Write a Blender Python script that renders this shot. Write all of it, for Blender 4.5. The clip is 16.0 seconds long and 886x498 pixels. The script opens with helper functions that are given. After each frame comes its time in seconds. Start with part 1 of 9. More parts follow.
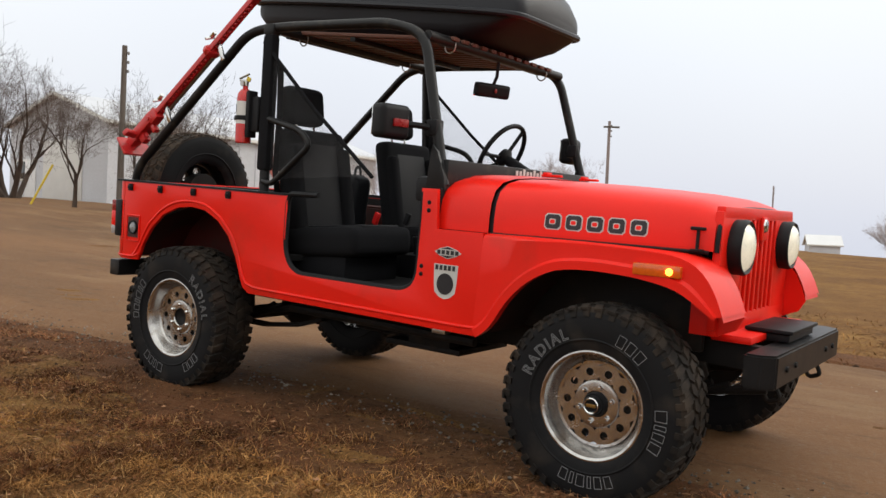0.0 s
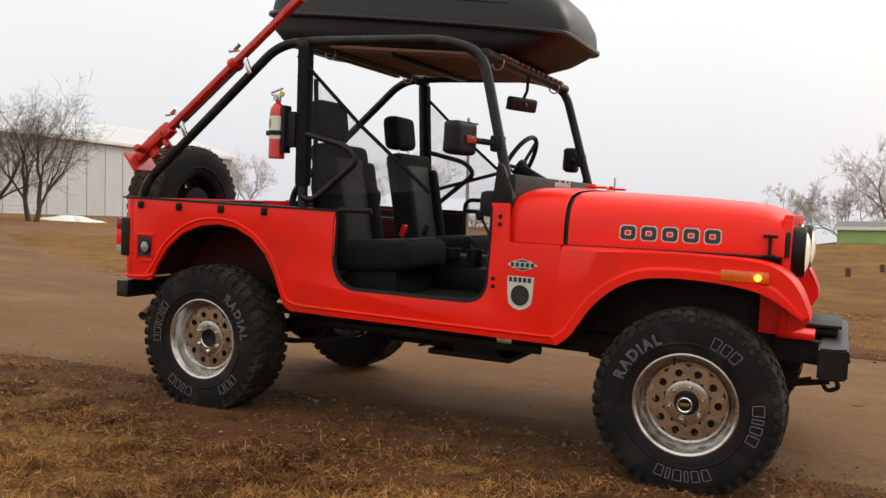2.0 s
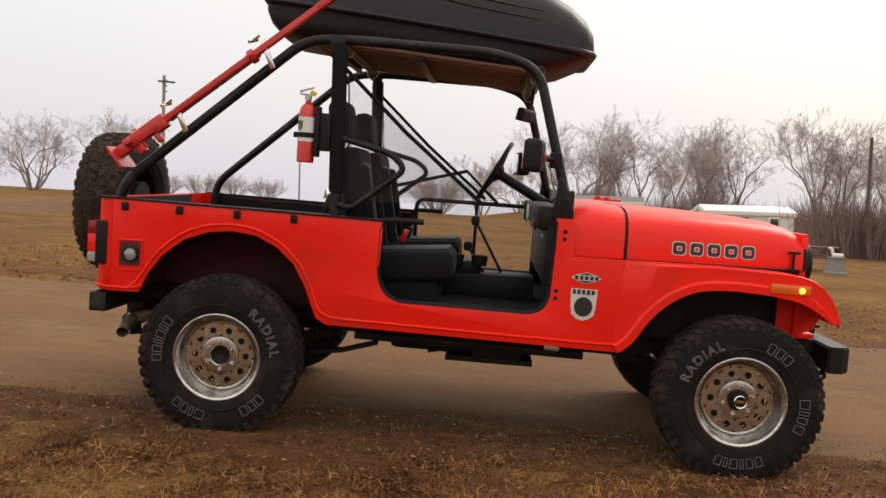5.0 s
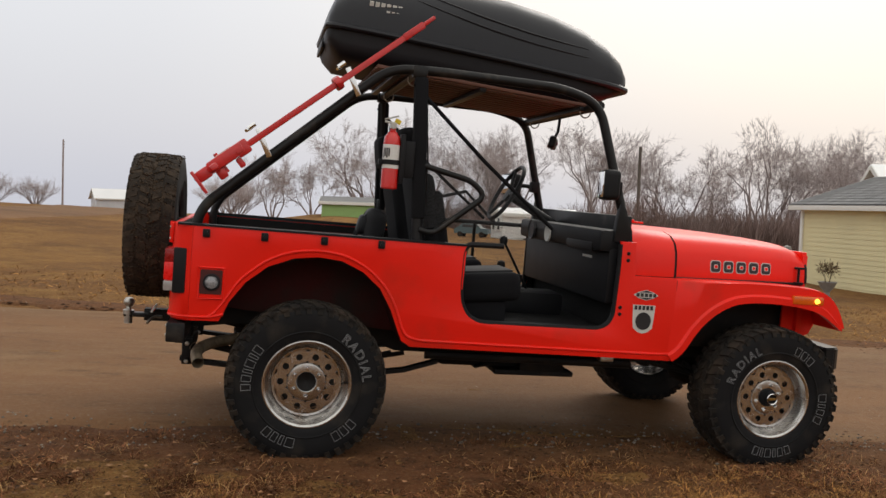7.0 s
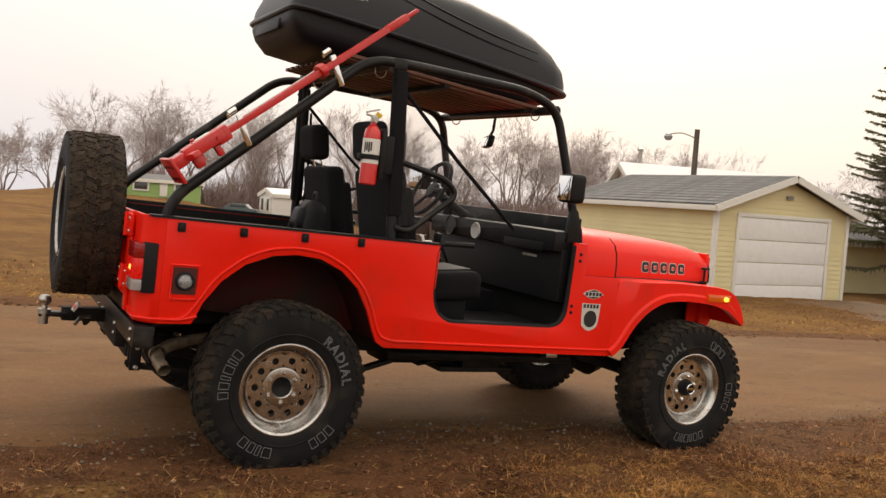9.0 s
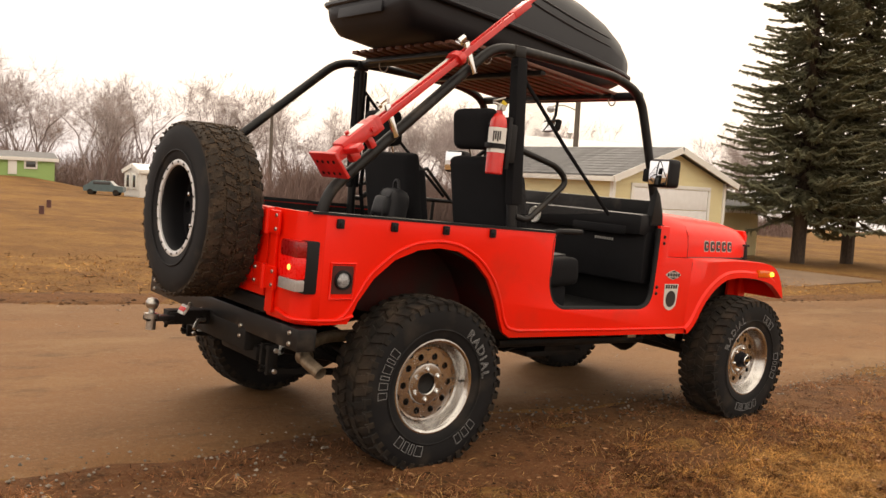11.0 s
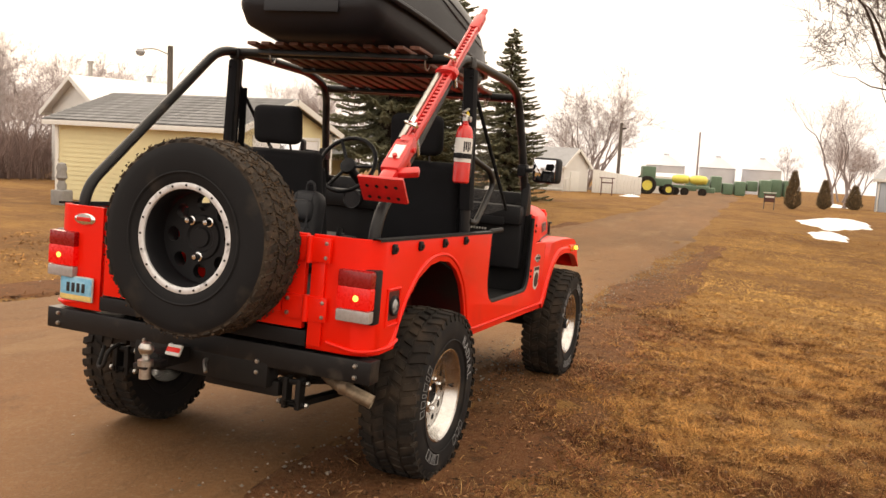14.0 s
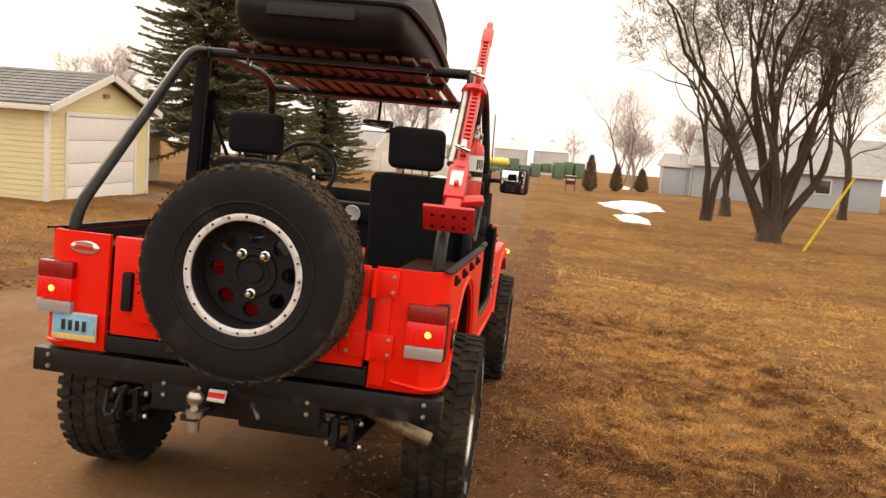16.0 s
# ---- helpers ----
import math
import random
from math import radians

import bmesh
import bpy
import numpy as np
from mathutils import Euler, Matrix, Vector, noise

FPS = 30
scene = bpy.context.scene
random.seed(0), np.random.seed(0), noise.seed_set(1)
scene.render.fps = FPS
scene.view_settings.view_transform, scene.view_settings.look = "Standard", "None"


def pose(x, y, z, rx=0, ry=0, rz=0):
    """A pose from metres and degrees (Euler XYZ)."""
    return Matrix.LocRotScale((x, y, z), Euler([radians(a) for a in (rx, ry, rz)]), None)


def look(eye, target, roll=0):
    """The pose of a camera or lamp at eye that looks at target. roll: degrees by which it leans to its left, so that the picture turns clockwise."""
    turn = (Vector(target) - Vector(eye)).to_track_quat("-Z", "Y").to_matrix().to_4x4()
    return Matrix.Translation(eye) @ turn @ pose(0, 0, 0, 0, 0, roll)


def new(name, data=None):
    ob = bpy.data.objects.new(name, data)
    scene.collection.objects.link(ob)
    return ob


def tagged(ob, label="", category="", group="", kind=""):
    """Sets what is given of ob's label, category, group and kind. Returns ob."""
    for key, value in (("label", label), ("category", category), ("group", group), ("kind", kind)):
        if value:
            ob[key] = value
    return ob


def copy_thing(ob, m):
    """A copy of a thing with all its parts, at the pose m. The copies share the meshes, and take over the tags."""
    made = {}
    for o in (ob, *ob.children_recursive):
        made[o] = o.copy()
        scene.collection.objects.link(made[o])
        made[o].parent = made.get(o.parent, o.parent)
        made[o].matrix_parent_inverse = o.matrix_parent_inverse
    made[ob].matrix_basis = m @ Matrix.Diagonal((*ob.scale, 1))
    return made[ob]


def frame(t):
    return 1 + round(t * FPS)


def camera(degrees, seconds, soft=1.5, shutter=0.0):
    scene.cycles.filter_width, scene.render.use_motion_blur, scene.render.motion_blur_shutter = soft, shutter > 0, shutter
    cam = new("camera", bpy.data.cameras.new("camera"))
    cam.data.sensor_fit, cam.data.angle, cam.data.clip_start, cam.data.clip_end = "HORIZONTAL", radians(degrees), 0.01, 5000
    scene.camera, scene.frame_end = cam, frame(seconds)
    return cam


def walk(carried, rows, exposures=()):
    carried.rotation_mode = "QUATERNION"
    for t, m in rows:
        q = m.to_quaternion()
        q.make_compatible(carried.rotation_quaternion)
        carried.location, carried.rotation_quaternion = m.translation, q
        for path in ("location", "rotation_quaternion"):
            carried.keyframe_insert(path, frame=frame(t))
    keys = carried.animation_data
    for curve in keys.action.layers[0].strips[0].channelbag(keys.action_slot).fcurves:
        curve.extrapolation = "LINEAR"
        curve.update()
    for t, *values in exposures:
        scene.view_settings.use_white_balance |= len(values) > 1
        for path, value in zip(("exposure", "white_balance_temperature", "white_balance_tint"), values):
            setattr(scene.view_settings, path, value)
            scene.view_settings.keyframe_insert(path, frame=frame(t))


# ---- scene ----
cam = camera(54.1, 16.0, soft=1.5, shutter=0.0)
PATH = [
    (0, (2.568, -3.834, 0.961), (0.881, -1.354, 0.890), 2.50),
    (0.5, (2.386, -3.945, 0.958), (0.867, -1.360, 0.849), 1.84),
    (1, (2.185, -4.168, 0.997), (0.828, -1.495, 0.882), 0.80),
    (1.5, (1.999, -4.328, 1.007), (0.649, -1.652, 0.880), 1.73),
    (2, (1.748, -4.397, 1.012), (0.519, -1.661, 0.943), 0.89),
    (2.5, (1.482, -4.557, 1.050), (0.549, -1.706, 0.983), 1.43),
    (3, (1.250, -4.690, 1.100), (0.450, -1.805, 0.912), 1.66),
    (3.5, (0.988, -4.686, 1.138), (0.303, -1.773, 0.928), 1.11),
    (6, (-0.766, -4.906, 1.233), (-0.510, -1.918, 1.146), 2.28),
    (6.5, (-1.158, -4.863, 1.254), (-0.727, -1.894, 1.218), 1.81),
    (7, (-1.507, -4.905, 1.275), (-0.862, -1.978, 1.133), 1.97),
    (7.5, (-1.834, -4.750, 1.249), (-0.966, -1.884, 1.070), 1.69),
    (8, (-2.071, -4.646, 1.297), (-1.019, -1.841, 1.131), 3.72),
    (10.5, (-3.312, -3.920, 1.304), (-1.443, -1.583, 1.092), 1.72),
    (11, (-3.595, -3.685, 1.310), (-1.699, -1.372, 1.079), 3.10),
    (11.5, (-3.873, -3.442, 1.337), (-1.837, -1.262, 1.016), 3.89),
    (12, (-4.029, -3.121, 1.362), (-1.737, -1.194, 1.170), 3.13),
    (12.5, (-4.334, -2.900, 1.397), (-1.845, -1.239, 1.173), 4.04),
    (13, (-4.514, -2.636, 1.398), (-1.906, -1.176, 1.146), 4.28),
    (13.5, (-4.603, -2.368, 1.470), (-1.903, -1.092, 1.185), 4.02),
    (14, (-4.805, -2.100, 1.536), (-2.017, -1.052, 1.179), 3.05),
    (14.5, (-4.881, -1.880, 1.552), (-2.065, -0.922, 1.162), 2.22),
    (15, (-4.829, -1.639, 1.609), (-1.953, -0.896, 1.188), 4.07),
    (15.5, (-4.914, -1.341, 1.642), (-1.989, -0.837, 1.204), 3.53),
    (16, (-4.921, -1.059, 1.660), (-1.968, -0.707, 1.269), 4.34),
]
EXPOSURES = [(0.0, 0.27, 6000, 10), (2.0, 0.28, 6350, 10), (3.5, 0.28, 6550, 11), (6.0, 0.10, 6350, 12), (6.6, 0.0, 6250, 12), (7.5, 0.06, 6100, 11), (8.2, 0.18, 6400, 12), (10.5, 0.54, 7250, 16), (12.5, 0.91, 7300, 16), (14.5, 0.83, 7250, 16), (16.0, 0.80, 7350, 16)]
walk(cam, [(t, look(eye, target, roll)) for t, eye, target, roll in PATH], EXPOSURES)

# ---------------------------------------------------------------- sky and sun: a bright, foggy, overcast day
world = bpy.data.worlds.new("overcast_sky")
scene.world = world
world.use_nodes = True
wn, wl = world.node_tree.nodes, world.node_tree.links
wn.clear()
w_out = wn.new("ShaderNodeOutputWorld")
w_bg = wn.new("ShaderNodeBackground")
w_sky = wn.new("ShaderNodeTexSky")
w_sky.sky_type = "NISHITA"
w_sky.sun_disc = False
w_sky.sun_elevation, w_sky.sun_rotation = radians(32), radians(35)
w_sky.air_density, w_sky.dust_density = 2.0, 6.0
w_gain = wn.new("ShaderNodeMixRGB")
w_gain.blend_type = "MULTIPLY"
w_gain.inputs[0].default_value = 1.0
w_gain.inputs[2].default_value = (0.11, 0.11, 0.11, 1)
w_co = wn.new("ShaderNodeTexCoord")
w_sep = wn.new("ShaderNodeSeparateXYZ")
w_ramp = wn.new("ShaderNodeValToRGB")
w_noise = wn.new("ShaderNodeTexNoise")
w_noise.inputs["Scale"].default_value = 1.6
w_noise.inputs["Detail"].default_value = 2.0
w_ramp.color_ramp.elements[0].position, w_ramp.color_ramp.elements[0].color = 0.30, (0.62, 0.60, 0.60, 1)
w_ramp.color_ramp.elements[1].position, w_ramp.color_ramp.elements[1].color = 0.95, (1.30, 1.27, 1.16, 1)
for at_, col in ((0.47, (0.74, 0.72, 0.73, 1)), (0.56, (0.86, 0.84, 0.82, 1)), (0.70, (1.08, 1.05, 0.98, 1))):
    e_ = w_ramp.color_ramp.elements.new(at_)
    e_.color = col
w_map = wn.new("ShaderNodeMath")
w_map.operation = "MULTIPLY_ADD"
w_map.inputs[1].default_value, w_map.inputs[2].default_value = 0.5, 0.44
w_add = wn.new("ShaderNodeMath")
w_add.operation = "MULTIPLY_ADD"
w_add.inputs[1].default_value = 0.12
w_mix = wn.new("ShaderNodeMixRGB")
w_mix.inputs[0].default_value = 0.88
wl.new(w_co.outputs["Generated"], w_sep.inputs[0])
wl.new(w_co.outputs["Generated"], w_noise.inputs["Vector"])
wl.new(w_sep.outputs["Z"], w_map.inputs[0])
wl.new(w_noise.outputs["Fac"], w_add.inputs[0])
wl.new(w_map.outputs[0], w_add.inputs[2])
wl.new(w_add.outputs[0], w_ramp.inputs["Fac"])
wl.new(w_sky.outputs[0], w_gain.inputs[1])
wl.new(w_gain.outputs[0], w_mix.inputs[1])
wl.new(w_ramp.outputs[0], w_mix.inputs[2])
# the sky is creamier towards the veiled sun and cooler away from it
w_dot = wn.new("ShaderNodeVectorMath")
w_dot.operation = "DOT_PRODUCT"
w_dot.inputs[1].default_value = (-0.40, 0.917, 0.0)
w_side = wn.new("ShaderNodeMapRange")
w_side.interpolation_type = "SMOOTHSTEP"
w_side.inputs["From Min"].default_value, w_side.inputs["From Max"].default_value = 0.25, 1.0
w_tint = wn.new("ShaderNodeMixRGB")
w_tint.inputs[1].default_value, w_tint.inputs[2].default_value = (1.05, 1.02, 0.96, 1), (0.895, 0.910, 0.945, 1)
w_all = wn.new("ShaderNodeMixRGB")
w_all.blend_type = "MULTIPLY"
w_all.inputs[0].default_value = 1.0
wl.new(w_co.outputs["Generated"], w_dot.inputs[0])
wl.new(w_dot.outputs["Value"], w_side.inputs["Value"])
wl.new(w_side.outputs[0], w_tint.inputs[0])
wl.new(w_mix.outputs[0], w_all.inputs[1])
wl.new(w_tint.outputs[0], w_all.inputs[2])
wl.new(w_all.outputs[0], w_bg.inputs["Color"])
w_bg.inputs["Strength"].default_value = 1.0
wl.new(w_bg.outputs[0], w_out.inputs[0])
sun = new("sun", bpy.data.lights.new("sun", "SUN"))
sun.data.energy, sun.data.angle, sun.data.color = 0.7, radians(25), (1.0, 0.96, 0.88)
sun.matrix_world = look((12, 14, 14), (0, 0, 0))

# ---------------------------------------------------------------- materials
def mat(name, col, rough=0.5, metal=0.0, col2=None, scale=8.0, fine=60.0, vary=0.25, bump=0.1, dist=0.01, coat=0.0, stretch=(1, 1, 1), emit=None, spec=0.5, island=0.0, spread=0.08, dirt=None, dirt_amount=0.0, ramp=(0.35, 0.65)):
    """A principled material with colour and roughness that vary at two scales, fine relief, and optional dirt in patches."""
    m = bpy.data.materials.new(name)
    m.use_nodes = True
    n, l = m.node_tree.nodes, m.node_tree.links
    b = n["Principled BSDF"]
    co = n.new("ShaderNodeTexCoord")
    mp = n.new("ShaderNodeMapping")
    mp.inputs["Scale"].default_value = stretch
    l.new(co.outputs["Object"], mp.inputs["Vector"])
    big, small = n.new("ShaderNodeTexNoise"), n.new("ShaderNodeTexNoise")
    for node, s, d in ((big, scale, 4), (small, fine, 3)):
        node.inputs["Scale"].default_value, node.inputs["Detail"].default_value = s, d
        l.new(mp.outputs[0], node.inputs["Vector"])
    both = n.new("ShaderNodeMath")
    both.operation = "MULTIPLY_ADD"
    both.inputs[1].default_value = 0.45
    half = n.new("ShaderNodeMath")
    half.operation = "MULTIPLY"
    half.inputs[1].default_value = 0.55
    l.new(big.outputs["Fac"], half.inputs[0])
    l.new(small.outputs["Fac"], both.inputs[0])
    l.new(half.outputs[0], both.inputs[2])
    r = n.new("ShaderNodeValToRGB")
    second = col2 or tuple(c * (1 - vary) for c in col)
    r.color_ramp.elements[0].position, r.color_ramp.elements[0].color = ramp[0], (*second, 1)
    r.color_ramp.elements[1].position, r.color_ramp.elements[1].color = ramp[1], (*col, 1)
    l.new(both.outputs[0], r.inputs["Fac"])
    last = r.outputs[0]
    if island:
        geo = n.new("ShaderNodeNewGeometry")
        hsv = n.new("ShaderNodeHueSaturation")
        val = n.new("ShaderNodeMath")
        val.operation = "MULTIPLY_ADD"
        val.inputs[1].default_value, val.inputs[2].default_value = 2 * island, 1 - island
        l.new(geo.outputs["Random Per Island"], val.inputs[0])
        l.new(val.outputs[0], hsv.inputs["Value"])
        l.new(last, hsv.inputs["Color"])
        last = hsv.outputs[0]
    if dirt:
        dn = n.new("ShaderNodeTexNoise")
        dn.inputs["Scale"].default_value, dn.inputs["Detail"].default_value = scale * 0.7, 8
        l.new(co.outputs["Object"], dn.inputs["Vector"])
        dr = n.new("ShaderNodeValToRGB")
        dr.color_ramp.elements[0].position, dr.color_ramp.elements[1].position = 0.62 - 0.35 * dirt_amount, 0.85 - 0.35 * dirt_amount
        l.new(dn.outputs["Fac"], dr.inputs["Fac"])
        mx = n.new("ShaderNodeMixRGB")
        mx.inputs[2].default_value = (*dirt, 1)
        l.new(dr.outputs[0], mx.inputs[0])
        l.new(last, mx.inputs[1])
        last = mx.outputs[0]
    l.new(last, b.inputs["Base Color"])
    rr = n.new("ShaderNodeMath")
    rr.operation = "MULTIPLY_ADD"
    rr.inputs[1].default_value, rr.inputs[2].default_value = 2 * spread, rough - spread
    l.new(both.outputs[0], rr.inputs[0])
    l.new(rr.outputs[0], b.inputs["Roughness"])
    b.inputs["Metallic"].default_value = metal
    b.inputs["Specular IOR Level"].default_value = spec
    b.inputs["Coat Weight"].default_value = coat
    b.inputs["Coat Roughness"].default_value = 0.12
    if bump:
        bp = n.new("ShaderNodeBump")
        bp.inputs["Strength"].default_value, bp.inputs["Distance"].default_value = bump, dist
        l.new(both.outputs[0], bp.inputs["Height"])
        l.new(bp.outputs[0], b.inputs["Normal"])
    if emit:
        b.inputs["Emission Color"].default_value = (*emit[0], 1)
        b.inputs["Emission Strength"].default_value = emit[1]
    return m


RED = mat("red_paint", (0.86, 0.014, 0.004), 0.40, vary=0.08, scale=3, fine=300, bump=0.01, dist=0.002, coat=0.14, spec=0.22, dirt=(0.50, 0.03, 0.015), dirt_amount=0.02)
# red of the wheel wells, near black: the arch's deep shade is in its colour
RED_SHADED = mat("shade_darkened_red", (0.055, 0.007, 0.006), 0.7, scale=6, dirt=(0.022, 0.014, 0.012), dirt_amount=0.7, spec=0.15)
JACK_RED = mat("jack_red_paint", (0.60, 0.02, 0.02), 0.35, vary=0.2, scale=20, bump=0.05, coat=0.3)
EXT_RED = mat("extinguisher_red", (0.62, 0.015, 0.012), 0.25, vary=0.08, bump=0.0, coat=0.5)
BLACK = mat("black_powder_coat", (0.0105, 0.0105, 0.012), 0.42, vary=0.4, scale=12, fine=400, bump=0.08, dist=0.002, dirt=(0.06, 0.05, 0.042), dirt_amount=0.15, spec=0.28)
FRAME = mat("black_chassis", (0.009, 0.008, 0.008), 0.65, vary=0.4, scale=10, bump=0.15, dirt=(0.024, 0.017, 0.012), dirt_amount=0.3, spec=0.28)
PLASTIC = mat("black_plastic", (0.0115, 0.0117, 0.014), 0.5, vary=0.25, scale=10, fine=500, bump=0.06, dist=0.002, spec=0.2)
LINER = mat("black_bed_liner", (0.009, 0.009, 0.010), 0.8, vary=0.4, scale=14, fine=220, bump=0.35, dist=0.004, spec=0.28)
FABRIC = mat("black_seat_fabric", (0.0100, 0.0103, 0.0125), 0.95, vary=0.3, scale=7, fine=700, bump=0.25, dist=0.002, spec=0.18)
VINYL = mat("grey_vinyl", (0.0145, 0.015, 0.018), 0.6, vary=0.2, scale=9, fine=350, bump=0.15, dist=0.002, spec=0.25)
BOX_TOP = mat("cargo_box_lid", (0.013, 0.014, 0.020), 0.40, vary=0.2, scale=4, fine=600, bump=0.12, dist=0.002, spec=0.36)
BOX_LOW = mat("cargo_box_base", (0.013, 0.013, 0.017), 0.5, vary=0.25, scale=6, fine=500, bump=0.12, dist=0.002, spec=0.28)
WOOD = mat("stained_rack_slat", (0.155, 0.058, 0.036), 0.6, vary=0.45, scale=5, fine=30, bump=0.2, stretch=(1, 14, 14))
RUBBER = mat("tyre_rubber", (0.020, 0.0175, 0.016), 0.85, vary=0.35, scale=14, fine=160, bump=0.25, dist=0.003, dirt=(0.047, 0.035, 0.026), dirt_amount=0.5, spec=0.2)
SIDEWALL = mat("tyre_sidewall", (0.009, 0.009, 0.0105), 0.70, vary=0.25, scale=10, fine=180, bump=0.12, dist=0.002, dirt=(0.030, 0.025, 0.021), dirt_amount=0.18, spec=0.2)
MUDDY = mat("muddy_tyre_rubber", (0.034, 0.028, 0.024), 0.92, vary=0.5, scale=16, fine=90, bump=0.9, dist=0.010, dirt=(0.062, 0.044, 0.031), dirt_amount=0.6, spec=0.2)
MUD_CRUMB = mat("dried_mud_crumbs", (0.062, 0.042, 0.028), 0.95, vary=0.4, scale=40, island=0.7, bump=0, spec=0.1)
ALLOY = mat("polished_alloy", (0.60, 0.585, 0.57), 0.25, metal=1.0, vary=0.25, scale=16, fine=160, bump=0.10, dist=0.002, dirt=(0.26, 0.20, 0.15), dirt_amount=0.12)
CHROME = mat("chrome", (0.80, 0.80, 0.80), 0.14, metal=1.0, vary=0.1, bump=0.0)
STEEL = mat("zinc_steel", (0.55, 0.53, 0.50), 0.38, metal=1.0, vary=0.3, scale=30, bump=0.08)
EXHAUST = mat("exhaust_steel", (0.36, 0.28, 0.20), 0.55, metal=0.7, vary=0.45, scale=25, bump=0.15)
BRASS = mat("hub_emblem_brass", (0.35, 0.20, 0.05), 0.4, metal=0.8)
WHITE_RIM = mat("machined_white_ring", (0.70, 0.70, 0.72), 0.4, metal=0.2, vary=0.15, scale=30, dirt=(0.05, 0.045, 0.04), dirt_amount=0.12)
LETTER = mat("raised_white_lettering", (0.24, 0.24, 0.25), 0.7, vary=0.3, scale=40)
DECAL_DARK = mat("dark_decal", (0.02, 0.02, 0.025), 0.4, bump=0)
DECAL_PALE = mat("pale_decal", (0.62, 0.62, 0.60), 0.4, vary=0.1, bump=0)
LABEL = mat("white_label", (0.75, 0.74, 0.72), 0.5, vary=0.1, bump=0)
YELLOW = mat("yellow_plastic", (0.75, 0.55, 0.02), 0.5)
LENS_RED = mat("red_lens", (0.28, 0.004, 0.005), 0.28, vary=0.15, scale=60, bump=0.25, dist=0.003, coat=0.12)
LENS_RED_LIT = mat("lit_red_lens", (0.26, 0.003, 0.003), 0.28, vary=0.25, scale=60, bump=0.25, dist=0.003, coat=0.12, emit=((1.0, 0.006, 0.004), 0.32))
LENS_CLEAR = mat("clear_lens", (0.36, 0.33, 0.33), 0.12, vary=0.2, scale=90, bump=0.35, dist=0.003, coat=0.6)
HEAD_LENS = mat("headlamp_lens", (0.78, 0.74, 0.62), 0.08, vary=0.25, scale=30, fine=120, bump=0.3, dist=0.004, coat=0.8, emit=((1.0, 0.88, 0.62), 0.35))
AMBER = mat("amber_lens", (0.75, 0.12, 0.005), 0.15, vary=0.15, scale=80, bump=0.2, dist=0.002, coat=0.5)
GLOW_AMBER = mat("amber_bulb", (1.0, 0.5, 0.05), 0.3, emit=((1.0, 0.42, 0.03), 4.0))
GLOW_RED = mat("red_bulb", (1.0, 0.10, 0.03), 0.3, emit=((1.0, 0.20, 0.03), 5.0))
MIRROR = mat("mirror_glass", (0.88, 0.89, 0.90), 0.03, metal=1.0, vary=0.0, bump=0, spread=0.0)
PLATE_BLUE = mat("plate_blue", (0.10, 0.38, 0.62), 0.4, col2=(0.35, 0.62, 0.78), scale=9, bump=0)
PLATE_SAND = mat("plate_sand", (0.75, 0.55, 0.20), 0.4, bump=0)


def net_mat(name, col, cover, scale):
    """A woven mesh: threads that cover part of the surface, the rest open."""
    m = bpy.data.materials.new(name)
    m.use_nodes = True
    n, l = m.node_tree.nodes, m.node_tree.links
    b = n["Principled BSDF"]
    b.inputs["Base Color"].default_value = (*col, 1)
    b.inputs["Roughness"].default_value = 0.8
    co = n.new("ShaderNodeTexCoord")
    outs = []
    for axis in ("X", "Z"):
        wv = n.new("ShaderNodeTexWave")
        wv.bands_direction = axis
        wv.inputs["Scale"].default_value = scale
        l.new(co.outputs["Object"], wv.inputs["Vector"])
        outs.append(wv.outputs["Fac"])
    mx = n.new("ShaderNodeMath")
    mx.operation = "MAXIMUM"
    l.new(outs[0], mx.inputs[0])
    l.new(outs[1], mx.inputs[1])
    gt = n.new("ShaderNodeMath")
    gt.operation = "GREATER_THAN"
    gt.inputs[1].default_value = 1.0 - cover
    l.new(mx.outputs[0], gt.inputs[0])
    tr = n.new("ShaderNodeBsdfTransparent")
    ms = n.new("ShaderNodeMixShader")
    l.new(gt.outputs[0], ms.inputs[0])
    l.new(tr.outputs[0], ms.inputs[1])
    l.new(b.outputs[0], ms.inputs[2])
    l.new(ms.outputs[0], n["Material Output"].inputs[0])
    return m


NET = net_mat("grey_mesh_net", (0.06, 0.06, 0.065), 0.03, 45.0)


# ---------------------------------------------------------------- mesh helpers
def bx(bm, c, s, bev=0.0, m=None, seg=2):
    """A block with bevelled edges: centre, size, bevel, turn."""
    made = bmesh.ops.create_cube(bm, size=1.0)["verts"]
    bmesh.ops.scale(bm, vec=s, verts=made)
    if bev:
        edges = list({e for v in made for e in v.link_edges})
        made = list({v for f in bmesh.ops.bevel(bm, geom=edges, offset=bev, segments=seg, profile=0.6, affect="EDGES")["faces"] for v in f.verts} | {v for v in made if v.is_valid})
    if m is not None:
        bmesh.ops.transform(bm, matrix=m, verts=made)
    bmesh.ops.translate(bm, vec=c, verts=made)
    return bm


def rounded(pts, rad, k=5):
    """A polyline with its inner corners turned into arcs."""
    pts = [Vector(p) for p in pts]
    out = [pts[0]]
    for a, b, c in zip(pts, pts[1:], pts[2:]):
        d = min(rad, (a - b).length * 0.48, (c - b).length * 0.48)
        p, q = b + (a - b).normalized() * d, b + (c - b).normalized() * d
        for i in range(k + 1):
            u = i / k
            out.append(p * (1 - u) ** 2 + b * 2 * u * (1 - u) + q * u * u)
    out.append(pts[-1])
    return out


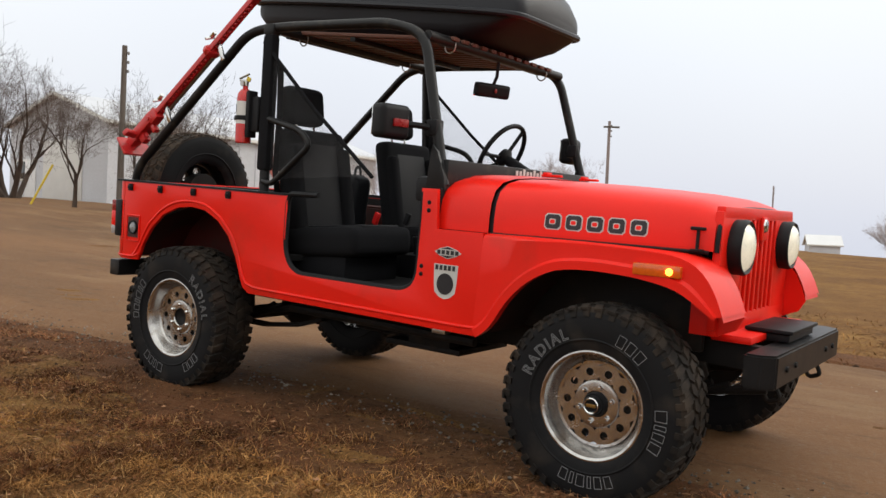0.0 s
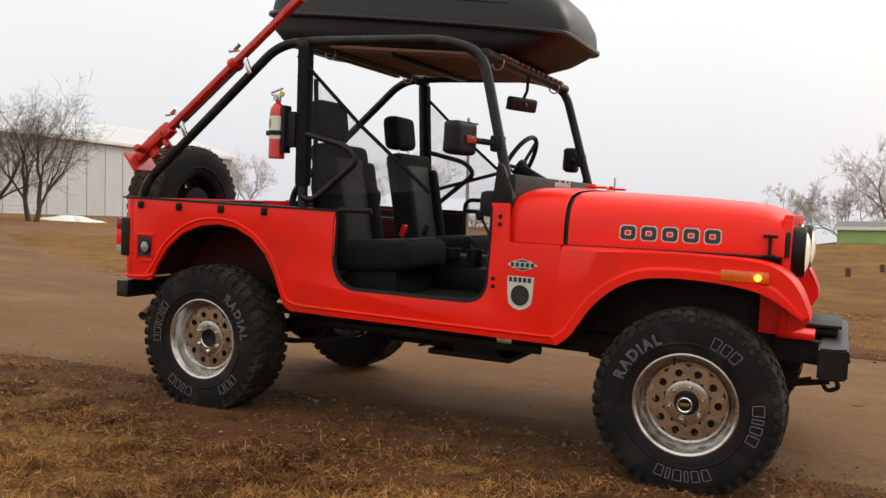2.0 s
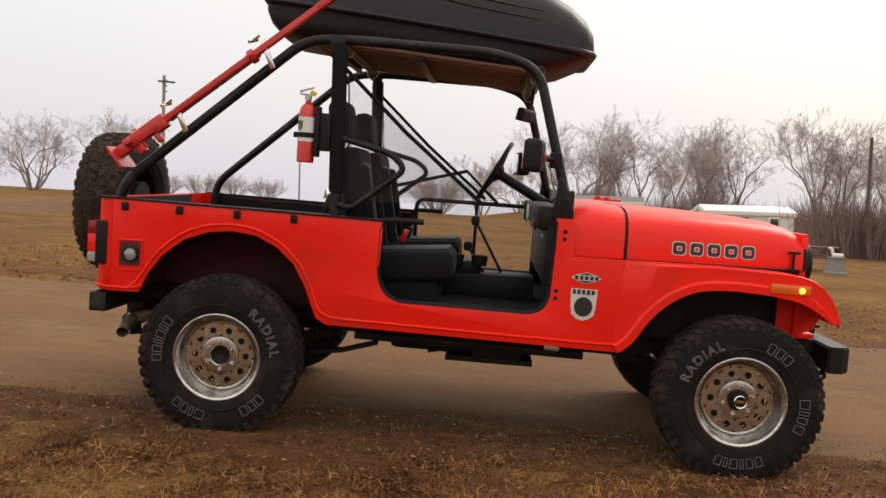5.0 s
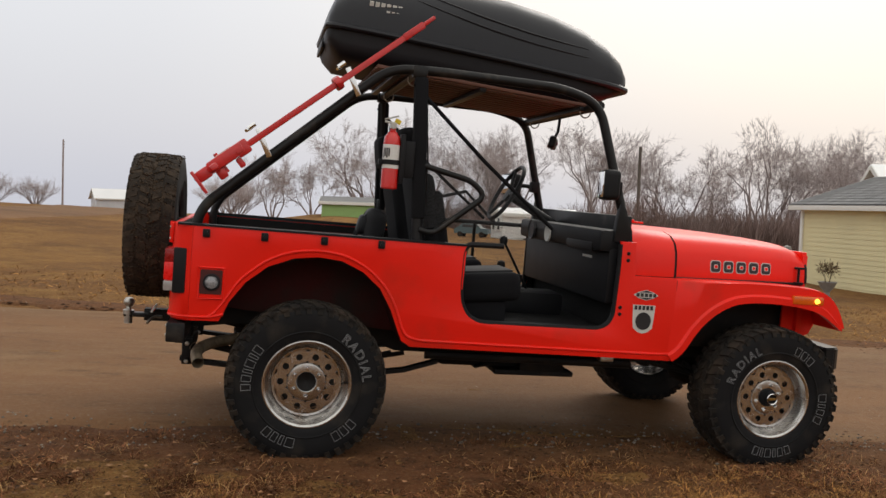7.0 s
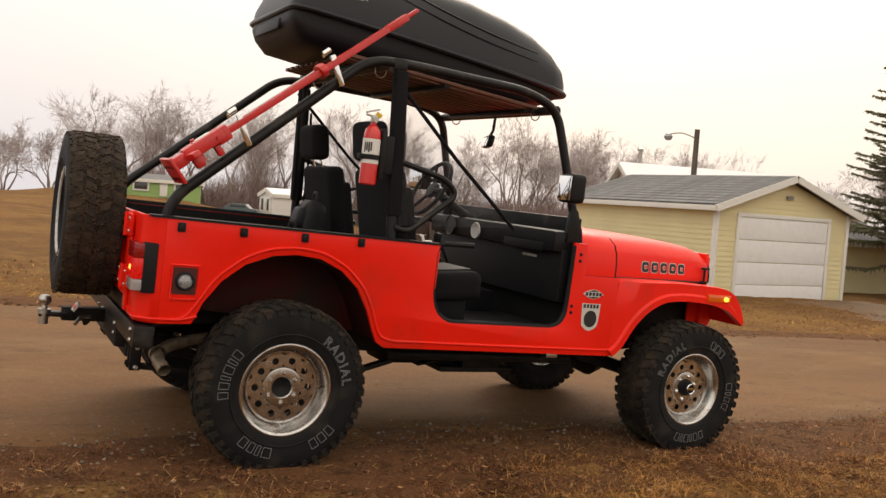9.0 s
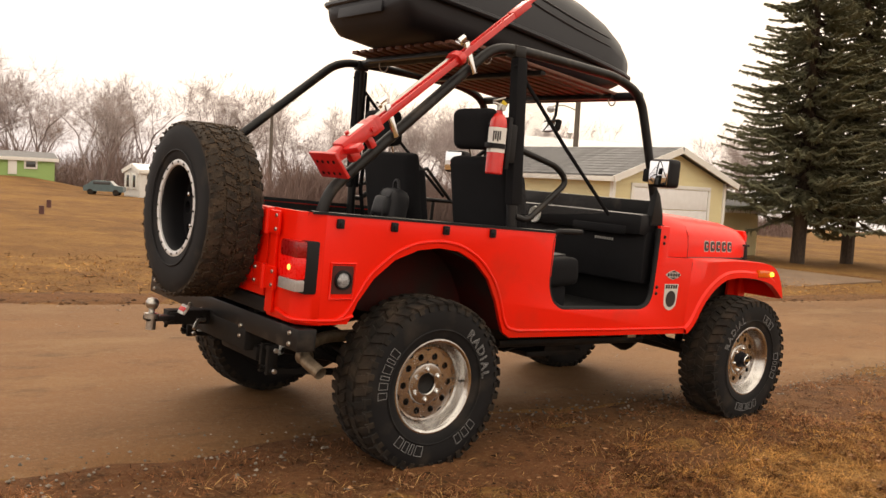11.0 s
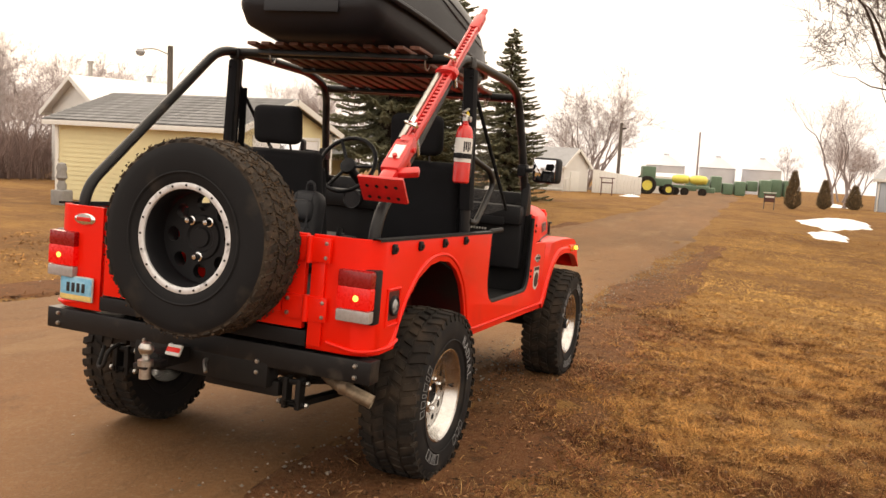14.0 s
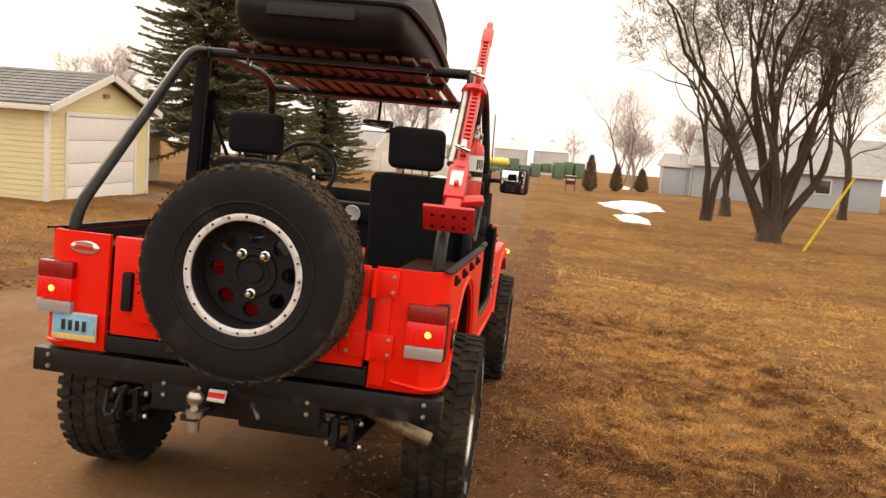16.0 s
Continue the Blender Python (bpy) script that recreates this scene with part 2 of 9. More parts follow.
def tube(bm, pts, r, n=10, closed=False, caps=True):
    """A round bar swept along points; r is one radius or one for each point."""
    pts = [Vector(p) for p in pts]
    rad = r if isinstance(r, (list, tuple)) else [r] * len(pts)
    rings, side = [], None
    for i, p in enumerate(pts):
        if closed:
            d = pts[(i + 1) % len(pts)] - pts[i - 1]
        else:
            d = pts[min(i + 1, len(pts) - 1)] - pts[max(i - 1, 0)]
        d.normalize()
        if side is None:
            side = d.orthogonal().normalized()
        side = (side - d * side.dot(d)).normalized()
        up = d.cross(side)
        rings.append([bm.verts.new(p + (side * math.cos(a) + up * math.sin(a)) * rad[i]) for a in (2 * math.pi * j / n for j in range(n))])
    for a, b in zip(rings, rings[1:] + ([rings[0]] if closed else [])):
        for j in range(n):
            bm.faces.new((a[j], a[(j + 1) % n], b[(j + 1) % n], b[j]))
    if caps and not closed:
        bm.faces.new(rings[0][::-1])
        bm.faces.new(rings[-1])
    return bm


def lathe(bm, prof, n=32, m=None, closed=False, caps=False):
    """A profile of (radius, height) turned about the local z axis."""
    m = m or Matrix()
    rings = []
    for r, h in prof:
        rings.append([bm.verts.new(m @ Vector((r * math.cos(a), r * math.sin(a), h))) for a in (2 * math.pi * j / n for j in range(n))])
    for a, b in zip(rings, rings[1:] + ([rings[0]] if closed else [])):
        for j in range(n):
            bm.faces.new((a[j], a[(j + 1) % n], b[(j + 1) % n], b[j]))
    if caps:
        bm.faces.new(rings[0][::-1])
        bm.faces.new(rings[-1])
    return bm


def prism(bm, poly, y0, y1, bev=0.0):
    """A flat outline in x and z, given thickness along y."""
    a = [bm.verts.new((x, y0, z)) for x, z in poly]
    b = [bm.verts.new((x, y1, z)) for x, z in poly]
    fa = bm.faces.new(a)
    fb = bm.faces.new(b[::-1])
    for i in range(len(poly)):
        j = (i + 1) % len(poly)
        bm.faces.new((a[j], a[i], b[i], b[j]))
    bmesh.ops.recalc_face_normals(bm, faces=list({f for v in a + b for f in v.link_faces}))
    if bev:
        bmesh.ops.bevel(bm, geom=list(fa.edges) + list(fb.edges), offset=bev, segments=2, profile=0.6, affect="EDGES", clamp_overlap=True)
    return bm


def loft(bm, rows, closed=False):
    """A skin over rows of points."""
    grid = [[bm.verts.new(p) for p in row] for row in rows]
    for a, b in zip(grid, grid[1:]):
        k = len(a)
        for j in range(k if closed else k - 1):
            bm.faces.new((a[j], a[(j + 1) % k], b[(j + 1) % k], b[j]))
    return grid


def to_mesh(name, bm, material, sharp=38):
    bmesh.ops.recalc_face_normals(bm, faces=bm.faces[:])
    me = bpy.data.meshes.new(name)
    bm.to_mesh(me)
    bm.free()
    me.shade_smooth()
    me.set_sharp_from_angle(angle=radians(sharp))
    for one in material if isinstance(material, (list, tuple)) else [material]:
        me.materials.append(one)
    return me


def part(name, bm, material, parent, label="", m=None, sharp=38):
    """Links a bmesh as one mesh object under a thing or under a part. The geometry is in the thing's own space."""
    ob = new(name, to_mesh(name, bm, material, sharp))
    ob.parent = parent
    if m is not None:
        ob.matrix_basis = m
    return tagged(ob, label=label)


def thing(name, m, label, category, group="", kind=""):
    ob = new(name)
    ob.empty_display_size = 0.2
    ob.matrix_basis = m
    return tagged(ob, label=label, category=category, group=group, kind=kind)


def arrays(name, verts, faces, material, smooth=False):
    """A large mesh straight from number arrays; faces all have one count of corners."""
    faces = np.asarray(faces, np.int32)
    me = bpy.data.meshes.new(name)
    me.vertices.add(len(verts))
    me.vertices.foreach_set("co", np.asarray(verts, np.float32).ravel())
    k = faces.shape[1]
    me.loops.add(faces.size)
    me.loops.foreach_set("vertex_index", faces.ravel())
    me.polygons.add(len(faces))
    me.polygons.foreach_set("loop_start", np.arange(0, faces.size, k, dtype=np.int32))
    me.polygons.foreach_set("use_smooth", np.full(len(faces), smooth))
    me.update(calc_edges=True)
    me.validate()
    me.materials.append(material)
    return me


def mirror_y(bm):
    bmesh.ops.scale(bm, vec=(1, -1, 1), verts=bm.verts[:])
    bmesh.ops.reverse_faces(bm, faces=bm.faces[:])
    return bm


def both_sides(name, build, material, parent, label=""):
    """One part on the right side of a thing and its mirror image on the left."""
    out = []
    for side in (0, 1):
        bm = bmesh.new()
        build(bm)
        if side:
            mirror_y(bm)
        out.append(part(name, bm, material, parent, label))
    return out

# ---------------------------------------------------------------- ground and road
def smooth01(u):
    u = np.clip(u, 0, 1)
    return u * u * (3 - 2 * u)


def height(x, y):
    """The lie of the land: the road falls gently ahead, the far land drops away, the verge drops a little."""
    x, y = np.asarray(x, float), np.asarray(y, float)
    along = np.where(x > 0, -0.6 * np.tanh(x / 16), -2.2 * np.tanh(x / 60))
    verge = -0.12 * np.clip((-1 - y) / 3, 0, 1)
    far = np.hypot(x, y)
    open_side = smooth01(((x + y) * 0.707 / np.maximum(far, 1e-6) + 0.3) / 0.6)
    yard = -0.08 * smooth01((x - 24) / 20) * smooth01((y - 1) / 6)
    knoll = 0.5 * smooth01((y - 33) / 7) * smooth01((10.5 - x) / 4) * smooth01((x + 1) / 4)
    rise = 0.32 * smooth01((far - 11) / 20) * smooth01((y - 2) / 10) * smooth01((21 - x) / 12)
    return along + verge + yard + knoll + rise - 0.028 * np.maximum(far - 45, 0) * open_side


def ground_z(x, y):
    return float(height(x, y))


def on_ground(x, y, turn=0.0, sink=0.0):
    return pose(x, y, ground_z(x, y) - sink, 0, 0, turn)


def layered(name, base, layers, rough, bumps):
    """Soil in several noise layers; layers: (scale, stretch, low, high, colour), each laid over the ones before; bumps: (scale, strength, distance)."""
    m = bpy.data.materials.new(name)
    m.use_nodes = True
    n, l = m.node_tree.nodes, m.node_tree.links
    b = n["Principled BSDF"]
    co = n.new("ShaderNodeTexCoord")
    base_node = n.new("ShaderNodeRGB")
    base_node.outputs[0].default_value = (*base, 1)
    last = base_node.outputs[0]
    for k, (scale, stretch, low, high, colour, most) in enumerate(layers):
        mp = n.new("ShaderNodeMapping")
        mp.inputs["Scale"].default_value = stretch
        mp.inputs["Location"].default_value = (3.7 * k, 1.9 * k, 0)
        l.new(co.outputs["Object"], mp.inputs["Vector"])
        t = n.new("ShaderNodeTexNoise")
        t.inputs["Scale"].default_value, t.inputs["Detail"].default_value, t.inputs["Roughness"].default_value = scale, 9, 0.66
        l.new(mp.outputs[0], t.inputs["Vector"])
        r = n.new("ShaderNodeMapRange")
        r.inputs["From Min"].default_value, r.inputs["From Max"].default_value, r.inputs["To Max"].default_value = low, high, most
        l.new(t.outputs["Fac"], r.inputs["Value"])
        mx = n.new("ShaderNodeMixRGB")
        mx.inputs[2].default_value = (*colour, 1)
        l.new(r.outputs[0], mx.inputs[0])
        l.new(last, mx.inputs[1])
        last = mx.outputs[0]
    l.new(last, b.inputs["Base Color"])
    b.inputs["Roughness"].default_value = rough
    b.inputs["Specular IOR Level"].default_value = 0.10
    nrm = None
    for scale, strength, distance in bumps:
        t = n.new("ShaderNodeTexNoise")
        t.inputs["Scale"].default_value, t.inputs["Detail"].default_value, t.inputs["Roughness"].default_value = scale, 6, 0.7
        l.new(co.outputs["Object"], t.inputs["Vector"])
        bp = n.new("ShaderNodeBump")
        bp.inputs["Strength"].default_value, bp.inputs["Distance"].default_value = strength, distance
        l.new(t.outputs["Fac"], bp.inputs["Height"])
        if nrm:
            l.new(nrm, bp.inputs["Normal"])
        nrm = bp.outputs[0]
    l.new(nrm, b.inputs["Normal"])
    return m


def turf_mat(name):
    return layered(name, (0.165, 0.080, 0.030), (
        (0.22, (1, 1, 1), 0.42, 0.60, (0.265, 0.138, 0.042), 0.9),
        (0.42, (1, 1, 1), 0.48, 0.62, (0.100, 0.046, 0.020), 0.60),
        (1.1, (1, 1, 1), 0.50, 0.62, (0.290, 0.160, 0.052), 0.6),
        (2.6, (1, 1, 1), 0.50, 0.68, (0.120, 0.056, 0.022), 0.5),
        (9.0, (1, 1, 1), 0.52, 0.66, (0.070, 0.034, 0.015), 0.55),
        (38.0, (1, 1, 1), 0.48, 0.64, (0.270, 0.160, 0.060), 0.6),
        (70.0, (1, 1, 1), 0.50, 0.62, (0.045, 0.022, 0.011), 0.6)), 0.95, ((7.0, 0.6, 0.05), (55.0, 0.8, 0.02)))


def verge_mat(name):
    return layered(name, (0.128, 0.056, 0.025), (
        (0.8, (0.4, 1, 1), 0.48, 0.66, (0.160, 0.082, 0.034), 0.8),
        (6.0, (1, 1, 1), 0.50, 0.66, (0.045, 0.023, 0.011), 0.8),
        (45.0, (1, 1, 1), 0.50, 0.66, (0.190, 0.105, 0.050), 0.6)), 0.9, ((9.0, 0.7, 0.04), (60.0, 0.8, 0.015)))


def road_mat(name):
    return layered(name, (0.190, 0.097, 0.044), (
        (0.35, (0.25, 1, 1), 0.42, 0.66, (0.105, 0.058, 0.029), 0.9),
        (1.3, (0.35, 1, 1), 0.52, 0.68, (0.235, 0.142, 0.072), 0.7),
        (5.0, (0.5, 1, 1), 0.55, 0.70, (0.080, 0.045, 0.024), 0.6),
        (34.0, (1, 1, 1), 0.50, 0.68, (0.230, 0.155, 0.092), 0.5),
        (120.0, (1, 1, 1), 0.52, 0.66, (0.075, 0.042, 0.024), 0.6)), 0.78, ((4.0, 0.35, 0.03), (60.0, 0.5, 0.010)))


GRASS_SOIL = turf_mat("dead_grass_turf")
ROAD_DIRT = road_mat("damp_gravel_road")
GRAVEL = mat("gravel_stones", (0.22, 0.185, 0.15), 0.85, vary=0.4, scale=20, island=0.5)


def graded(lo, hi, fine_lo, fine_hi, step, grow):
    """Coordinates close together in the middle, wider apart outwards."""
    mid = list(np.arange(fine_lo, fine_hi + step / 2, step))
    up, s = [mid[-1]], step
    while up[-1] < hi:
        s *= grow
        up.append(up[-1] + s)
    down, s = [mid[0]], step
    while down[-1] > lo:
        s *= grow
        down.append(down[-1] - s)
    return np.array(down[:0:-1] + mid + up[1:])


gx, gy = graded(-900, 900, -8, 14, 0.16, 1.10), graded(-900, 900, -6, 6, 0.16, 1.10)
GX, GY = np.meshgrid(gx, gy, indexing="ij")
rng = np.random.default_rng(4)
near = np.exp(-(np.maximum(np.abs(GX - 3) - 10, 0) ** 2 + np.maximum(np.abs(GY) - 6, 0) ** 2) / 200)
GZ = height(GX, GY) + rng.normal(0, 0.008, GX.shape) * near + 0.015 * np.sin(GX * 1.9 + 1.3 * np.sin(GY * 1.1)) * np.sin(GY * 2.3 + GX * 0.7) * near
idx = np.arange(GX.size).reshape(GX.shape)
quads = np.stack([idx[:-1, :-1], idx[1:, :-1], idx[1:, 1:], idx[:-1, 1:]], -1).reshape(-1, 4)
ground = new("ground", arrays("ground", np.stack([GX, GY, GZ], -1).reshape(-1, 3), quads, GRASS_SOIL, True))
tagged(ground, "dead brown winter grass and bare soil, damp", "ground", kind="structure")


def spline(points, step):
    """A smooth line through plan points, resampled evenly."""
    p = np.array([points[0]] + list(points) + [points[-1]], float)
    out = []
    for a, b, c, d in zip(p, p[1:], p[2:], p[3:]):
        for u in np.linspace(0, 1, 40, endpoint=False):
            out.append(0.5 * (2 * b + (c - a) * u + (2 * a - 5 * b + 4 * c - d) * u * u + (3 * b - a - 3 * c + d) * u ** 3))
    out = np.array(out + [p[-1]])
    run = np.r_[0, np.cumsum(np.hypot(*np.diff(out, axis=0).T))]
    at = np.arange(0, run[-1], step)
    return np.stack([np.interp(at, run, out[:, 0]), np.interp(at, run, out[:, 1])], -1)


def build_road(name, points, half, label, step=0.3, cols=27, lift=0.016, material=None, kind_of="road"):
    line = spline(points, step)
    d = np.gradient(line, axis=0)
    d /= np.hypot(d[:, 0], d[:, 1])[:, None]
    side = np.stack([-d[:, 1], d[:, 0]], -1)
    v = np.linspace(-1, 1, cols)
    s = np.arange(len(line)) * step
    width = np.interp(s / s[-1], np.linspace(0, 1, len(half)), half) if np.ndim(half) == 1 else np.interp(-line[:, 0], [-x for x, _ in half], [w for _, w in half])
    rough_ = np.convolve(rng.normal(0, 1, len(s) + 8), np.ones(9) / 9, "valid") * 0.18
    edge_l = rough_ + 0.09 * np.sin(s * 0.9) + 0.03 * np.sin(s * 2.7 + 1) + rng.normal(0, 0.02, len(s))
    edge_r = rough_[::-1] + 0.09 * np.sin(s * 0.7 + 2) + 0.03 * np.sin(s * 3.1) + rng.normal(0, 0.02, len(s))
    off = v[None, :] * width[:, None] + np.where(v[None, :] > 0, v[None, :] ** 2 * edge_l[:, None], -(v[None, :] ** 2) * edge_r[:, None])
    X, Y = line[:, 0, None] + side[:, 0, None] * off, line[:, 1, None] + side[:, 1, None] * off
    rut = -0.012 * np.exp(-((np.abs(v) - 0.42) / 0.12) ** 2)
    Z = height(X, Y) + lift + (0.018 * (1 - v ** 2) + rut - 0.05 * np.maximum(np.abs(v) - 0.93, 0) / 0.07)[None, :] + 0.006 * np.sin(X * 1.7) * np.sin(Y * 2.1)
    k = np.arange(X.size).reshape(X.shape)
    q = np.stack([k[:-1, :-1], k[1:, :-1], k[1:, 1:], k[:-1, 1:]], -1).reshape(-1, 4)
    ob = new(name, arrays(name, np.stack([X, Y, Z], -1).reshape(-1, 3), q, material or ROAD_DIRT, True))
    return tagged(ob, label, kind_of, kind="structure")


build_road("road", [(150, 9), (75, 3.6), (53, 1.7), (42, 1.4), (33, 1.2), (21, 1.35), (10, 1.7), (0, 1.95), (-6, 2.25), (-12, 4.4), (-24, 11.6), (-45, 25)], [(150, 2.6), (60, 2.0), (44, 1.75), (33, 1.4), (21, 1.72), (10, 2.0), (0, 2.3), (-6, 2.5), (-12, 3.0), (-45, 3.2)], "damp brown gravel road with faint wheel ruts")
build_road("road_crossing", [(-62, -16), (-36, 2.5), (-24, 10.0), (-16, 15.3), (-11.8, 20.5), (-9.5, 28), (-9, 40), (-11, 60)], [2.8, 2.6, 2.2], "brown gravel cross road beyond a grass island", step=0.6, cols=15, lift=0.022)
build_road("verge", [(16, -1.0), (9, -0.85), (4, -0.70), (0, -0.68), (-4, -0.72), (-9, -0.8)], [0.20, 0.30, 0.44, 0.47, 0.44, 0.30], "dark damp soil and thatch along the road edge", step=0.2, cols=13, lift=0.006, material=verge_mat("dark_verge_soil"), kind_of="verge")
build_road("verge_far", [(20, 3.1), (10, 3.75), (3, 4.35), (-3, 4.85), (-8, 5.4)], [0.25, 0.40, 0.42, 0.40, 0.25], "dark soil ridge along the far road edge", step=0.25, cols=9, lift=0.010, material=bpy.data.materials["dark_verge_soil"], kind_of="verge")

# ---------------------------------------------------------------- the off-road vehicle
VEH = pose(-0.015, 0.06, 0.0, 1.2, 2.38, -0.5)
HW = 0.785
car = thing("off_road_vehicle", VEH, "open red off-road utility vehicle with black roll cage", "vehicle")

REAR_ARCH = [(-0.785, 0.60), (-0.812, 0.66), (-0.846, 0.745), (-0.908, 0.850), (-0.995, 0.926), (-1.10, 0.973), (-1.214, 0.985), (-1.325, 0.973), (-1.447, 0.926), (-1.546, 0.845), (-1.617, 0.747), (-1.645, 0.68)]
TUB = [(-1.66, 0.655), (-1.80, 0.652), (-1.80, 1.103), (-1.2, 1.097), (-0.49, 1.088), (-0.497, 0.86), (-0.488, 0.80), (-0.455, 0.745), (-0.40, 0.712), (0.235, 0.710), (0.285, 0.732), (0.312, 0.78), (0.321, 1.03), (0.321, 1.165), (0.405, 1.165), (0.415, 0.993), (0.652, 0.993), (0.652, 0.556), (-0.74, 0.572)] + REAR_ARCH


def tub_side(bm):
    prism(bm, TUB, -HW, -HW + 0.022, 0.005)


def tub_liner(bm):
    poly = [(-1.80, 0.68), (-1.80, 1.085), (-0.50, 1.072), (-0.507, 0.86), (-0.498, 0.79), (-0.46, 0.73), (-0.40, 0.697), (0.235, 0.695), (0.295, 0.72), (0.325, 0.78), (0.333, 1.0), (0.333, 1.15), (0.395, 1.15), (0.395, 0.60), (-0.70, 0.60), (-0.82, 0.74), (-0.95, 0.91), (-1.214, 0.995), (-1.48, 0.91), (-1.62, 0.78), (-1.66, 0.68)]
    prism(bm, poly, -HW + 0.024, -HW + 0.036)


both_sides("tub_side", tub_side, RED, car, "red painted body side with wheel arch and cut-out door opening")
both_sides("inner_side", tub_liner, LINER, car, "black lined inner body side")


def arch_flare(bm):
    pts = [(-1.72, 0.672), (-1.682, 0.69), (-1.65, 0.735), (-1.572, 0.862), (-1.449, 0.962), (-1.34, 1.005), (-1.214, 1.018), (-1.09, 1.004), (-0.969, 0.945), (-0.875, 0.855), (-0.825, 0.765), (-0.790, 0.665), (-0.762, 0.622), (-0.70, 0.606), (0.0, 0.596), (0.56, 0.590), (0.64, 0.592)]
    tube(bm, rounded([(x, -HW + 0.001, z) for x, z in pts], 0.05, 3), 0.0085, 8)


both_sides("pressed_bead", arch_flare, RED, car, "pressed red bead round the wheel arch and along the sill")


def wheel_well(bm):
    pts = [(x, z) for x, z in REAR_ARCH]
    loft(bm, [[(x, y, z + 0.004) for x, z in pts] for y in (-HW + 0.02, -0.50)])
    grid = [bm.verts.new((x, -0.50, z + 0.004)) for x, z in pts]
    bm.faces.new(grid)


both_sides("wheel_well", wheel_well, RED_SHADED, car, "inner rear wheel well, dull red darkened for its shade")


def sill_seal(bm):
    pts = [(-0.30, 1.098), (-0.487, 1.096), (-0.502, 1.05), (-0.504, 0.86), (-0.494, 0.80), (-0.462, 0.742), (-0.40, 0.709), (0.235, 0.706), (0.288, 0.728), (0.316, 0.78), (0.326, 1.03), (0.326, 1.15)]
    tube(bm, rounded([(x, -HW + 0.013, z) for x, z in pts], 0.03, 3), 0.014, 8)


both_sides("door_seal", sill_seal, PLASTIC, car, "black rubber edging of the door opening")


def top_cap(bm):
    loft(bm, [[(x, y, z) for x in (-1.868, -1.0, -0.49)] for y, z in ((-HW - 0.004, 1.098), (-HW - 0.004, 1.108), (-0.757, 1.110), (-0.755, 1.09))])
    for v in bm.verts:
        v.co.z -= (v.co.x + 1.88) * 0.009


both_sides("side_rail", top_cap, PLASTIC, car, "black capping on the body side's top edge")

# snap fasteners along the top of the sides
for k_, sx in enumerate((-1.738, -1.472, -1.192, -0.916)):
    for sg in (-1, 1):
        bm = bmesh.new()
        bx(bm, (sx, sg * (HW + 0.006), 1.066), (0.034, 0.014, 0.040), 0.006)
        lathe(bm, [(0.0, 0.0), (0.010, 0.0), (0.010, 0.008), (0.0, 0.009)], 10, Matrix.Translation((sx, sg * (HW + 0.012), 1.066)) @ pose(0, 0, 0, 90 * (1 if sg < 0 else -1)))
        part("tarp_fastener", bm, PLASTIC, car, "black square snap fastener")

# door hinge bolts on the cowl side
for bz, bxx in ((1.105, 0.366), (1.070, 0.366), (0.825, 0.345), (0.790, 0.345)):
    for sg in (-1, 1):
        bm = bmesh.new()
        lathe(bm, [(0.0, 0.008), (0.006, 0.007), (0.010, 0.002), (0.010, -0.002)], 10, Matrix.Translation((bxx, sg * HW, bz)) @ pose(0, 0, 0, 90 * (1 if sg < 0 else -1)))
        part("hinge_bolt", bm, PLASTIC, car)


# floor, bed and firewall
def slab(name, c, s, material, bev=0.01, label=""):
    bm = bmesh.new()
    bx(bm, c, s, bev)
    return part(name, bm, material, car, label)


slab("floor_pan", (-0.05, 0, 0.665), (0.95, 1.50, 0.03), LINER, 0.005)
slab("bed_floor", (-1.214, 0, 0.775), (0.87, 0.968, 0.03), LINER, 0.005, "black lined load bed floor")
for fx, fl in ((-0.638, 0.278), (-1.757, 0.212)):
    slab("bed_floor_end", (fx, 0, 0.775), (fl, 1.50, 0.03), LINER, 0.005)
slab("bed_front_wall", (-0.505, 0, 0.72), (0.03, 1.00, 0.13), LINER, 0.005)
slab("firewall", (0.385, 0, 0.86), (0.03, 1.50, 0.62), LINER, 0.005)
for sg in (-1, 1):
    slab("wheel_box", (-1.214, sg * 0.484, 0.90), (0.86, 0.024, 0.24), RED_SHADED, 0.008, "wheel box beside the bed, dull red darkened as if shaded")
    slab("wheel_box_top", (-1.214, sg * 0.625, 1.026), (0.86, 0.28, 0.014), RED_SHADED, 0.005)


# front fenders
F_TOP = [(0.655, 0.993), (0.85, 0.994), (1.107, 0.994), (1.343, 0.989), (1.46, 0.985), (1.528, 0.972), (1.578, 0.945), (1.618, 0.895), (1.648, 0.835), (1.668, 0.776)]
F_BOT = [(0.655, 0.556), (0.70, 0.575), (0.735, 0.628), (0.783, 0.718), (0.877, 0.815), (0.998, 0.880), (1.16, 0.892), (1.34, 0.883), (1.50, 0.856), (1.640, 0.762)]


def resampled(points, n):
    """Plan points taken evenly along a smooth line through the given ones."""
    p = np.array(points, float)
    run = np.r_[0, np.cumsum(np.hypot(*np.diff(p, axis=0).T))]
    at = np.linspace(0, run[-1], n)
    out = np.stack([np.interp(at, run, p[:, 0]), np.interp(at, run, p[:, 1])], -1)
    for _ in range(3):
        out[1:-1] = (out[:-2] + 2 * out[1:-1] + out[2:]) / 4
    return out


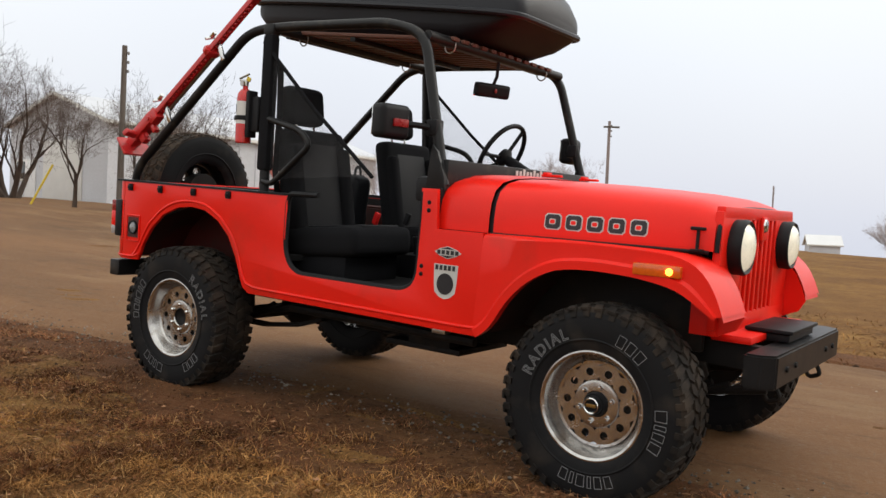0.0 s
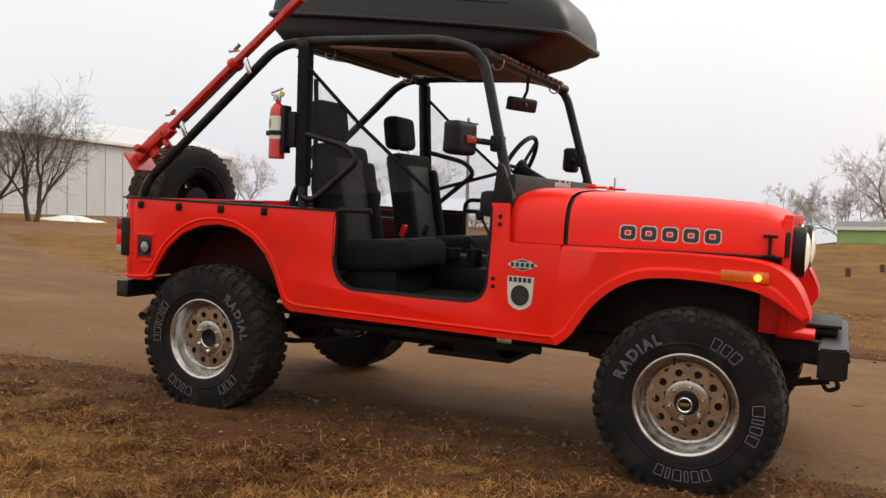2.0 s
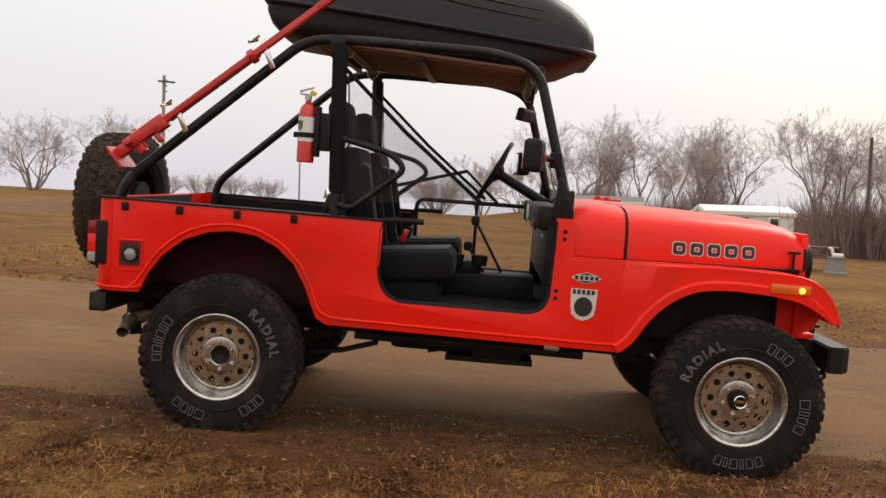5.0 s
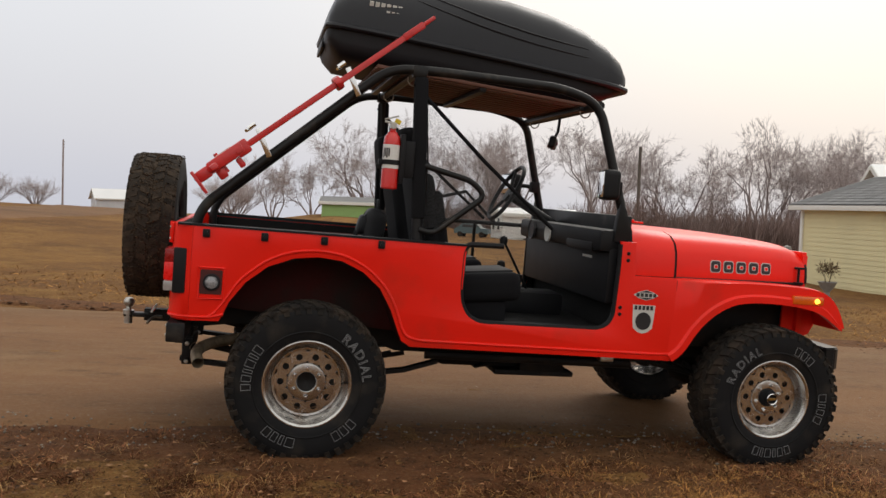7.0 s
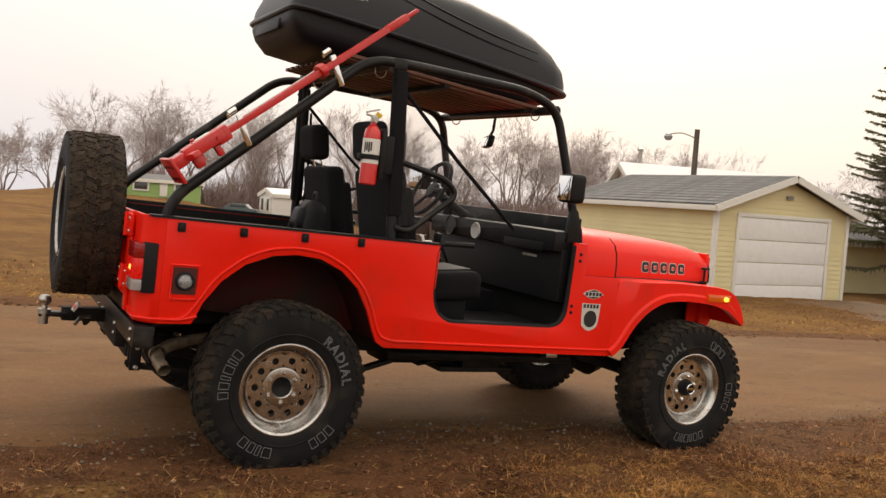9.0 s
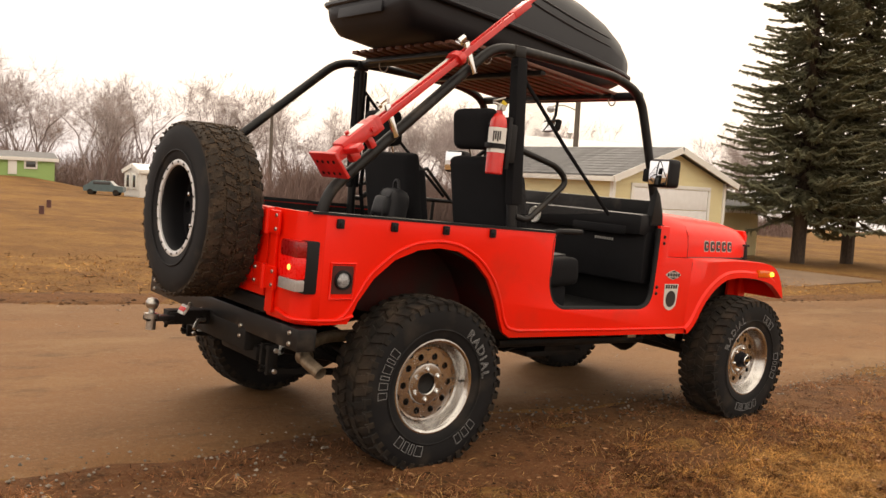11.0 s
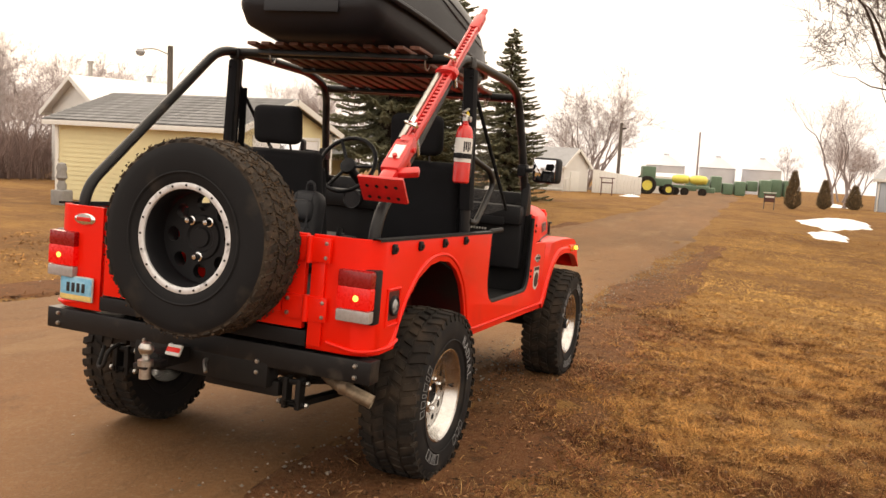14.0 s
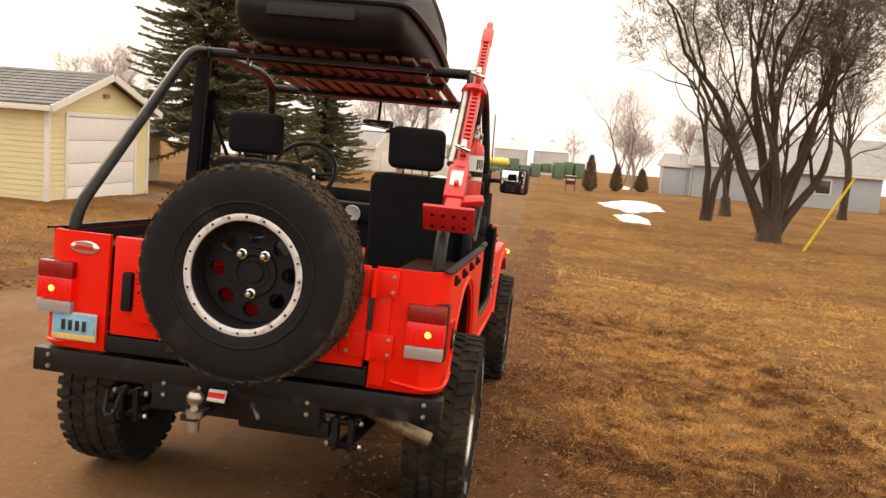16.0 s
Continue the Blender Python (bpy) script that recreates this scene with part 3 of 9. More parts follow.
def fender(bm):
    n = 34
    T, B = resampled(F_TOP, n), resampled(F_BOT, n)
    d = np.gradient(B, axis=0)
    N = np.stack([-d[:, 1], d[:, 0]], -1) / np.hypot(d[:, 0], d[:, 1])[:, None]
    gap = np.hypot(*(T - B).T)
    m3 = B + N * np.minimum(0.034, gap * 0.30)[:, None]
    m2 = B + N * np.minimum(0.046, gap * 0.42)[:, None]
    rows = [[(x, -0.50, z - 0.004) for x, z in T], [(x, -HW + 0.030, z) for x, z in T], [(x, -HW + 0.010, z - 0.006) for x, z in T]]
    rows.append([(x, -HW, z) for x, z in T * 0.94 + m2 * 0.06])
    rows.append([(x, -HW, z) for x, z in T * 0.5 + m2 * 0.5])
    rows.append([(x, -HW - 0.001, z) for x, z in m2])
    rows.append([(x, -HW - 0.014, z) for x, z in m3])
    rows.append([(x, -HW - 0.014, z) for x, z in B])
    rows.append([(x, -HW + 0.03, z + 0.004) for x, z in B])
    loft(bm, rows)
    loft(bm, [[(x, y, z - 0.02) for x, z in F_TOP[5:]] for y in (-0.50, -0.77)])


both_sides("fender", fender, RED, car, "red flat-topped front fender with rolled wheel lip")


def fender_apron(bm):
    top_ = [(x, z - 0.024) for x, z in F_TOP if x > 1.40]
    prism(bm, top_ + [(1.640, 0.700), (1.560, 0.665), (1.46, 0.665)], -0.512, -0.496)


both_sides("fender_apron", fender_apron, RED, car, "red inner panel between fender and grille")


def fender_liner(bm):
    pts = F_BOT[1:-1]
    loft(bm, [[(x, y, z + 0.004) for x, z in pts] for y in (-HW + 0.03, -0.42)])
    bm.faces.new([bm.verts.new((x, -0.42, z + 0.004)) for x, z in pts])


both_sides("fender_liner", fender_liner, RED_SHADED, car, "inner front wheel well, dull red darkened for its shade")
for sg in (-1, 1):
    slab("inner_fender", (1.08, sg * 0.46, 0.80), (0.85, 0.04, 0.42), FRAME, 0.01)


# hood and cowl
def hood_row(x, w, top, low=0.990):
    shape = [(1.0, 0.0), (0.998, 0.25), (0.985, 0.50), (0.95, 0.70), (0.87, 0.845), (0.74, 0.925), (0.55, 0.965), (0.28, 0.99), (0.0, 1.0)]
    half = [(x, -w * a, low + (top - low) * b) for a, b in shape]
    return half + [(px_, -py_, pz_) for px_, py_, pz_ in half[-2::-1]]


def hood_w(x):
    return 0.735 - (x - 0.655) * 0.195


bm = bmesh.new()
hood_rows = [hood_row(x, hood_w(x), t, 0.994) for x, t in ((0.668, 1.246), (0.80, 1.245), (1.00, 1.240), (1.20, 1.232), (1.36, 1.222), (1.45, 1.212), (1.505, 1.196), (1.545, 1.170))]
loft(bm, hood_rows)
hood = part("hood", bm, RED, car, "red hood with dark block emblem on each side")
bm = bmesh.new()
loft(bm, [hood_row(x, w, t, 0.994) for x, w, t in ((0.40, 0.748, 1.238), (0.45, 0.752, 1.256), (0.55, 0.748, 1.258), (0.650, 0.742, 1.250))])
part("cowl", bm, RED, car, "red cowl behind the hood")
bm = bmesh.new()
gap = hood_row(0.659, 0.737, 1.243, 0.985)
loft(bm, [[(0.648, y * 0.992, z - 0.004) for _, y, z in gap], [(0.672, y * 0.992, z - 0.004) for _, y, z in gap]])
part("hood_gap_seal", bm, PLASTIC, car)
for sg in (-1, 1):
    bm = bmesh.new()
    tube(bm, [(0.66, sg * 0.738, 0.990), (1.0, sg * 0.672, 0.990), (1.53, sg * 0.568, 0.988)], 0.008, 6)
    part("hood_side_seal", bm, PLASTIC, car, "black strip under the hood edge")
for sg in (-1, 1):
    bm = bmesh.new()
    bx(bm, (0.645, sg * 0.20, 1.262), (0.10, 0.030, 0.012), 0.004)
    bx(bm, (0.62, sg * 0.20, 1.270), (0.025, 0.05, 0.016), 0.005)
    part("hood_hinge", bm, RED, car, "red external hood hinge")


# hood latch: rubber T-handle
def hood_latch(bm):
    tube(bm, [(1.49, -0.585, 1.075), (1.49, -0.588, 1.00)], 0.007, 8)
    bx(bm, (1.49, -0.590, 1.078), (0.060, 0.018, 0.014), 0.006)
    bx(bm, (1.49, -0.588, 0.995), (0.050, 0.022, 0.010), 0.003)


both_sides("hood_latch", hood_latch, PLASTIC, car, "black rubber hood latch")

# grille
bm = bmesh.new()
for gy_ in np.linspace(-0.245, 0.245, 8):
    bx(bm, (1.555, gy_, 0.925), (0.030, 0.026, 0.40), 0.004)
bx(bm, (1.552, 0, 1.145), (0.036, 1.06, 0.050), 0.008)
bx(bm, (1.552, 0, 0.700), (0.036, 1.06, 0.070), 0.008)
for sg in (-1, 1):
    bx(bm, (1.552, sg * 0.40, 0.92), (0.034, 0.285, 0.46), 0.008)
part("grille", bm, RED, car, "red slotted grille panel")
slab("radiator", (1.50, 0, 0.92), (0.03, 0.60, 0.42), FRAME, 0.004)
bm = bmesh.new()
front = hood_row(1.551, 0.553, 1.166, 0.99)
tube(bm, [(1.556, y, z) for _, y, z in front], 0.010, 6)
part("grille_seal", bm, PLASTIC, car, "black seal round the grille top")
bm = bmesh.new()
bx(bm, (1.578, 0, 1.085), (0.012, 0.075, 0.10), 0.005)
part("grille_badge_plate", bm, RED, car)
bm = bmesh.new()
lathe(bm, [(0.0, 0.008), (0.026, 0.006), (0.030, 0.0)], 20, Matrix.Translation((1.584, 0, 1.098)) @ pose(0, 0, 0, 0, 90, 0))
part("grille_emblem", bm, CHROME, car, "small round chrome emblem")
for sg in (-1, 1):
    m = Matrix.Translation((1.565, sg * 0.367, 1.012)) @ pose(0, 0, 0, 0, 90, 0)
    bm = bmesh.new()
    lathe(bm, [(0.100, -0.01), (0.109, 0.0), (0.111, 0.045), (0.104, 0.058), (0.094, 0.052)], 36, m)
    lamp = part("headlight", bm, PLASTIC, car, "round headlight in a black ring")
    bm = bmesh.new()
    lathe(bm, [(0.0, 0.076), (0.028, 0.075), (0.055, 0.071), (0.078, 0.063), (0.095, 0.048)], 36, m)
    part("lens", bm, HEAD_LENS, lamp, "fluted glass headlight lens")

# side marker lamps on the fenders
for sg in (-1, 1):
    bm = bmesh.new()
    bx(bm, (1.418, sg * (HW + 0.006), 0.918), (0.185, 0.030, 0.046), 0.008)
    sm = part("marker_lamp", bm, AMBER, car, "amber side marker lamp, lit")
    bm = bmesh.new()
    lathe(bm, [(0.0, 0.018), (0.010, 0.016), (0.015, 0.0)], 12, Matrix.Translation((1.468, sg * (HW + 0.018), 0.917)) @ pose(0, 0, 0, 90 * (1 if sg < 0 else -1)))
    part("bulb", bm, GLOW_AMBER, sm)

# front bumper and the frame horns
bm = bmesh.new()
outline = [(1.70, -0.60), (1.765, -0.60), (1.815, -0.56), (1.815, 0.56), (1.765, 0.60), (1.70, 0.60)]
lo_, hi_ = [bm.verts.new((x, y, 0.505)) for x, y in outline], [bm.verts.new((x, y, 0.635)) for x, y in outline]
bm.faces.new(lo_)
bm.faces.new(hi_)
for i in range(6):
    bm.faces.new((lo_[i], lo_[(i + 1) % 6], hi_[(i + 1) % 6], hi_[i]))
bmesh.ops.bevel(bm, geom=bm.edges[:], offset=0.008, segments=2, affect="EDGES")
fb = part("front_bumper", bm, BLACK, car, "black steel front bumper")
for by in (-0.42, -0.28, 0.28, 0.42):
    bm = bmesh.new()
    lathe(bm, [(0.0, 0.010), (0.011, 0.009), (0.013, 0.0)], 8, Matrix.Translation((1.814, by, 0.57)) @ pose(0, 0, 0, 0, 90, 0))
    part("bumper_bolt", bm, FRAME, fb)
bm = bmesh.new()
bx(bm, (1.69, 0.0, 0.655), (0.16, 0.42, 0.030), 0.006)
bx(bm, (1.69, 0.0, 0.682), (0.19, 0.46, 0.016), 0.005)
part("winch_cover", bm, PLASTIC, car, "glossy black cover plate behind the bumper")
slab("front_valance", (1.60, 0, 0.655), (0.16, 0.86, 0.03), RED, 0.008, "red panel below the grille")
for sg in (-1, 1):
    bm = bmesh.new()
    tube(bm, rounded([(1.76, sg * 0.36, 0.50), (1.79, sg * 0.36, 0.44), (1.74, sg * 0.36, 0.42), (1.72, sg * 0.36, 0.46)], 0.02), 0.010, 8)
    part("tow_hook", bm, FRAME, car, "black tow hook under the bumper")

# chassis
for sg in (-1, 1):
    bm = bmesh.new()
    loft(bm, [[(x, sg * 0.36 + dy, z + dz) for dy, dz in ((-0.03, -0.05), (0.03, -0.05), (0.03, 0.05), (-0.03, 0.05))] for x, z in ((-1.88, 0.60), (-1.55, 0.64), (-1.25, 0.66), (-0.95, 0.60), (-0.75, 0.53), (0.75, 0.52), (0.95, 0.56), (1.3, 0.60), (1.75, 0.58))], closed=True)
    part("frame_rail", bm, FRAME, car, "black ladder frame rail")
    for ax_ in (-1.223, 1.23):
        bm = bmesh.new()
        for k in range(4):
            n_ = 0.52 - 0.07 * k
            tube(bm, [(ax_ - n_, sg * 0.42, 0.475 + 0.02 * k * 0.2), (ax_ - n_ * 0.5, sg * 0.42, 0.425 - 0.012 * k), (ax_, sg * 0.42, 0.405 - 0.012 * k), (ax_ + n_ * 0.5, sg * 0.42, 0.425 - 0.012 * k), (ax_ + n_, sg * 0.42, 0.475)], 0.014, 6)
        part("leaf_spring", bm, FRAME, car, "black leaf spring")
        bm = bmesh.new()
        tube(bm, [(ax_ - 0.08 if ax_ > 0 else ax_ + 0.10, sg * 0.40, 0.40), (ax_ - 0.02 if ax_ > 0 else ax_ + 0.02, sg * 0.36, 0.76)], 0.026, 8)
        part("shock_absorber", bm, FRAME, car)
for ax_ in (-1.223, 1.23):
    bm = bmesh.new()
    tube(bm, [(ax_, -0.60, 0.375), (ax_, 0.60, 0.375)], 0.042, 10)
    lathe(bm, [(0.02, -0.13), (0.09, -0.09), (0.125, 0.0), (0.09, 0.09), (0.02, 0.13)], 16, Matrix.Translation((ax_, 0.12, 0.375)) @ pose(0, 0, 0, 0, 90, 0))
    part("axle", bm, FRAME, car, "black axle with differential")
bm = bmesh.new()
bx(bm, (0.05, 0.0, 0.50), (0.62, 0.34, 0.20), 0.05)
bx(bm, (-0.05, -0.10, 0.405), (0.34, 0.30, 0.05), 0.02)
bx(bm, (0.06, -0.12, 0.375), (0.46, 0.46, 0.030), 0.008)
bx(bm, (0.10, -0.30, 0.420), (0.26, 0.10, 0.10), 0.02)
bx(bm, (-0.20, -0.16, 0.395), (0.14, 0.22, 0.012), 0.004, pose(0, 0, 0, 0, -12, 0))
part("gearbox", bm, FRAME, car, "black gearbox and skid plate")
slab("fuel_tank", (-0.62, 0.20, 0.54), (0.46, 0.62, 0.20), FRAME, 0.04)
slab("engine_block", (0.98, 0, 0.72), (0.66, 0.36, 0.42), FRAME, 0.04)
slab("transfer_case", (-0.35, -0.12, 0.48), (0.26, 0.26, 0.20), FRAME, 0.04)
bm = bmesh.new()
tube(bm, [(-1.05, 0.05, 0.42), (-0.35, 0.05, 0.48)], 0.03, 8)
part("drive_shaft", bm, FRAME, car)
for cx_ in (-1.84, -1.0, -0.2, 0.5, 1.3):
    slab("cross_member", (cx_, 0, 0.56), (0.08, 0.70, 0.08), FRAME, 0.01)
for sg in (-1, 1):
    bm = bmesh.new()
    tube(bm, [(-0.62, sg * 0.58, 0.50), (0.52, sg * 0.58, 0.49)], 0.022, 8)
    part("sill_pipe", bm, FRAME, car)
bm = bmesh.new()
bx(bm, (0.36, -0.62, 0.525), (0.075, 0.05, 0.025), 0.004)
part("sill_bracket", bm, STEEL, car)


# rear end: corners, tailgate
def rear_corner(bm):
    arc = [(-1.80 - 0.09 * math.sin(a), -HW + 0.09 * (1 - math.cos(a))) for a in np.linspace(0, math.pi / 2, 8)]
    line = arc + [(-1.89, -0.60), (-1.89, -0.515)]
    prof = [(0.652, 0.012), (0.662, 0.0), (0.80, 0.0), (1.0, 0.0), (1.103, 0.0)]
    cx_, cy_ = -1.70, -0.60
    rows_ = [[(x + ins * (0.6 if x < -1.82 else 0), y + ins * 0.6, z) for x, y in line] for z, ins in prof]
    rows_.append([(x + 0.018, y + (0.018 if y < -0.7 else 0), 1.103) for x, y in line])
    rows_.append([(x + 0.018, y + (0.018 if y < -0.7 else 0), 0.66) for x, y in line])
    loft(bm, rows_)


both_sides("rear_corner", rear_corner, RED, car, "red rounded rear corner panel")


def corner_bead(bm):
    tube(bm, rounded([(-1.64, -HW - 0.001, 0.69), (-1.70, -HW - 0.001, 0.672), (-1.80, -HW - 0.001, 0.672), (-1.874, -HW + 0.03, 0.672), (-1.892, -0.72, 0.672), (-1.892, -0.60, 0.69)], 0.04), 0.008, 8)


both_sides("corner_bead", corner_bead, RED, car)
bm = bmesh.new()
bx(bm, (-1.885, 0.0, 0.915), (0.028, 0.985, 0.375), 0.008)
bx(bm, (-1.905, 0.0, 0.915), (0.018, 0.80, 0.26), 0.010)
gate = part("tailgate", bm, RED, car, "red tailgate hinged at its side")
slab("tailgate_liner", (-1.868, 0, 0.915), (0.012, 0.96, 0.36), LINER, 0.003)
slab("rear_sill", (-1.88, 0.0, 0.690), (0.03, 1.02, 0.062), PLASTIC, 0.006, "black strip below the tailgate")
bm = bmesh.new()
bx(bm, (-1.908, 0.425, 0.90), (0.034, 0.040, 0.15), 0.012)
part("gate_handle", bm, PLASTIC, gate, "black tailgate handle")
for hz_ in (1.045, 0.815):
    bm = bmesh.new()
    bx(bm, (-1.906, -0.455, hz_), (0.012, 0.10, 0.095), 0.003)
    bx(bm, (-1.908, -0.560, hz_), (0.014, 0.085, 0.095), 0.003)
    tube(bm, [(-1.915, -0.512, hz_ - 0.052), (-1.915, -0.512, hz_ + 0.052)], 0.013, 10)
    hg = part("gate_hinge", bm, RED, gate, "red strap hinge of the tailgate")
    for yy in (-0.43, -0.585):
        for dz in (-0.028, 0.028):
            bm = bmesh.new()
            lathe(bm, [(0.0, 0.008), (0.007, 0.007), (0.009, 0.0)], 8, Matrix.Translation((-1.913, yy, hz_ + dz)) @ pose(0, 0, 0, 0, -90, 0))
            part("hinge_screw", bm, STEEL, hg, "shiny screw")
bm = bmesh.new()
bx(bm, (-1.898, -0.55, 0.87), (0.014, 0.06, 0.40), 0.004)
part("hinge_post", bm, RED, car, "red hinge pillar strip")
bm = bmesh.new()
lathe(bm, [(0.0, 0.006), (0.050, 0.005), (0.058, 0.0)], 28, Matrix.Translation((-1.893, 0.615, 1.045)) @ pose(0, 0, 0, 0, -90, 0) @ Matrix.Diagonal((0.45, 1, 1, 1)))
rb = part("rear_badge", bm, CHROME, car, "small oval badge with a red bar")
bm = bmesh.new()
bx(bm, (-1.9005, 0.615, 1.045), (0.003, 0.075, 0.018), 0.001)
part("badge_bar", bm, EXT_RED, rb)


# tail lamps
def tail_lamp(sg):
    y = sg * 0.716
    bm = bmesh.new()
    bx(bm, (-1.850, y - sg * 0.002, 0.884), (0.060, 0.150, 0.212), 0.010)
    tl = part("tail_lamp", bm, PLASTIC, car, "red tail lamp with a clear reversing strip, lit")
    bm = bmesh.new()
    bx(bm, (-1.894, y - sg * 0.001, 0.953), (0.05, 0.142, 0.066), 0.010)
    part("upper_lens", bm, LENS_RED, tl, "dark red upper lens")
    bm = bmesh.new()
    bx(bm, (-1.894, y - sg * 0.001, 0.880), (0.05, 0.142, 0.086), 0.008)
    part("brake_lens", bm, LENS_RED_LIT, tl, "lit red lens")
    bm = bmesh.new()
    bx(bm, (-1.894, y - sg * 0.001, 0.811), (0.05, 0.142, 0.048), 0.008)
    part("reverse_lens", bm, LENS_CLEAR, tl, "clear reversing lens")
    bm = bmesh.new()
    lathe(bm, [(0.0, 0.006), (0.008, 0.004), (0.013, 0.0)], 16, Matrix.Translation((-1.9185, y + sg * 0.010, 0.880)) @ pose(0, 0, 0, 0, -90, 0))
    part("bulb", bm, GLOW_RED, tl)


tail_lamp(-1)
tail_lamp(1)


FOG_LENS = mat("dim_round_lens", (0.46, 0.47, 0.50), 0.10, col2=(0.08, 0.08, 0.09), scale=45, fine=120, bump=0.3, dist=0.003, coat=0.6)


# side reflector near the rear corner; a flat dark plate paints its recess's shade
def side_recess(bm):
    prism(bm, [(-1.749, 0.781), (-1.659, 0.781), (-1.654, 0.786), (-1.654, 0.891), (-1.659, 0.896), (-1.749, 0.896), (-1.754, 0.891), (-1.754, 0.786)], -HW - 0.003, -HW + 0.002)


both_sides("reflector_recess", side_recess, mat("recess_shade_red", (0.07, 0.006, 0.005), 0.5), car)


def recess_rim(bm):
    tube(bm, [(-1.759, -HW - 0.002, 0.761), (-1.649, -HW - 0.002, 0.761), (-1.646, -HW - 0.002, 0.906), (-1.762, -HW - 0.002, 0.906)], 0.007, 6, closed=True)


both_sides("recess_rim", recess_rim, RED, car)
for sg in (-1, 1):
    bm = bmesh.new()
    lathe(bm, [(0.0, 0.014), (0.018, 0.012), (0.030, 0.006), (0.033, 0.0)], 24, Matrix.Translation((-1.702, sg * (HW + 0.003), 0.838)) @ pose(0, 0, 0, 90 * (1 if sg < 0 else -1)))
    part("round_reflector", bm, FOG_LENS, car, "round dark-rimmed lamp in a red recess")
    bm = bmesh.new()
    lathe(bm, [(0.030, 0.004), (0.034, 0.012), (0.039, 0.010), (0.041, 0.0)], 24, Matrix.Translation((-1.702, sg * (HW + 0.003), 0.838)) @ pose(0, 0, 0, 90 * (1 if sg < 0 else -1)))
    part("lamp_bezel", bm, PLASTIC, car)

# rear bumper, hitch and exhaust
bm = bmesh.new()
bx(bm, (-1.850, 0.0, 0.595), (0.085, 1.60, 0.092), 0.008)
rbump = part("rear_bumper", bm, BLACK, car, "black steel channel rear bumper")
bm = bmesh.new()
bx(bm, (-1.85, -0.02, 0.515), (0.09, 0.66, 0.105), 0.012)
bx(bm, (-1.82, -0.20, 0.455), (0.06, 0.36, 0.07), 0.02)
part("hitch_beam", bm, FRAME, car, "black hitch cross beam")
for by in (-0.735, -0.30, 0.12, 0.26, 0.735):
    for dz in (-0.022, 0.022):
        bm = bmesh.new()
        lathe(bm, [(0.0, 0.009), (0.008, 0.008), (0.0105, 0.0)], 8, Matrix.Translation((-1.893, by, (0.595 if abs(by) > 0.7 else 0.545) + dz)) @ pose(0, 0, 0, 0, -90, 0))
        part("bumper_bolt", bm, STEEL, rbump, "shiny bolt head")
bm = bmesh.new()
bx(bm, (-1.97, 0.06, 0.545), (0.24, 0.066, 0.066), 0.006)
hitch = part("receiver_tube", bm, FRAME, car, "black square hitch receiver")
bm = bmesh.new()
bx(bm, (-2.13, 0.03, 0.545), (0.13, 0.06, 0.024), 0.006)
bx(bm, (-2.06, 0.045, 0.545), (0.05, 0.05, 0.05), 0.005)
part("ball_mount", bm, BLACK, hitch)
bm = bmesh.new()
lathe(bm, [(0.022, -0.06), (0.022, -0.012), (0.030, -0.010), (0.030, 0.012), (0.015, 0.016), (0.013, 0.03), (0.022, 0.036), (0.029, 0.052), (0.029, 0.064), (0.020, 0.078), (0.0, 0.084)], 20, Matrix.Translation((-2.17, 0.02, 0.556)))
part("tow_ball", bm, STEEL, hitch, "worn steel tow ball")
bm = bmesh.new()
bx(bm, (-2.035, -0.005, 0.588), (0.012, 0.066, 0.046), 0.003, pose(0, 0, 0, 0, 30, 0))
part("hitch_tag", bm, LABEL, hitch, "white tag with a red band")
bm = bmesh.new()
bx(bm, (-2.035, -0.005, 0.588), (0.016, 0.062, 0.020), 0.002, pose(0, 0, 0, 0, 30, 0))
part("tag_band", bm, RED, hitch, "red printed band of the tag")
bm = bmesh.new()
tube(bm, rounded([(-1.98, -0.12, 0.56), (-2.02, -0.14, 0.565), (-2.05, -0.17, 0.53)], 0.02), 0.008, 8)
part("safety_pin", bm, STEEL, hitch)
bm = bmesh.new()
tube(bm, rounded([(-1.86, 0.42, 0.52), (-1.93, 0.42, 0.50), (-1.94, 0.43, 0.43), (-1.92, 0.48, 0.42), (-1.86, 0.50, 0.50)], 0.03), 0.009, 8)
part("chain_loop", bm, FRAME, hitch)
for sg in (-1, 1):
    for yy in (0.40, 0.46):
        bm = bmesh.new()
        bx(bm, (-1.815, sg * yy, 0.445), (0.05, 0.022, 0.13), 0.006)
        part("shackle_plate", bm, FRAME, car)
    for zz in (0.40, 0.49):
        bm = bmesh.new()
        tube(bm, [(-1.815, sg * 0.375, zz), (-1.815, sg * 0.485, zz)], 0.013, 8)
        part("shackle_pin", bm, FRAME, car)
for sg in (-1, 1):
    for zz in (0.40, 0.49):
        for yy in (0.37, 0.49):
            bm = bmesh.new()
            lathe(bm, [(0.0, 0.012), (0.010, 0.011), (0.012, 0.0)], 6, Matrix.Translation((-1.815, sg * yy, zz)) @ pose(0, 0, 0, -90 if (yy > 0.45) == (sg > 0) else 90))
            part("shackle_nut", bm, STEEL, car)
bm = bmesh.new()
tube(bm, rounded([(-1.0, -0.28, 0.50), (-1.50, -0.36, 0.52), (-1.70, -0.52, 0.505), (-1.765, -0.64, 0.485), (-1.742, -0.75, 0.445)], 0.10, 6), 0.028, 14, caps=False)
lathe(bm, [(0.034, 0.0), (0.036, 0.02), (0.034, 0.04)], 14, Matrix.Translation((-1.755, -0.61, 0.490)) @ pose(0, 0, 0, 85, 0, 0))
part("exhaust_pipe", bm, EXHAUST, car, "stained steel exhaust tail pipe")
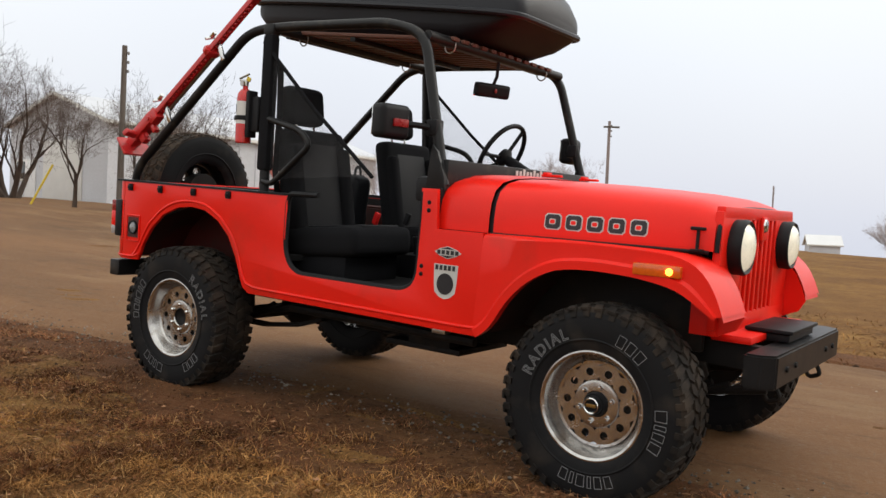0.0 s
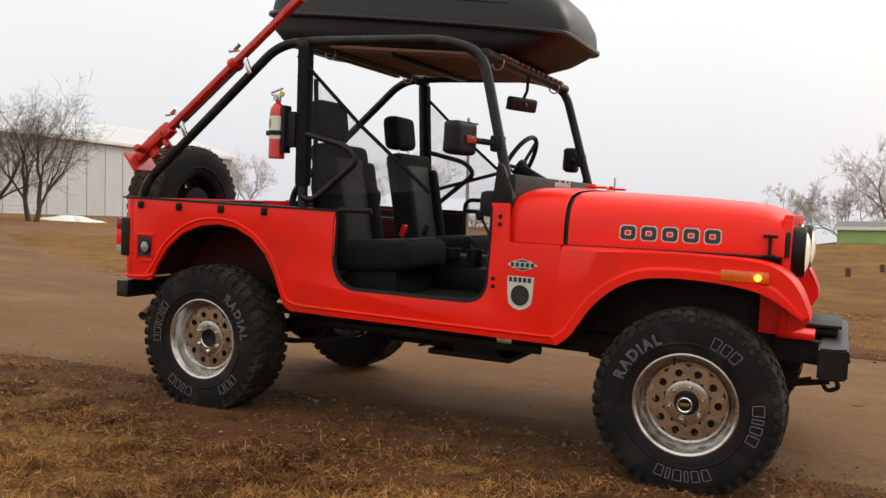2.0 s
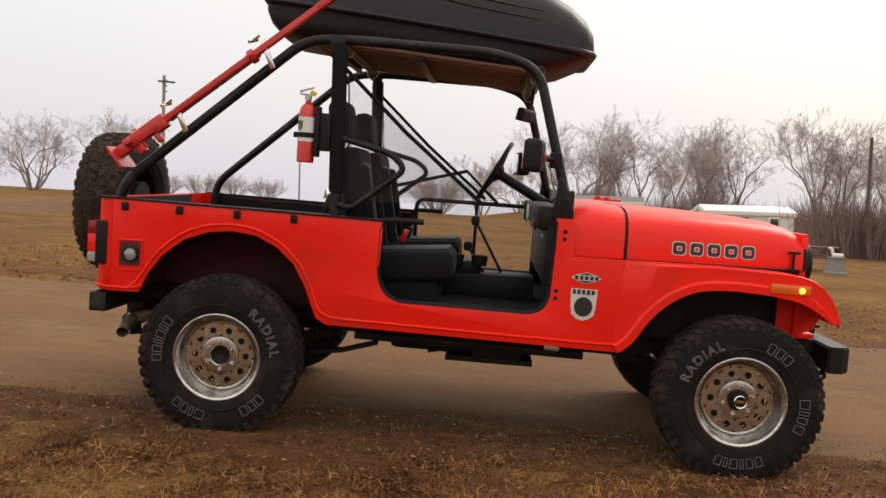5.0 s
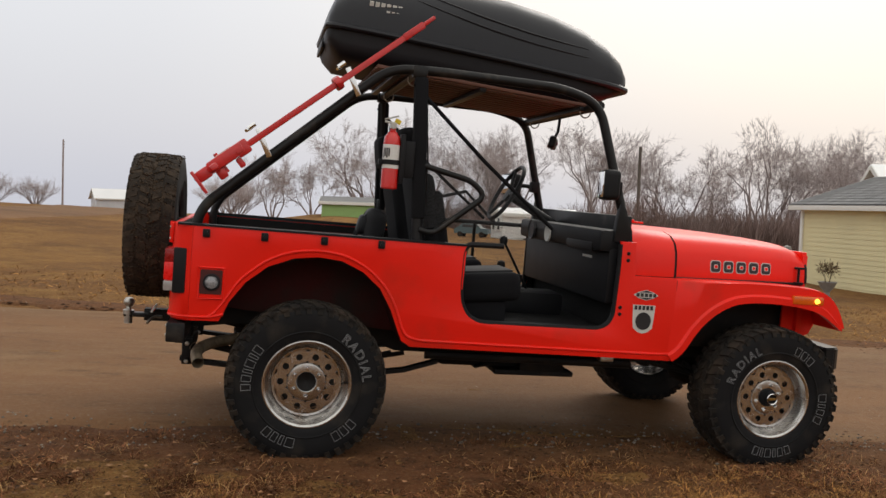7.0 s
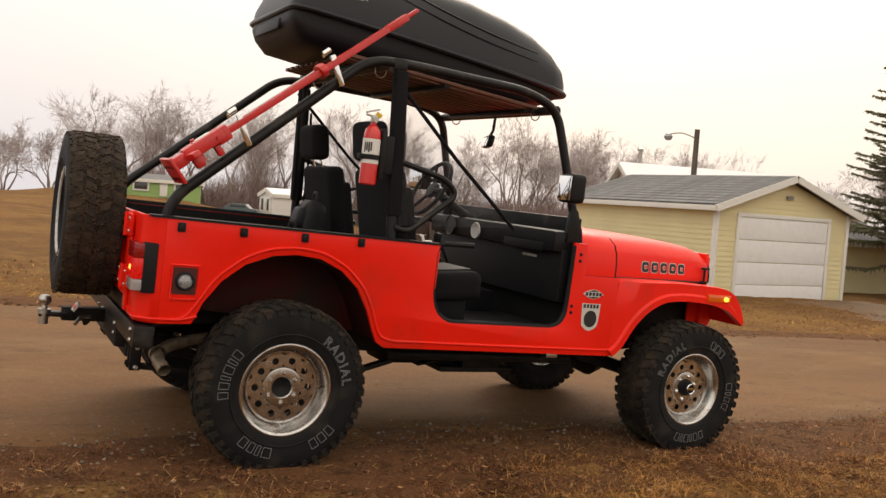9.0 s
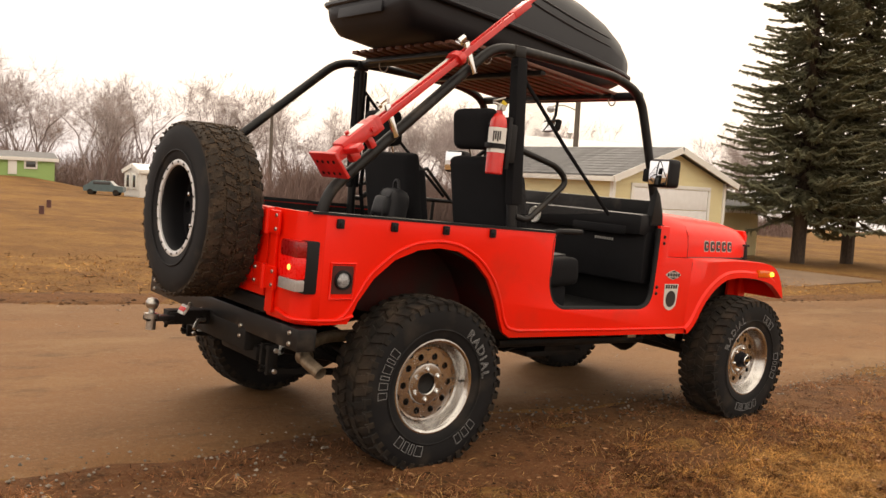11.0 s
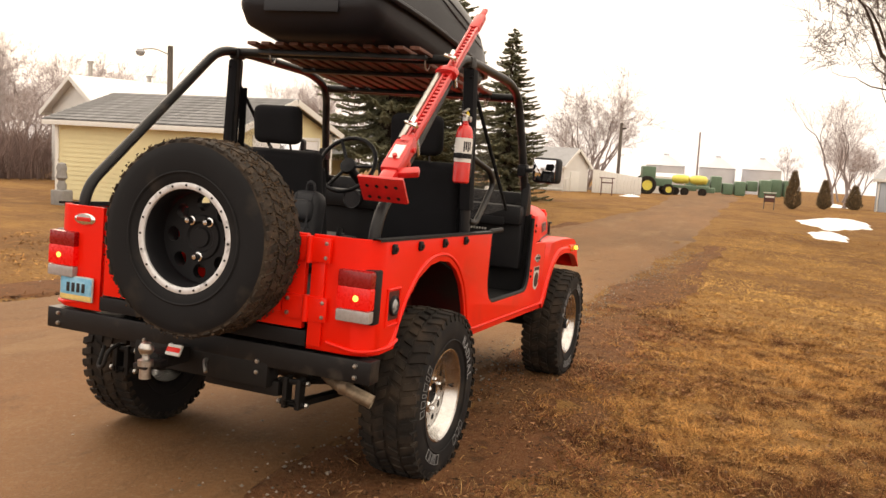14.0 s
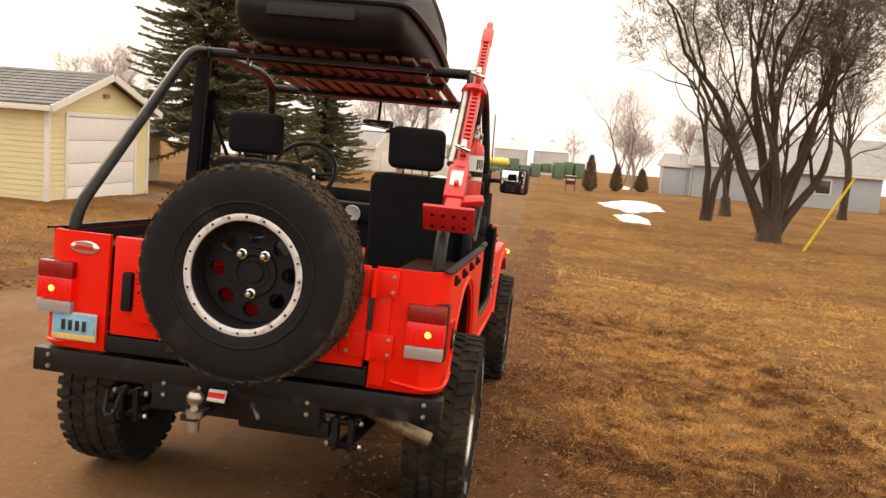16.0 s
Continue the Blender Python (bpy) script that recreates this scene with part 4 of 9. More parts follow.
for sg in (-1, 1):
    bm = bmesh.new()
    loft(bm, [[(x, sg * y, z + dz) for x, z in ((-1.85, 0.405), (-1.78, 0.392), (-1.55, 0.372), (-1.26, 0.352), (-0.95, 0.352), (-0.70, 0.385), (-0.52, 0.440))] for y, dz in ((0.405, -0.010), (0.455, -0.010), (0.455, 0.012), (0.405, 0.012), (0.405, -0.010))])
    part("leaf_spring", bm, FRAME, car, "black leaf spring pack")

# number plate with bars in place of its characters
bm = bmesh.new()
bx(bm, (-1.902, 0.632, 0.741), (0.006, 0.180, 0.108), 0.006)
plate = part("number_plate", bm, DECAL_PALE, car, "blue and sand number plate")
bm = bmesh.new()
bx(bm, (-1.9065, 0.632, 0.751), (0.003, 0.170, 0.076), 0.001)
part("plate_field", bm, PLATE_BLUE, plate)
bm = bmesh.new()
bx(bm, (-1.9065, 0.632, 0.701), (0.003, 0.170, 0.022), 0.001)
part("plate_band", bm, PLATE_SAND, plate)
for k in range(4):
    bm = bmesh.new()
    bx(bm, (-1.9095, 0.632 + 0.042 - 0.028 * k, 0.745), (0.003, 0.016, 0.040), 0.001)
    part("plate_bar", bm, DECAL_DARK, plate)

# ---------------------------------------------------------------- wheels
TYRE_R, TYRE_W = 0.386, 0.250


def tread(bm, R, W, m, count=42, rows=((-0.36, 0.20), (-0.12, 0.17), (0.12, 0.17), (0.36, 0.20)), tall=0.011, seed=3, lugs=1):
    """Raised tread blocks in staggered rows round the tyre, about the local z axis."""
    rnd = random.Random(seed)
    for k, (off, wide) in enumerate(rows):
        for i in range(count):
            a = 2 * math.pi * (i + 0.5 * (k % 2) + rnd.uniform(-0.05, 0.05)) / count
            half = math.pi / count * (0.70 if abs(off) < 0.3 else 0.62)
            skew = (0.5 if k % 2 else -0.5) * half
            z0, z1 = W * (off - wide / 2), W * (off + wide / 2)
            if abs(off) > 0.3:
                z0, z1 = (z0 - 0.003 - 0.009 * lugs, z1) if off < 0 else (z0, z1 + 0.003 + 0.009 * lugs)
            base, top = R - 0.012, R + tall - 0.012 + rnd.uniform(-0.001, 0.001)
            quad = []
            for r in (base, top):
                s = 1.0 if r == base else 0.86
                for aa, zz in ((-half * s + skew, z0), (half * s + skew, z0), (half * s - skew, z1), (-half * s - skew, z1)):
                    rr = r - (0.010 if abs(zz) > W * 0.44 else 0)
                    quad.append(bm.verts.new(m @ Vector((rr * math.cos(a + aa), rr * math.sin(a + aa), zz))))
            for f in ((4, 5, 6, 7), (0, 1, 5, 4), (1, 2, 6, 5), (2, 3, 7, 6), (3, 0, 4, 7)):
                bm.faces.new([quad[j] for j in f])
    for i in range(count * lugs):
        for sg in (-1, 1):
            a = 2 * math.pi * (i + 0.25 * sg) / count
            half = math.pi / count * 0.55
            pts = []
            for r, zz in ((R - 0.012, W * 0.47), (R - 0.048, W * 0.515)):
                for aa in (-half, half):
                    pts.append((r, aa, zz))
            low = [bm.verts.new(m @ Vector((r * math.cos(a + aa), r * math.sin(a + aa), sg * (zz - 0.010)))) for r, aa, zz in pts]
            top = [bm.verts.new(m @ Vector((r * math.cos(a + aa * 0.8), r * math.sin(a + aa * 0.8), sg * zz))) for r, aa, zz in pts]
            for f in ((0, 1, 3, 2),):
                bm.faces.new([top[j] for j in f])
            for u, v in ((0, 1), (1, 3), (3, 2), (2, 0)):
                bm.faces.new((low[u], low[v], top[v], top[u]))


def tyre_mesh(R, W, rim):
    bm = bmesh.new()
    side = [(rim - 0.012, 0.40), (rim + 0.006, 0.455), (rim + 0.03, 0.478), (rim + 0.075, 0.505), (R - 0.062, 0.500), (R - 0.030, 0.475), (R - 0.014, 0.42), (R - 0.012, 0.25), (R - 0.011, 0.0)]
    prof = [(r, -w * W) for r, w in side] + [(r, w * W) for r, w in side[-2::-1]]
    lathe(bm, prof, 72)
    lathe(bm, [(rim + 0.040, -0.488 * W - 0.003), (rim + 0.045, -0.488 * W - 0.006), (rim + 0.050, -0.490 * W - 0.003)], 72)
    lathe(bm, [(rim + 0.040, 0.488 * W + 0.003), (rim + 0.045, 0.488 * W + 0.006), (rim + 0.050, 0.490 * W + 0.003)], 72)
    return bm


def tread_mesh(R, W, tall=0.011, lugs=1):
    bm = bmesh.new()
    tread(bm, R, W, Matrix(), tall=tall, lugs=lugs)
    return bm


def pierced_disc(bm, r0, r1, holes, rh, z, depth, phase=0.0, dish=0.0, k=16):
    """A flat ring with round holes through it, each with a short wall."""
    mid, dr, da = (r0 + r1) / 2, (r1 - r0) / 2, math.pi / holes

    def at(u, v, zz):
        r, a = mid + v * dr, u
        return Vector((r * math.cos(a), r * math.sin(a), zz + dish * (v + 1) / 2))

    for h in range(holes):
        a0 = 2 * math.pi * h / holes + phase
        inner, outer, wall = [], [], []
        for i in range(k):
            t = 2 * math.pi * i / k + math.pi / k
            c, s = math.cos(t), math.sin(t)
            big = 1 / max(abs(c), abs(s))
            outer.append(bm.verts.new(at(a0 + c * big * da, s * big, z)))
            inner.append(bm.verts.new(at(a0 + c * rh / mid, s * rh / dr, z)))
            wall.append(bm.verts.new(at(a0 + c * rh / mid, s * rh / dr, z - depth)))
        for i in range(k):
            j = (i + 1) % k
            bm.faces.new((outer[i], outer[j], inner[j], inner[i]))
            bm.faces.new((inner[i], inner[j], wall[j], wall[i]))


def alloy_rim_mesh():
    """Deep polished rim with ten round holes; its outer side looks along +z, the tyre's middle at z = 0."""
    bm = bmesh.new()
    lathe(bm, [(0.190, -0.10), (0.186, -0.05), (0.176, 0.0), (0.168, 0.045), (0.166, 0.052), (0.156, 0.050)], 60)
    lathe(bm, [(0.168, 0.048), (0.178, 0.062), (0.184, 0.088), (0.192, 0.100), (0.196, 0.108), (0.205, 0.113), (0.211, 0.112), (0.213, 0.104), (0.208, 0.098)], 60)
    pierced_disc(bm, 0.092, 0.156, 10, 0.0155, 0.050, 0.020, dish=0.0)
    lathe(bm, [(0.094, 0.050), (0.090, 0.056), (0.082, 0.058), (0.050, 0.058), (0.046, 0.054), (0.046, 0.02)], 48)
    for i in range(20):
        a = 2 * math.pi * (i + 0.5) / 20
        lathe(bm, [(0.0, 0.0035), (0.0028, 0.003), (0.0042, 0.0)], 7, Matrix.Translation((0.162 * math.cos(a), 0.162 * math.sin(a), 0.051)))
    return bm


def nuts_mesh(r, n, z, phase):
    bm = bmesh.new()
    for i in range(n):
        a = 2 * math.pi * i / n + phase
        lathe(bm, [(0.0, 0.022), (0.006, 0.021), (0.0105, 0.015), (0.0105, 0.0)], 6, Matrix.Translation((r * math.cos(a), r * math.sin(a), z)))
        lathe(bm, [(0.015, 0.0), (0.015, 0.003), (0.0105, 0.004)], 10, Matrix.Translation((r * math.cos(a), r * math.sin(a), z)))
    return bm


def letter_mesh():
    """Raised lettering round the sidewall: one word that can be read, the maker's words as outlined blocks."""
    bm = bmesh.new()
    R0, h, z = 0.262, 0.044, TYRE_W * 0.505 + 0.0005

    def stroke(pts, centre):
        out = []
        for x, y in pts:
            a = centre - x / (R0 + h / 2)
            r = R0 + y
            out.append((r * math.cos(a), r * math.sin(a), z))
        tube(bm, out, 0.0014, 5, closed=True)

    def block(x0, x1, centre):
        stroke([(x0, 0), ((x0 + x1) / 2, 0), (x1, 0), (x1, h / 2), (x1, h), ((x0 + x1) / 2, h), (x0, h), (x0, h / 2)], centre)

    for centre, widths in ((math.radians(58), (0.030, 0.030, 0.032)), (math.radians(-8), (0.040, 0.016, 0.026, 0.034)), (math.radians(-88), (0.028, 0.028, 0.014, 0.032, 0.014, 0.030))):
        x = -(sum(widths) + 0.014 * (len(widths) - 1)) / 2
        for w in widths:
            block(x, x + w, centre)
            x += w + 0.014
    cu = bpy.data.curves.new("sidewall_word", "FONT")
    cu.body, cu.size, cu.align_x, cu.space_character = "RADIAL", 0.062, "CENTER", 1.25
    cu.fill_mode, cu.bevel_depth, cu.bevel_resolution, cu.resolution_u = "NONE", 0.0013, 0, 3
    ob = bpy.data.objects.new("sidewall_word", cu)
    scene.collection.objects.link(ob)
    me = bpy.data.meshes.new_from_object(ob.evaluated_get(bpy.context.evaluated_depsgraph_get()))
    bpy.data.objects.remove(ob)
    word = bmesh.new()
    word.from_mesh(me)
    bpy.data.meshes.remove(me)
    for v in word.verts:
        a = math.radians(138) - v.co.x / (R0 + h / 2)
        r = R0 + v.co.y
        v.co = Vector((r * math.cos(a), r * math.sin(a), z + v.co.z))
    tmp = bpy.data.meshes.new("tmp")
    word.to_mesh(tmp)
    word.free()
    bm.from_mesh(tmp)
    bpy.data.meshes.remove(tmp)
    return bm


def two_rubbers(me, R, tread_mat, m=None):
    """Tread faces keep the dusty rubber, the sidewalls take the clean one."""
    me.materials.append(SIDEWALL)
    inv = m.inverted() if m is not None else Matrix()
    for p in me.polygons:
        c = inv @ p.center
        p.material_index = 1 if math.hypot(c.x, c.y) < R - 0.040 else 0
    return me


TYRE_ME = two_rubbers(to_mesh("tyre", tyre_mesh(TYRE_R, TYRE_W, 0.208), RUBBER, 30), TYRE_R, RUBBER)
TREAD_ME = to_mesh("tread", tread_mesh(TYRE_R + 0.002, TYRE_W, 0.0085), RUBBER, 30)
SPARE_TREAD_ME = to_mesh("tread", tread_mesh(0.386, 0.25, 0.0075, 0), MUDDY, 30)
RIM_ME = to_mesh("rim", alloy_rim_mesh(), ALLOY, 32)
NUT_ME = to_mesh("wheel_nut", nuts_mesh(0.0685, 1, 0.050, 0.3), CHROME, 30)
LETTER_ME = to_mesh("sidewall_lettering", letter_mesh(), LETTER, 30)


def share(name, me, parent, m=None, label=""):
    ob = new(name, me)
    ob.parent = parent
    if m is not None:
        ob.matrix_basis = m
    return tagged(ob, label=label)


# outer side of the wheel along local z; the turn puts the lettering where it stands
for wx, sg, roll_, front_ in ((1.226, -1, 0, True), (-1.232, -1, -107, False), (1.226, 1, 40, True), (-1.232, 1, 150, False)):
    base = Matrix.Translation((wx, sg * (0.752 if sg < 0 else 0.735), 0.386)) @ (pose(0, 0, 0, 90) if sg < 0 else pose(0, 0, 0, -90)) @ pose(0, 0, 0, 0, 0, roll_)
    bm = bmesh.new()
    lathe(bm, [(0.0, 0.030), (0.10, 0.030), (0.135, 0.020), (0.140, -0.06), (0.05, -0.07), (0.05, -0.12)], 28, base)
    wheel = part("wheel", bm, FRAME, car, "wide tyre with white outlined lettering on a polished alloy rim")
    share("tyre", TYRE_ME, wheel, base, "black off-road tyre, dusty tread")
    tagged(share("tread", TREAD_ME, wheel, base, "dusty tread blocks"), kind="stuff")
    share("rim", RIM_ME, wheel, base, "polished alloy rim with ten round holes")
    for i in range(6):
        share("wheel_nut", NUT_ME, wheel, base @ pose(0, 0, 0, 0, 0, 60 * i))
    tagged(share("sidewall_lettering", LETTER_ME, wheel, base, "outlined white lettering"), kind="stuff")
    bm = bmesh.new()
    if front_:
        lathe(bm, [(0.046, 0.03), (0.046, 0.072), (0.042, 0.078), (0.036, 0.078), (0.036, 0.096), (0.033, 0.101), (0.024, 0.101), (0.022, 0.096), (0.0, 0.096)], 32, base)
        cap = part("locking_hub", bm, PLASTIC, wheel, "black locking hub with a steel dial")
        bm = bmesh.new()
        lathe(bm, [(0.030, 0.090), (0.031, 0.104), (0.028, 0.107), (0.025, 0.104), (0.025, 0.09)], 28, base)
        part("hub_dial", bm, CHROME, wheel)
        bm = bmesh.new()
        bx(bm, (0, 0, 0), (0.040, 0.013, 0.010), 0.003)
        bmesh.ops.transform(bm, matrix=base @ Matrix.Translation((0, 0, 0.101)), verts=bm.verts[:])
        part("dial_grip", bm, BRASS, wheel)
    else:
        lathe(bm, [(0.046, 0.02), (0.044, 0.045), (0.036, 0.040), (0.0, 0.032)], 28, base)
        part("hub_bore", bm, FRAME, wheel, "dark open hub bore")
    bm = bmesh.new()
    tube(bm, [(0.178 * math.cos(1.9), 0.178 * math.sin(1.9), 0.066), (0.165 * math.cos(1.9), 0.165 * math.sin(1.9), 0.092)], 0.004, 6)
    bmesh.ops.transform(bm, matrix=base, verts=bm.verts[:])
    part("valve_stem", bm, PLASTIC, wheel)

# spare wheel on the tailgate, its face to the rear
base = Matrix.Translation((-2.036, -0.104, 1.050)) @ pose(0, 0, 0, 0, -90, 0) @ pose(0, 0, 0, 0, 0, 180)
bm = bmesh.new()
lathe(bm, [(0.0, -0.02), (0.12, -0.02), (0.12, -0.10), (0.05, -0.10), (0.05, -0.13)], 24, base)
spare = part("spare_wheel", bm, FRAME, car, "muddy spare wheel with a black rim and a bright bolted ring")
bm = tyre_mesh(0.388, 0.25, 0.205)
bmesh.ops.transform(bm, matrix=base, verts=bm.verts[:])
st = part("tyre", bm, MUDDY, spare, "knobbly tyre with mud in its tread", sharp=30)
two_rubbers(st.data, 0.388, MUDDY, base)
tagged(share("tread", SPARE_TREAD_ME, spare, base, "mud-caked tread blocks"), kind="stuff")
# crumbs of dried mud and grass stuck in the tread
mud_rng = np.random.default_rng(91)
n_mud = 3000
mud_a, mud_z, mud_s = mud_rng.uniform(0, 6.2832, n_mud), mud_rng.normal(0, 0.052, n_mud).clip(-0.115, 0.115), mud_rng.uniform(0.002, 0.0062, n_mud)
mud_c = np.stack([np.cos(mud_a) * 0.379, np.sin(mud_a) * 0.379, mud_z], -1)
mud_o = np.array([(1, 0, 0), (0, 1, 0), (-1, 0, 0), (0, -1, 0), (0, 0, 1), (0, 0, -1)], float)
mud_v = mud_c[:, None] + mud_o[None] * mud_s[:, None, None] * mud_rng.uniform(0.5, 1.5, (n_mud, 6, 3))
mud_f = (np.arange(n_mud)[:, None, None] * 6 + np.array([(0, 1, 4), (1, 2, 4), (2, 3, 4), (3, 0, 4), (1, 0, 5), (2, 1, 5), (3, 2, 5), (0, 3, 5)])[None]).reshape(-1, 3)
tagged(share("dried_mud", arrays("dried_mud", mud_v.reshape(-1, 3), mud_f, MUD_CRUMB), spare, base, "crumbs of dried brown mud"), kind="stuff")
bm = bmesh.new()
lathe(bm, [(0.19, -0.10), (0.185, -0.03), (0.180, 0.03), (0.178, 0.050), (0.180, 0.095), (0.186, 0.105)], 56)
pierced_disc(bm, 0.085, 0.178, 8, 0.029, 0.004, 0.030, phase=0.0, k=20)
lathe(bm, [(0.088, 0.004), (0.084, 0.012), (0.062, 0.013), (0.055, 0.004), (0.040, 0.004), (0.036, 0.012), (0.0, 0.012)], 40)
bmesh.ops.transform(bm, matrix=base, verts=bm.verts[:])
part("rim", bm, PLASTIC, spare, "black steel rim with eight large holes")
bm = bmesh.new()
lathe(bm, [(0.186, 0.100), (0.187, 0.112), (0.191, 0.115), (0.208, 0.115), (0.213, 0.112), (0.214, 0.100)], 64)
bmesh.ops.transform(bm, matrix=base, verts=bm.verts[:])
part("beadlock_ring", bm, WHITE_RIM, spare, "bright ring, muddy in places")
for i in range(20):
    a = 2 * math.pi * i / 20
    bm = bmesh.new()
    lathe(bm, [(0.0, 0.004), (0.0035, 0.004), (0.005, 0.0)], 7, Matrix.Translation((0.2 * math.cos(a), 0.2 * math.sin(a), 0.115)))
    bmesh.ops.transform(bm, matrix=base, verts=bm.verts[:])
    part("ring_bolt", bm, FRAME, spare)
for a in (0, 146, 214):
    bm = bmesh.new()
    q = math.radians(a)
    lathe(bm, [(0.0, 0.034), (0.010, 0.033), (0.014, 0.026), (0.014, 0.008), (0.019, 0.006), (0.019, 0.0)], 8, Matrix.Translation((0.075 * math.cos(q), 0.075 * math.sin(q), 0.012)))
    bmesh.ops.transform(bm, matrix=base, verts=bm.verts[:])
    part("spare_nut", bm, CHROME, spare, "chrome nut")
bm = bmesh.new()
bx(bm, (-1.920, -0.104, 1.00), (0.03, 0.22, 0.17), 0.008)
bx(bm, (-1.915, -0.26, 1.04), (0.02, 0.40, 0.05), 0.005)
part("spare_carrier", bm, FRAME, car, "black spare wheel carrier")

# ---------------------------------------------------------------- roll cage, windscreen frame, nets
PIPE = 0.0245
for sg in (-1, 1):
    bm = bmesh.new()
    tube(bm, rounded([(-1.79, sg * 0.722, 0.95), (-1.79, sg * 0.722, 1.17), (-0.93, sg * 0.684, 1.925), (-0.70, sg * 0.668, 1.938), (-0.02, sg * 0.655, 1.925), (0.19, sg * 0.650, 1.862), (0.265, sg * 0.675, 1.60), (0.385, sg * 0.708, 1.18)], 0.10, 7), PIPE, 12)
    part("cage_side_bar", bm, BLACK, car, "black roll cage side bar")
    bm = bmesh.new()
    tube(bm, rounded([(-0.70, sg * 0.725, 0.80), (-0.735, sg * 0.715, 1.10), (-0.775, sg * 0.672, 1.935)], 0.05), PIPE * 1.05, 12)
    bx(bm, (-0.775, sg * 0.672, 1.925), (0.075, 0.066, 0.060), 0.015)
    part("hoop_pillar", bm, BLACK, car, "black roll hoop pillar")
    bm = bmesh.new()
    bx(bm, (-0.752, sg * 0.700, 1.55), (0.070, 0.060, 0.70), 0.02, pose(0, 0, 0, sg * 2.5, -2.4, 0))
    part("pillar_padding", bm, FABRIC, car, "black padded sleeve on the pillar")
    bm = bmesh.new()
    tube(bm, rounded([(-0.74, sg * 0.715, 1.47), (-0.48, sg * 0.735, 1.41), (-0.405, sg * 0.735, 1.34), (-0.66, sg * 0.740, 1.135), (-0.73, sg * 0.730, 1.15)], 0.05, 5), 0.0155, 10)
    part("side_grab_hoop", bm, BLACK, car, "black tube hoop beside the seat")
    bm = bmesh.new()
    tube(bm, [(-0.80, sg * 0.700, 1.86), (-0.42, sg * 0.708, 1.515), (-0.03, sg * 0.705, 1.20)], 0.010, 8)
    part("net_strap", bm, FABRIC, car, "black diagonal strap edging the net")
    bm = bmesh.new()
    a_, b_, c_ = Vector((-0.76, sg * 0.700, 1.80)), Vector((-0.04, sg * 0.704, 1.205)), Vector((-0.72, sg * 0.712, 1.16))
    n_ = 8
    grid = {}
    for i in range(n_ + 1):
        for j in range(n_ + 1 - i):
            p = a_ + (b_ - a_) * (i / n_) + (c_ - a_) * (j / n_)
            p.y += 0.012 * sg * math.sin(math.pi * i / n_) * math.sin(math.pi * j / n_)
            grid[i, j] = bm.verts.new(p)
    for i in range(n_):
        for j in range(n_ - i):
            bm.faces.new((grid[i, j], grid[i + 1, j], grid[i, j + 1]))
            if i + j < n_ - 1:
                bm.faces.new((grid[i + 1, j], grid[i + 1, j + 1], grid[i, j + 1]))
    part("window_net", bm, NET, car, "grey see-through mesh net")
    # lower gusset of the windscreen post
    bm = bmesh.new()
    prism(bm, [(0.300, 1.160), (0.405, 1.160), (0.398, 1.22), (0.355, 1.33), (0.325, 1.36), (0.318, 1.32)], sg * 0.712 - 0.022, sg * 0.712 + 0.022, 0.006)
    part("post_gusset", bm, BLACK, car, "black windscreen post foot")

bm = bmesh.new()
tube(bm, rounded([(-0.775, -0.672, 1.935), (-0.775, 0.672, 1.935)], 0.05), PIPE, 12)
part("hoop_cross_bar", bm, BLACK, car, "black hoop cross bar")
bm = bmesh.new()
tube(bm, [(0.195, -0.645, 1.858), (0.195, 0.645, 1.858)], PIPE, 12)
part("screen_top_bar", bm, BLACK, car, "black windscreen header bar")

# windscreen base and dashboard
bm = bmesh.new()
bx(bm, (0.385, 0, 1.235), (0.035, 1.42, 0.125), 0.008)
part("screen_base", bm, BLACK, car, "black windscreen base panel with pale lettering blocks")
bm = bmesh.new()
for k in range(8):
    bx(bm, (0.4045, 0.13 - 0.035 * k, 1.27 + (0.006 if k in (0, 2, 5) else 0)), (0.003, 0.022, 0.034 if k in (0, 2, 5) else 0.024), 0.001)
part("screen_emblem", bm, DECAL_PALE, car, "pale block lettering")
bm = bmesh.new()
bx(bm, (0.30, 0, 1.16), (0.14, 1.44, 0.12), 0.03)
bx(bm, (0.33, 0, 0.98), (0.09, 1.44, 0.30), 0.02)
part("dashboard", bm, PLASTIC, car, "black dashboard")
bm = bmesh.new()
bx(bm, (0.232, -0.42, 1.12), (0.012, 0.40, 0.05), 0.008)
part("dash_grab_rail", bm, PLASTIC, car)
bm = bmesh.new()
for k in range(8):
    bx(bm, (0.283, -0.36 - 0.018 * k, 1.06), (0.003, 0.012, 0.014), 0.001)
part("dash_emblem", bm, DECAL_PALE, car, "small pale block lettering")
bm = bmesh.new()
lathe(bm, [(0.0, 0.004), (0.040, 0.004), (0.048, 0.010), (0.052, 0.0)], 24, Matrix.Translation((0.225, 0.10, 1.15)) @ pose(0, 0, 0, 0, -90, 0))
part("gauge", bm, LABEL, car, "round white gauge")
bm = bmesh.new()
lathe(bm, [(0.0, 0.004), (0.055, 0.004), (0.062, 0.012), (0.066, 0.0)], 24, Matrix.Translation((0.225, 0.42, 1.16)) @ pose(0, 0, 0, 0, -90, 0))
part("speedometer", bm, DECAL_DARK, car)
bm = bmesh.new()
tube(bm, [(0.25, -0.71, 1.185), (0.25, 0.71, 1.185)], 0.006, 6)
part("dash_trim", bm, RED, car, "thin red dash edge")

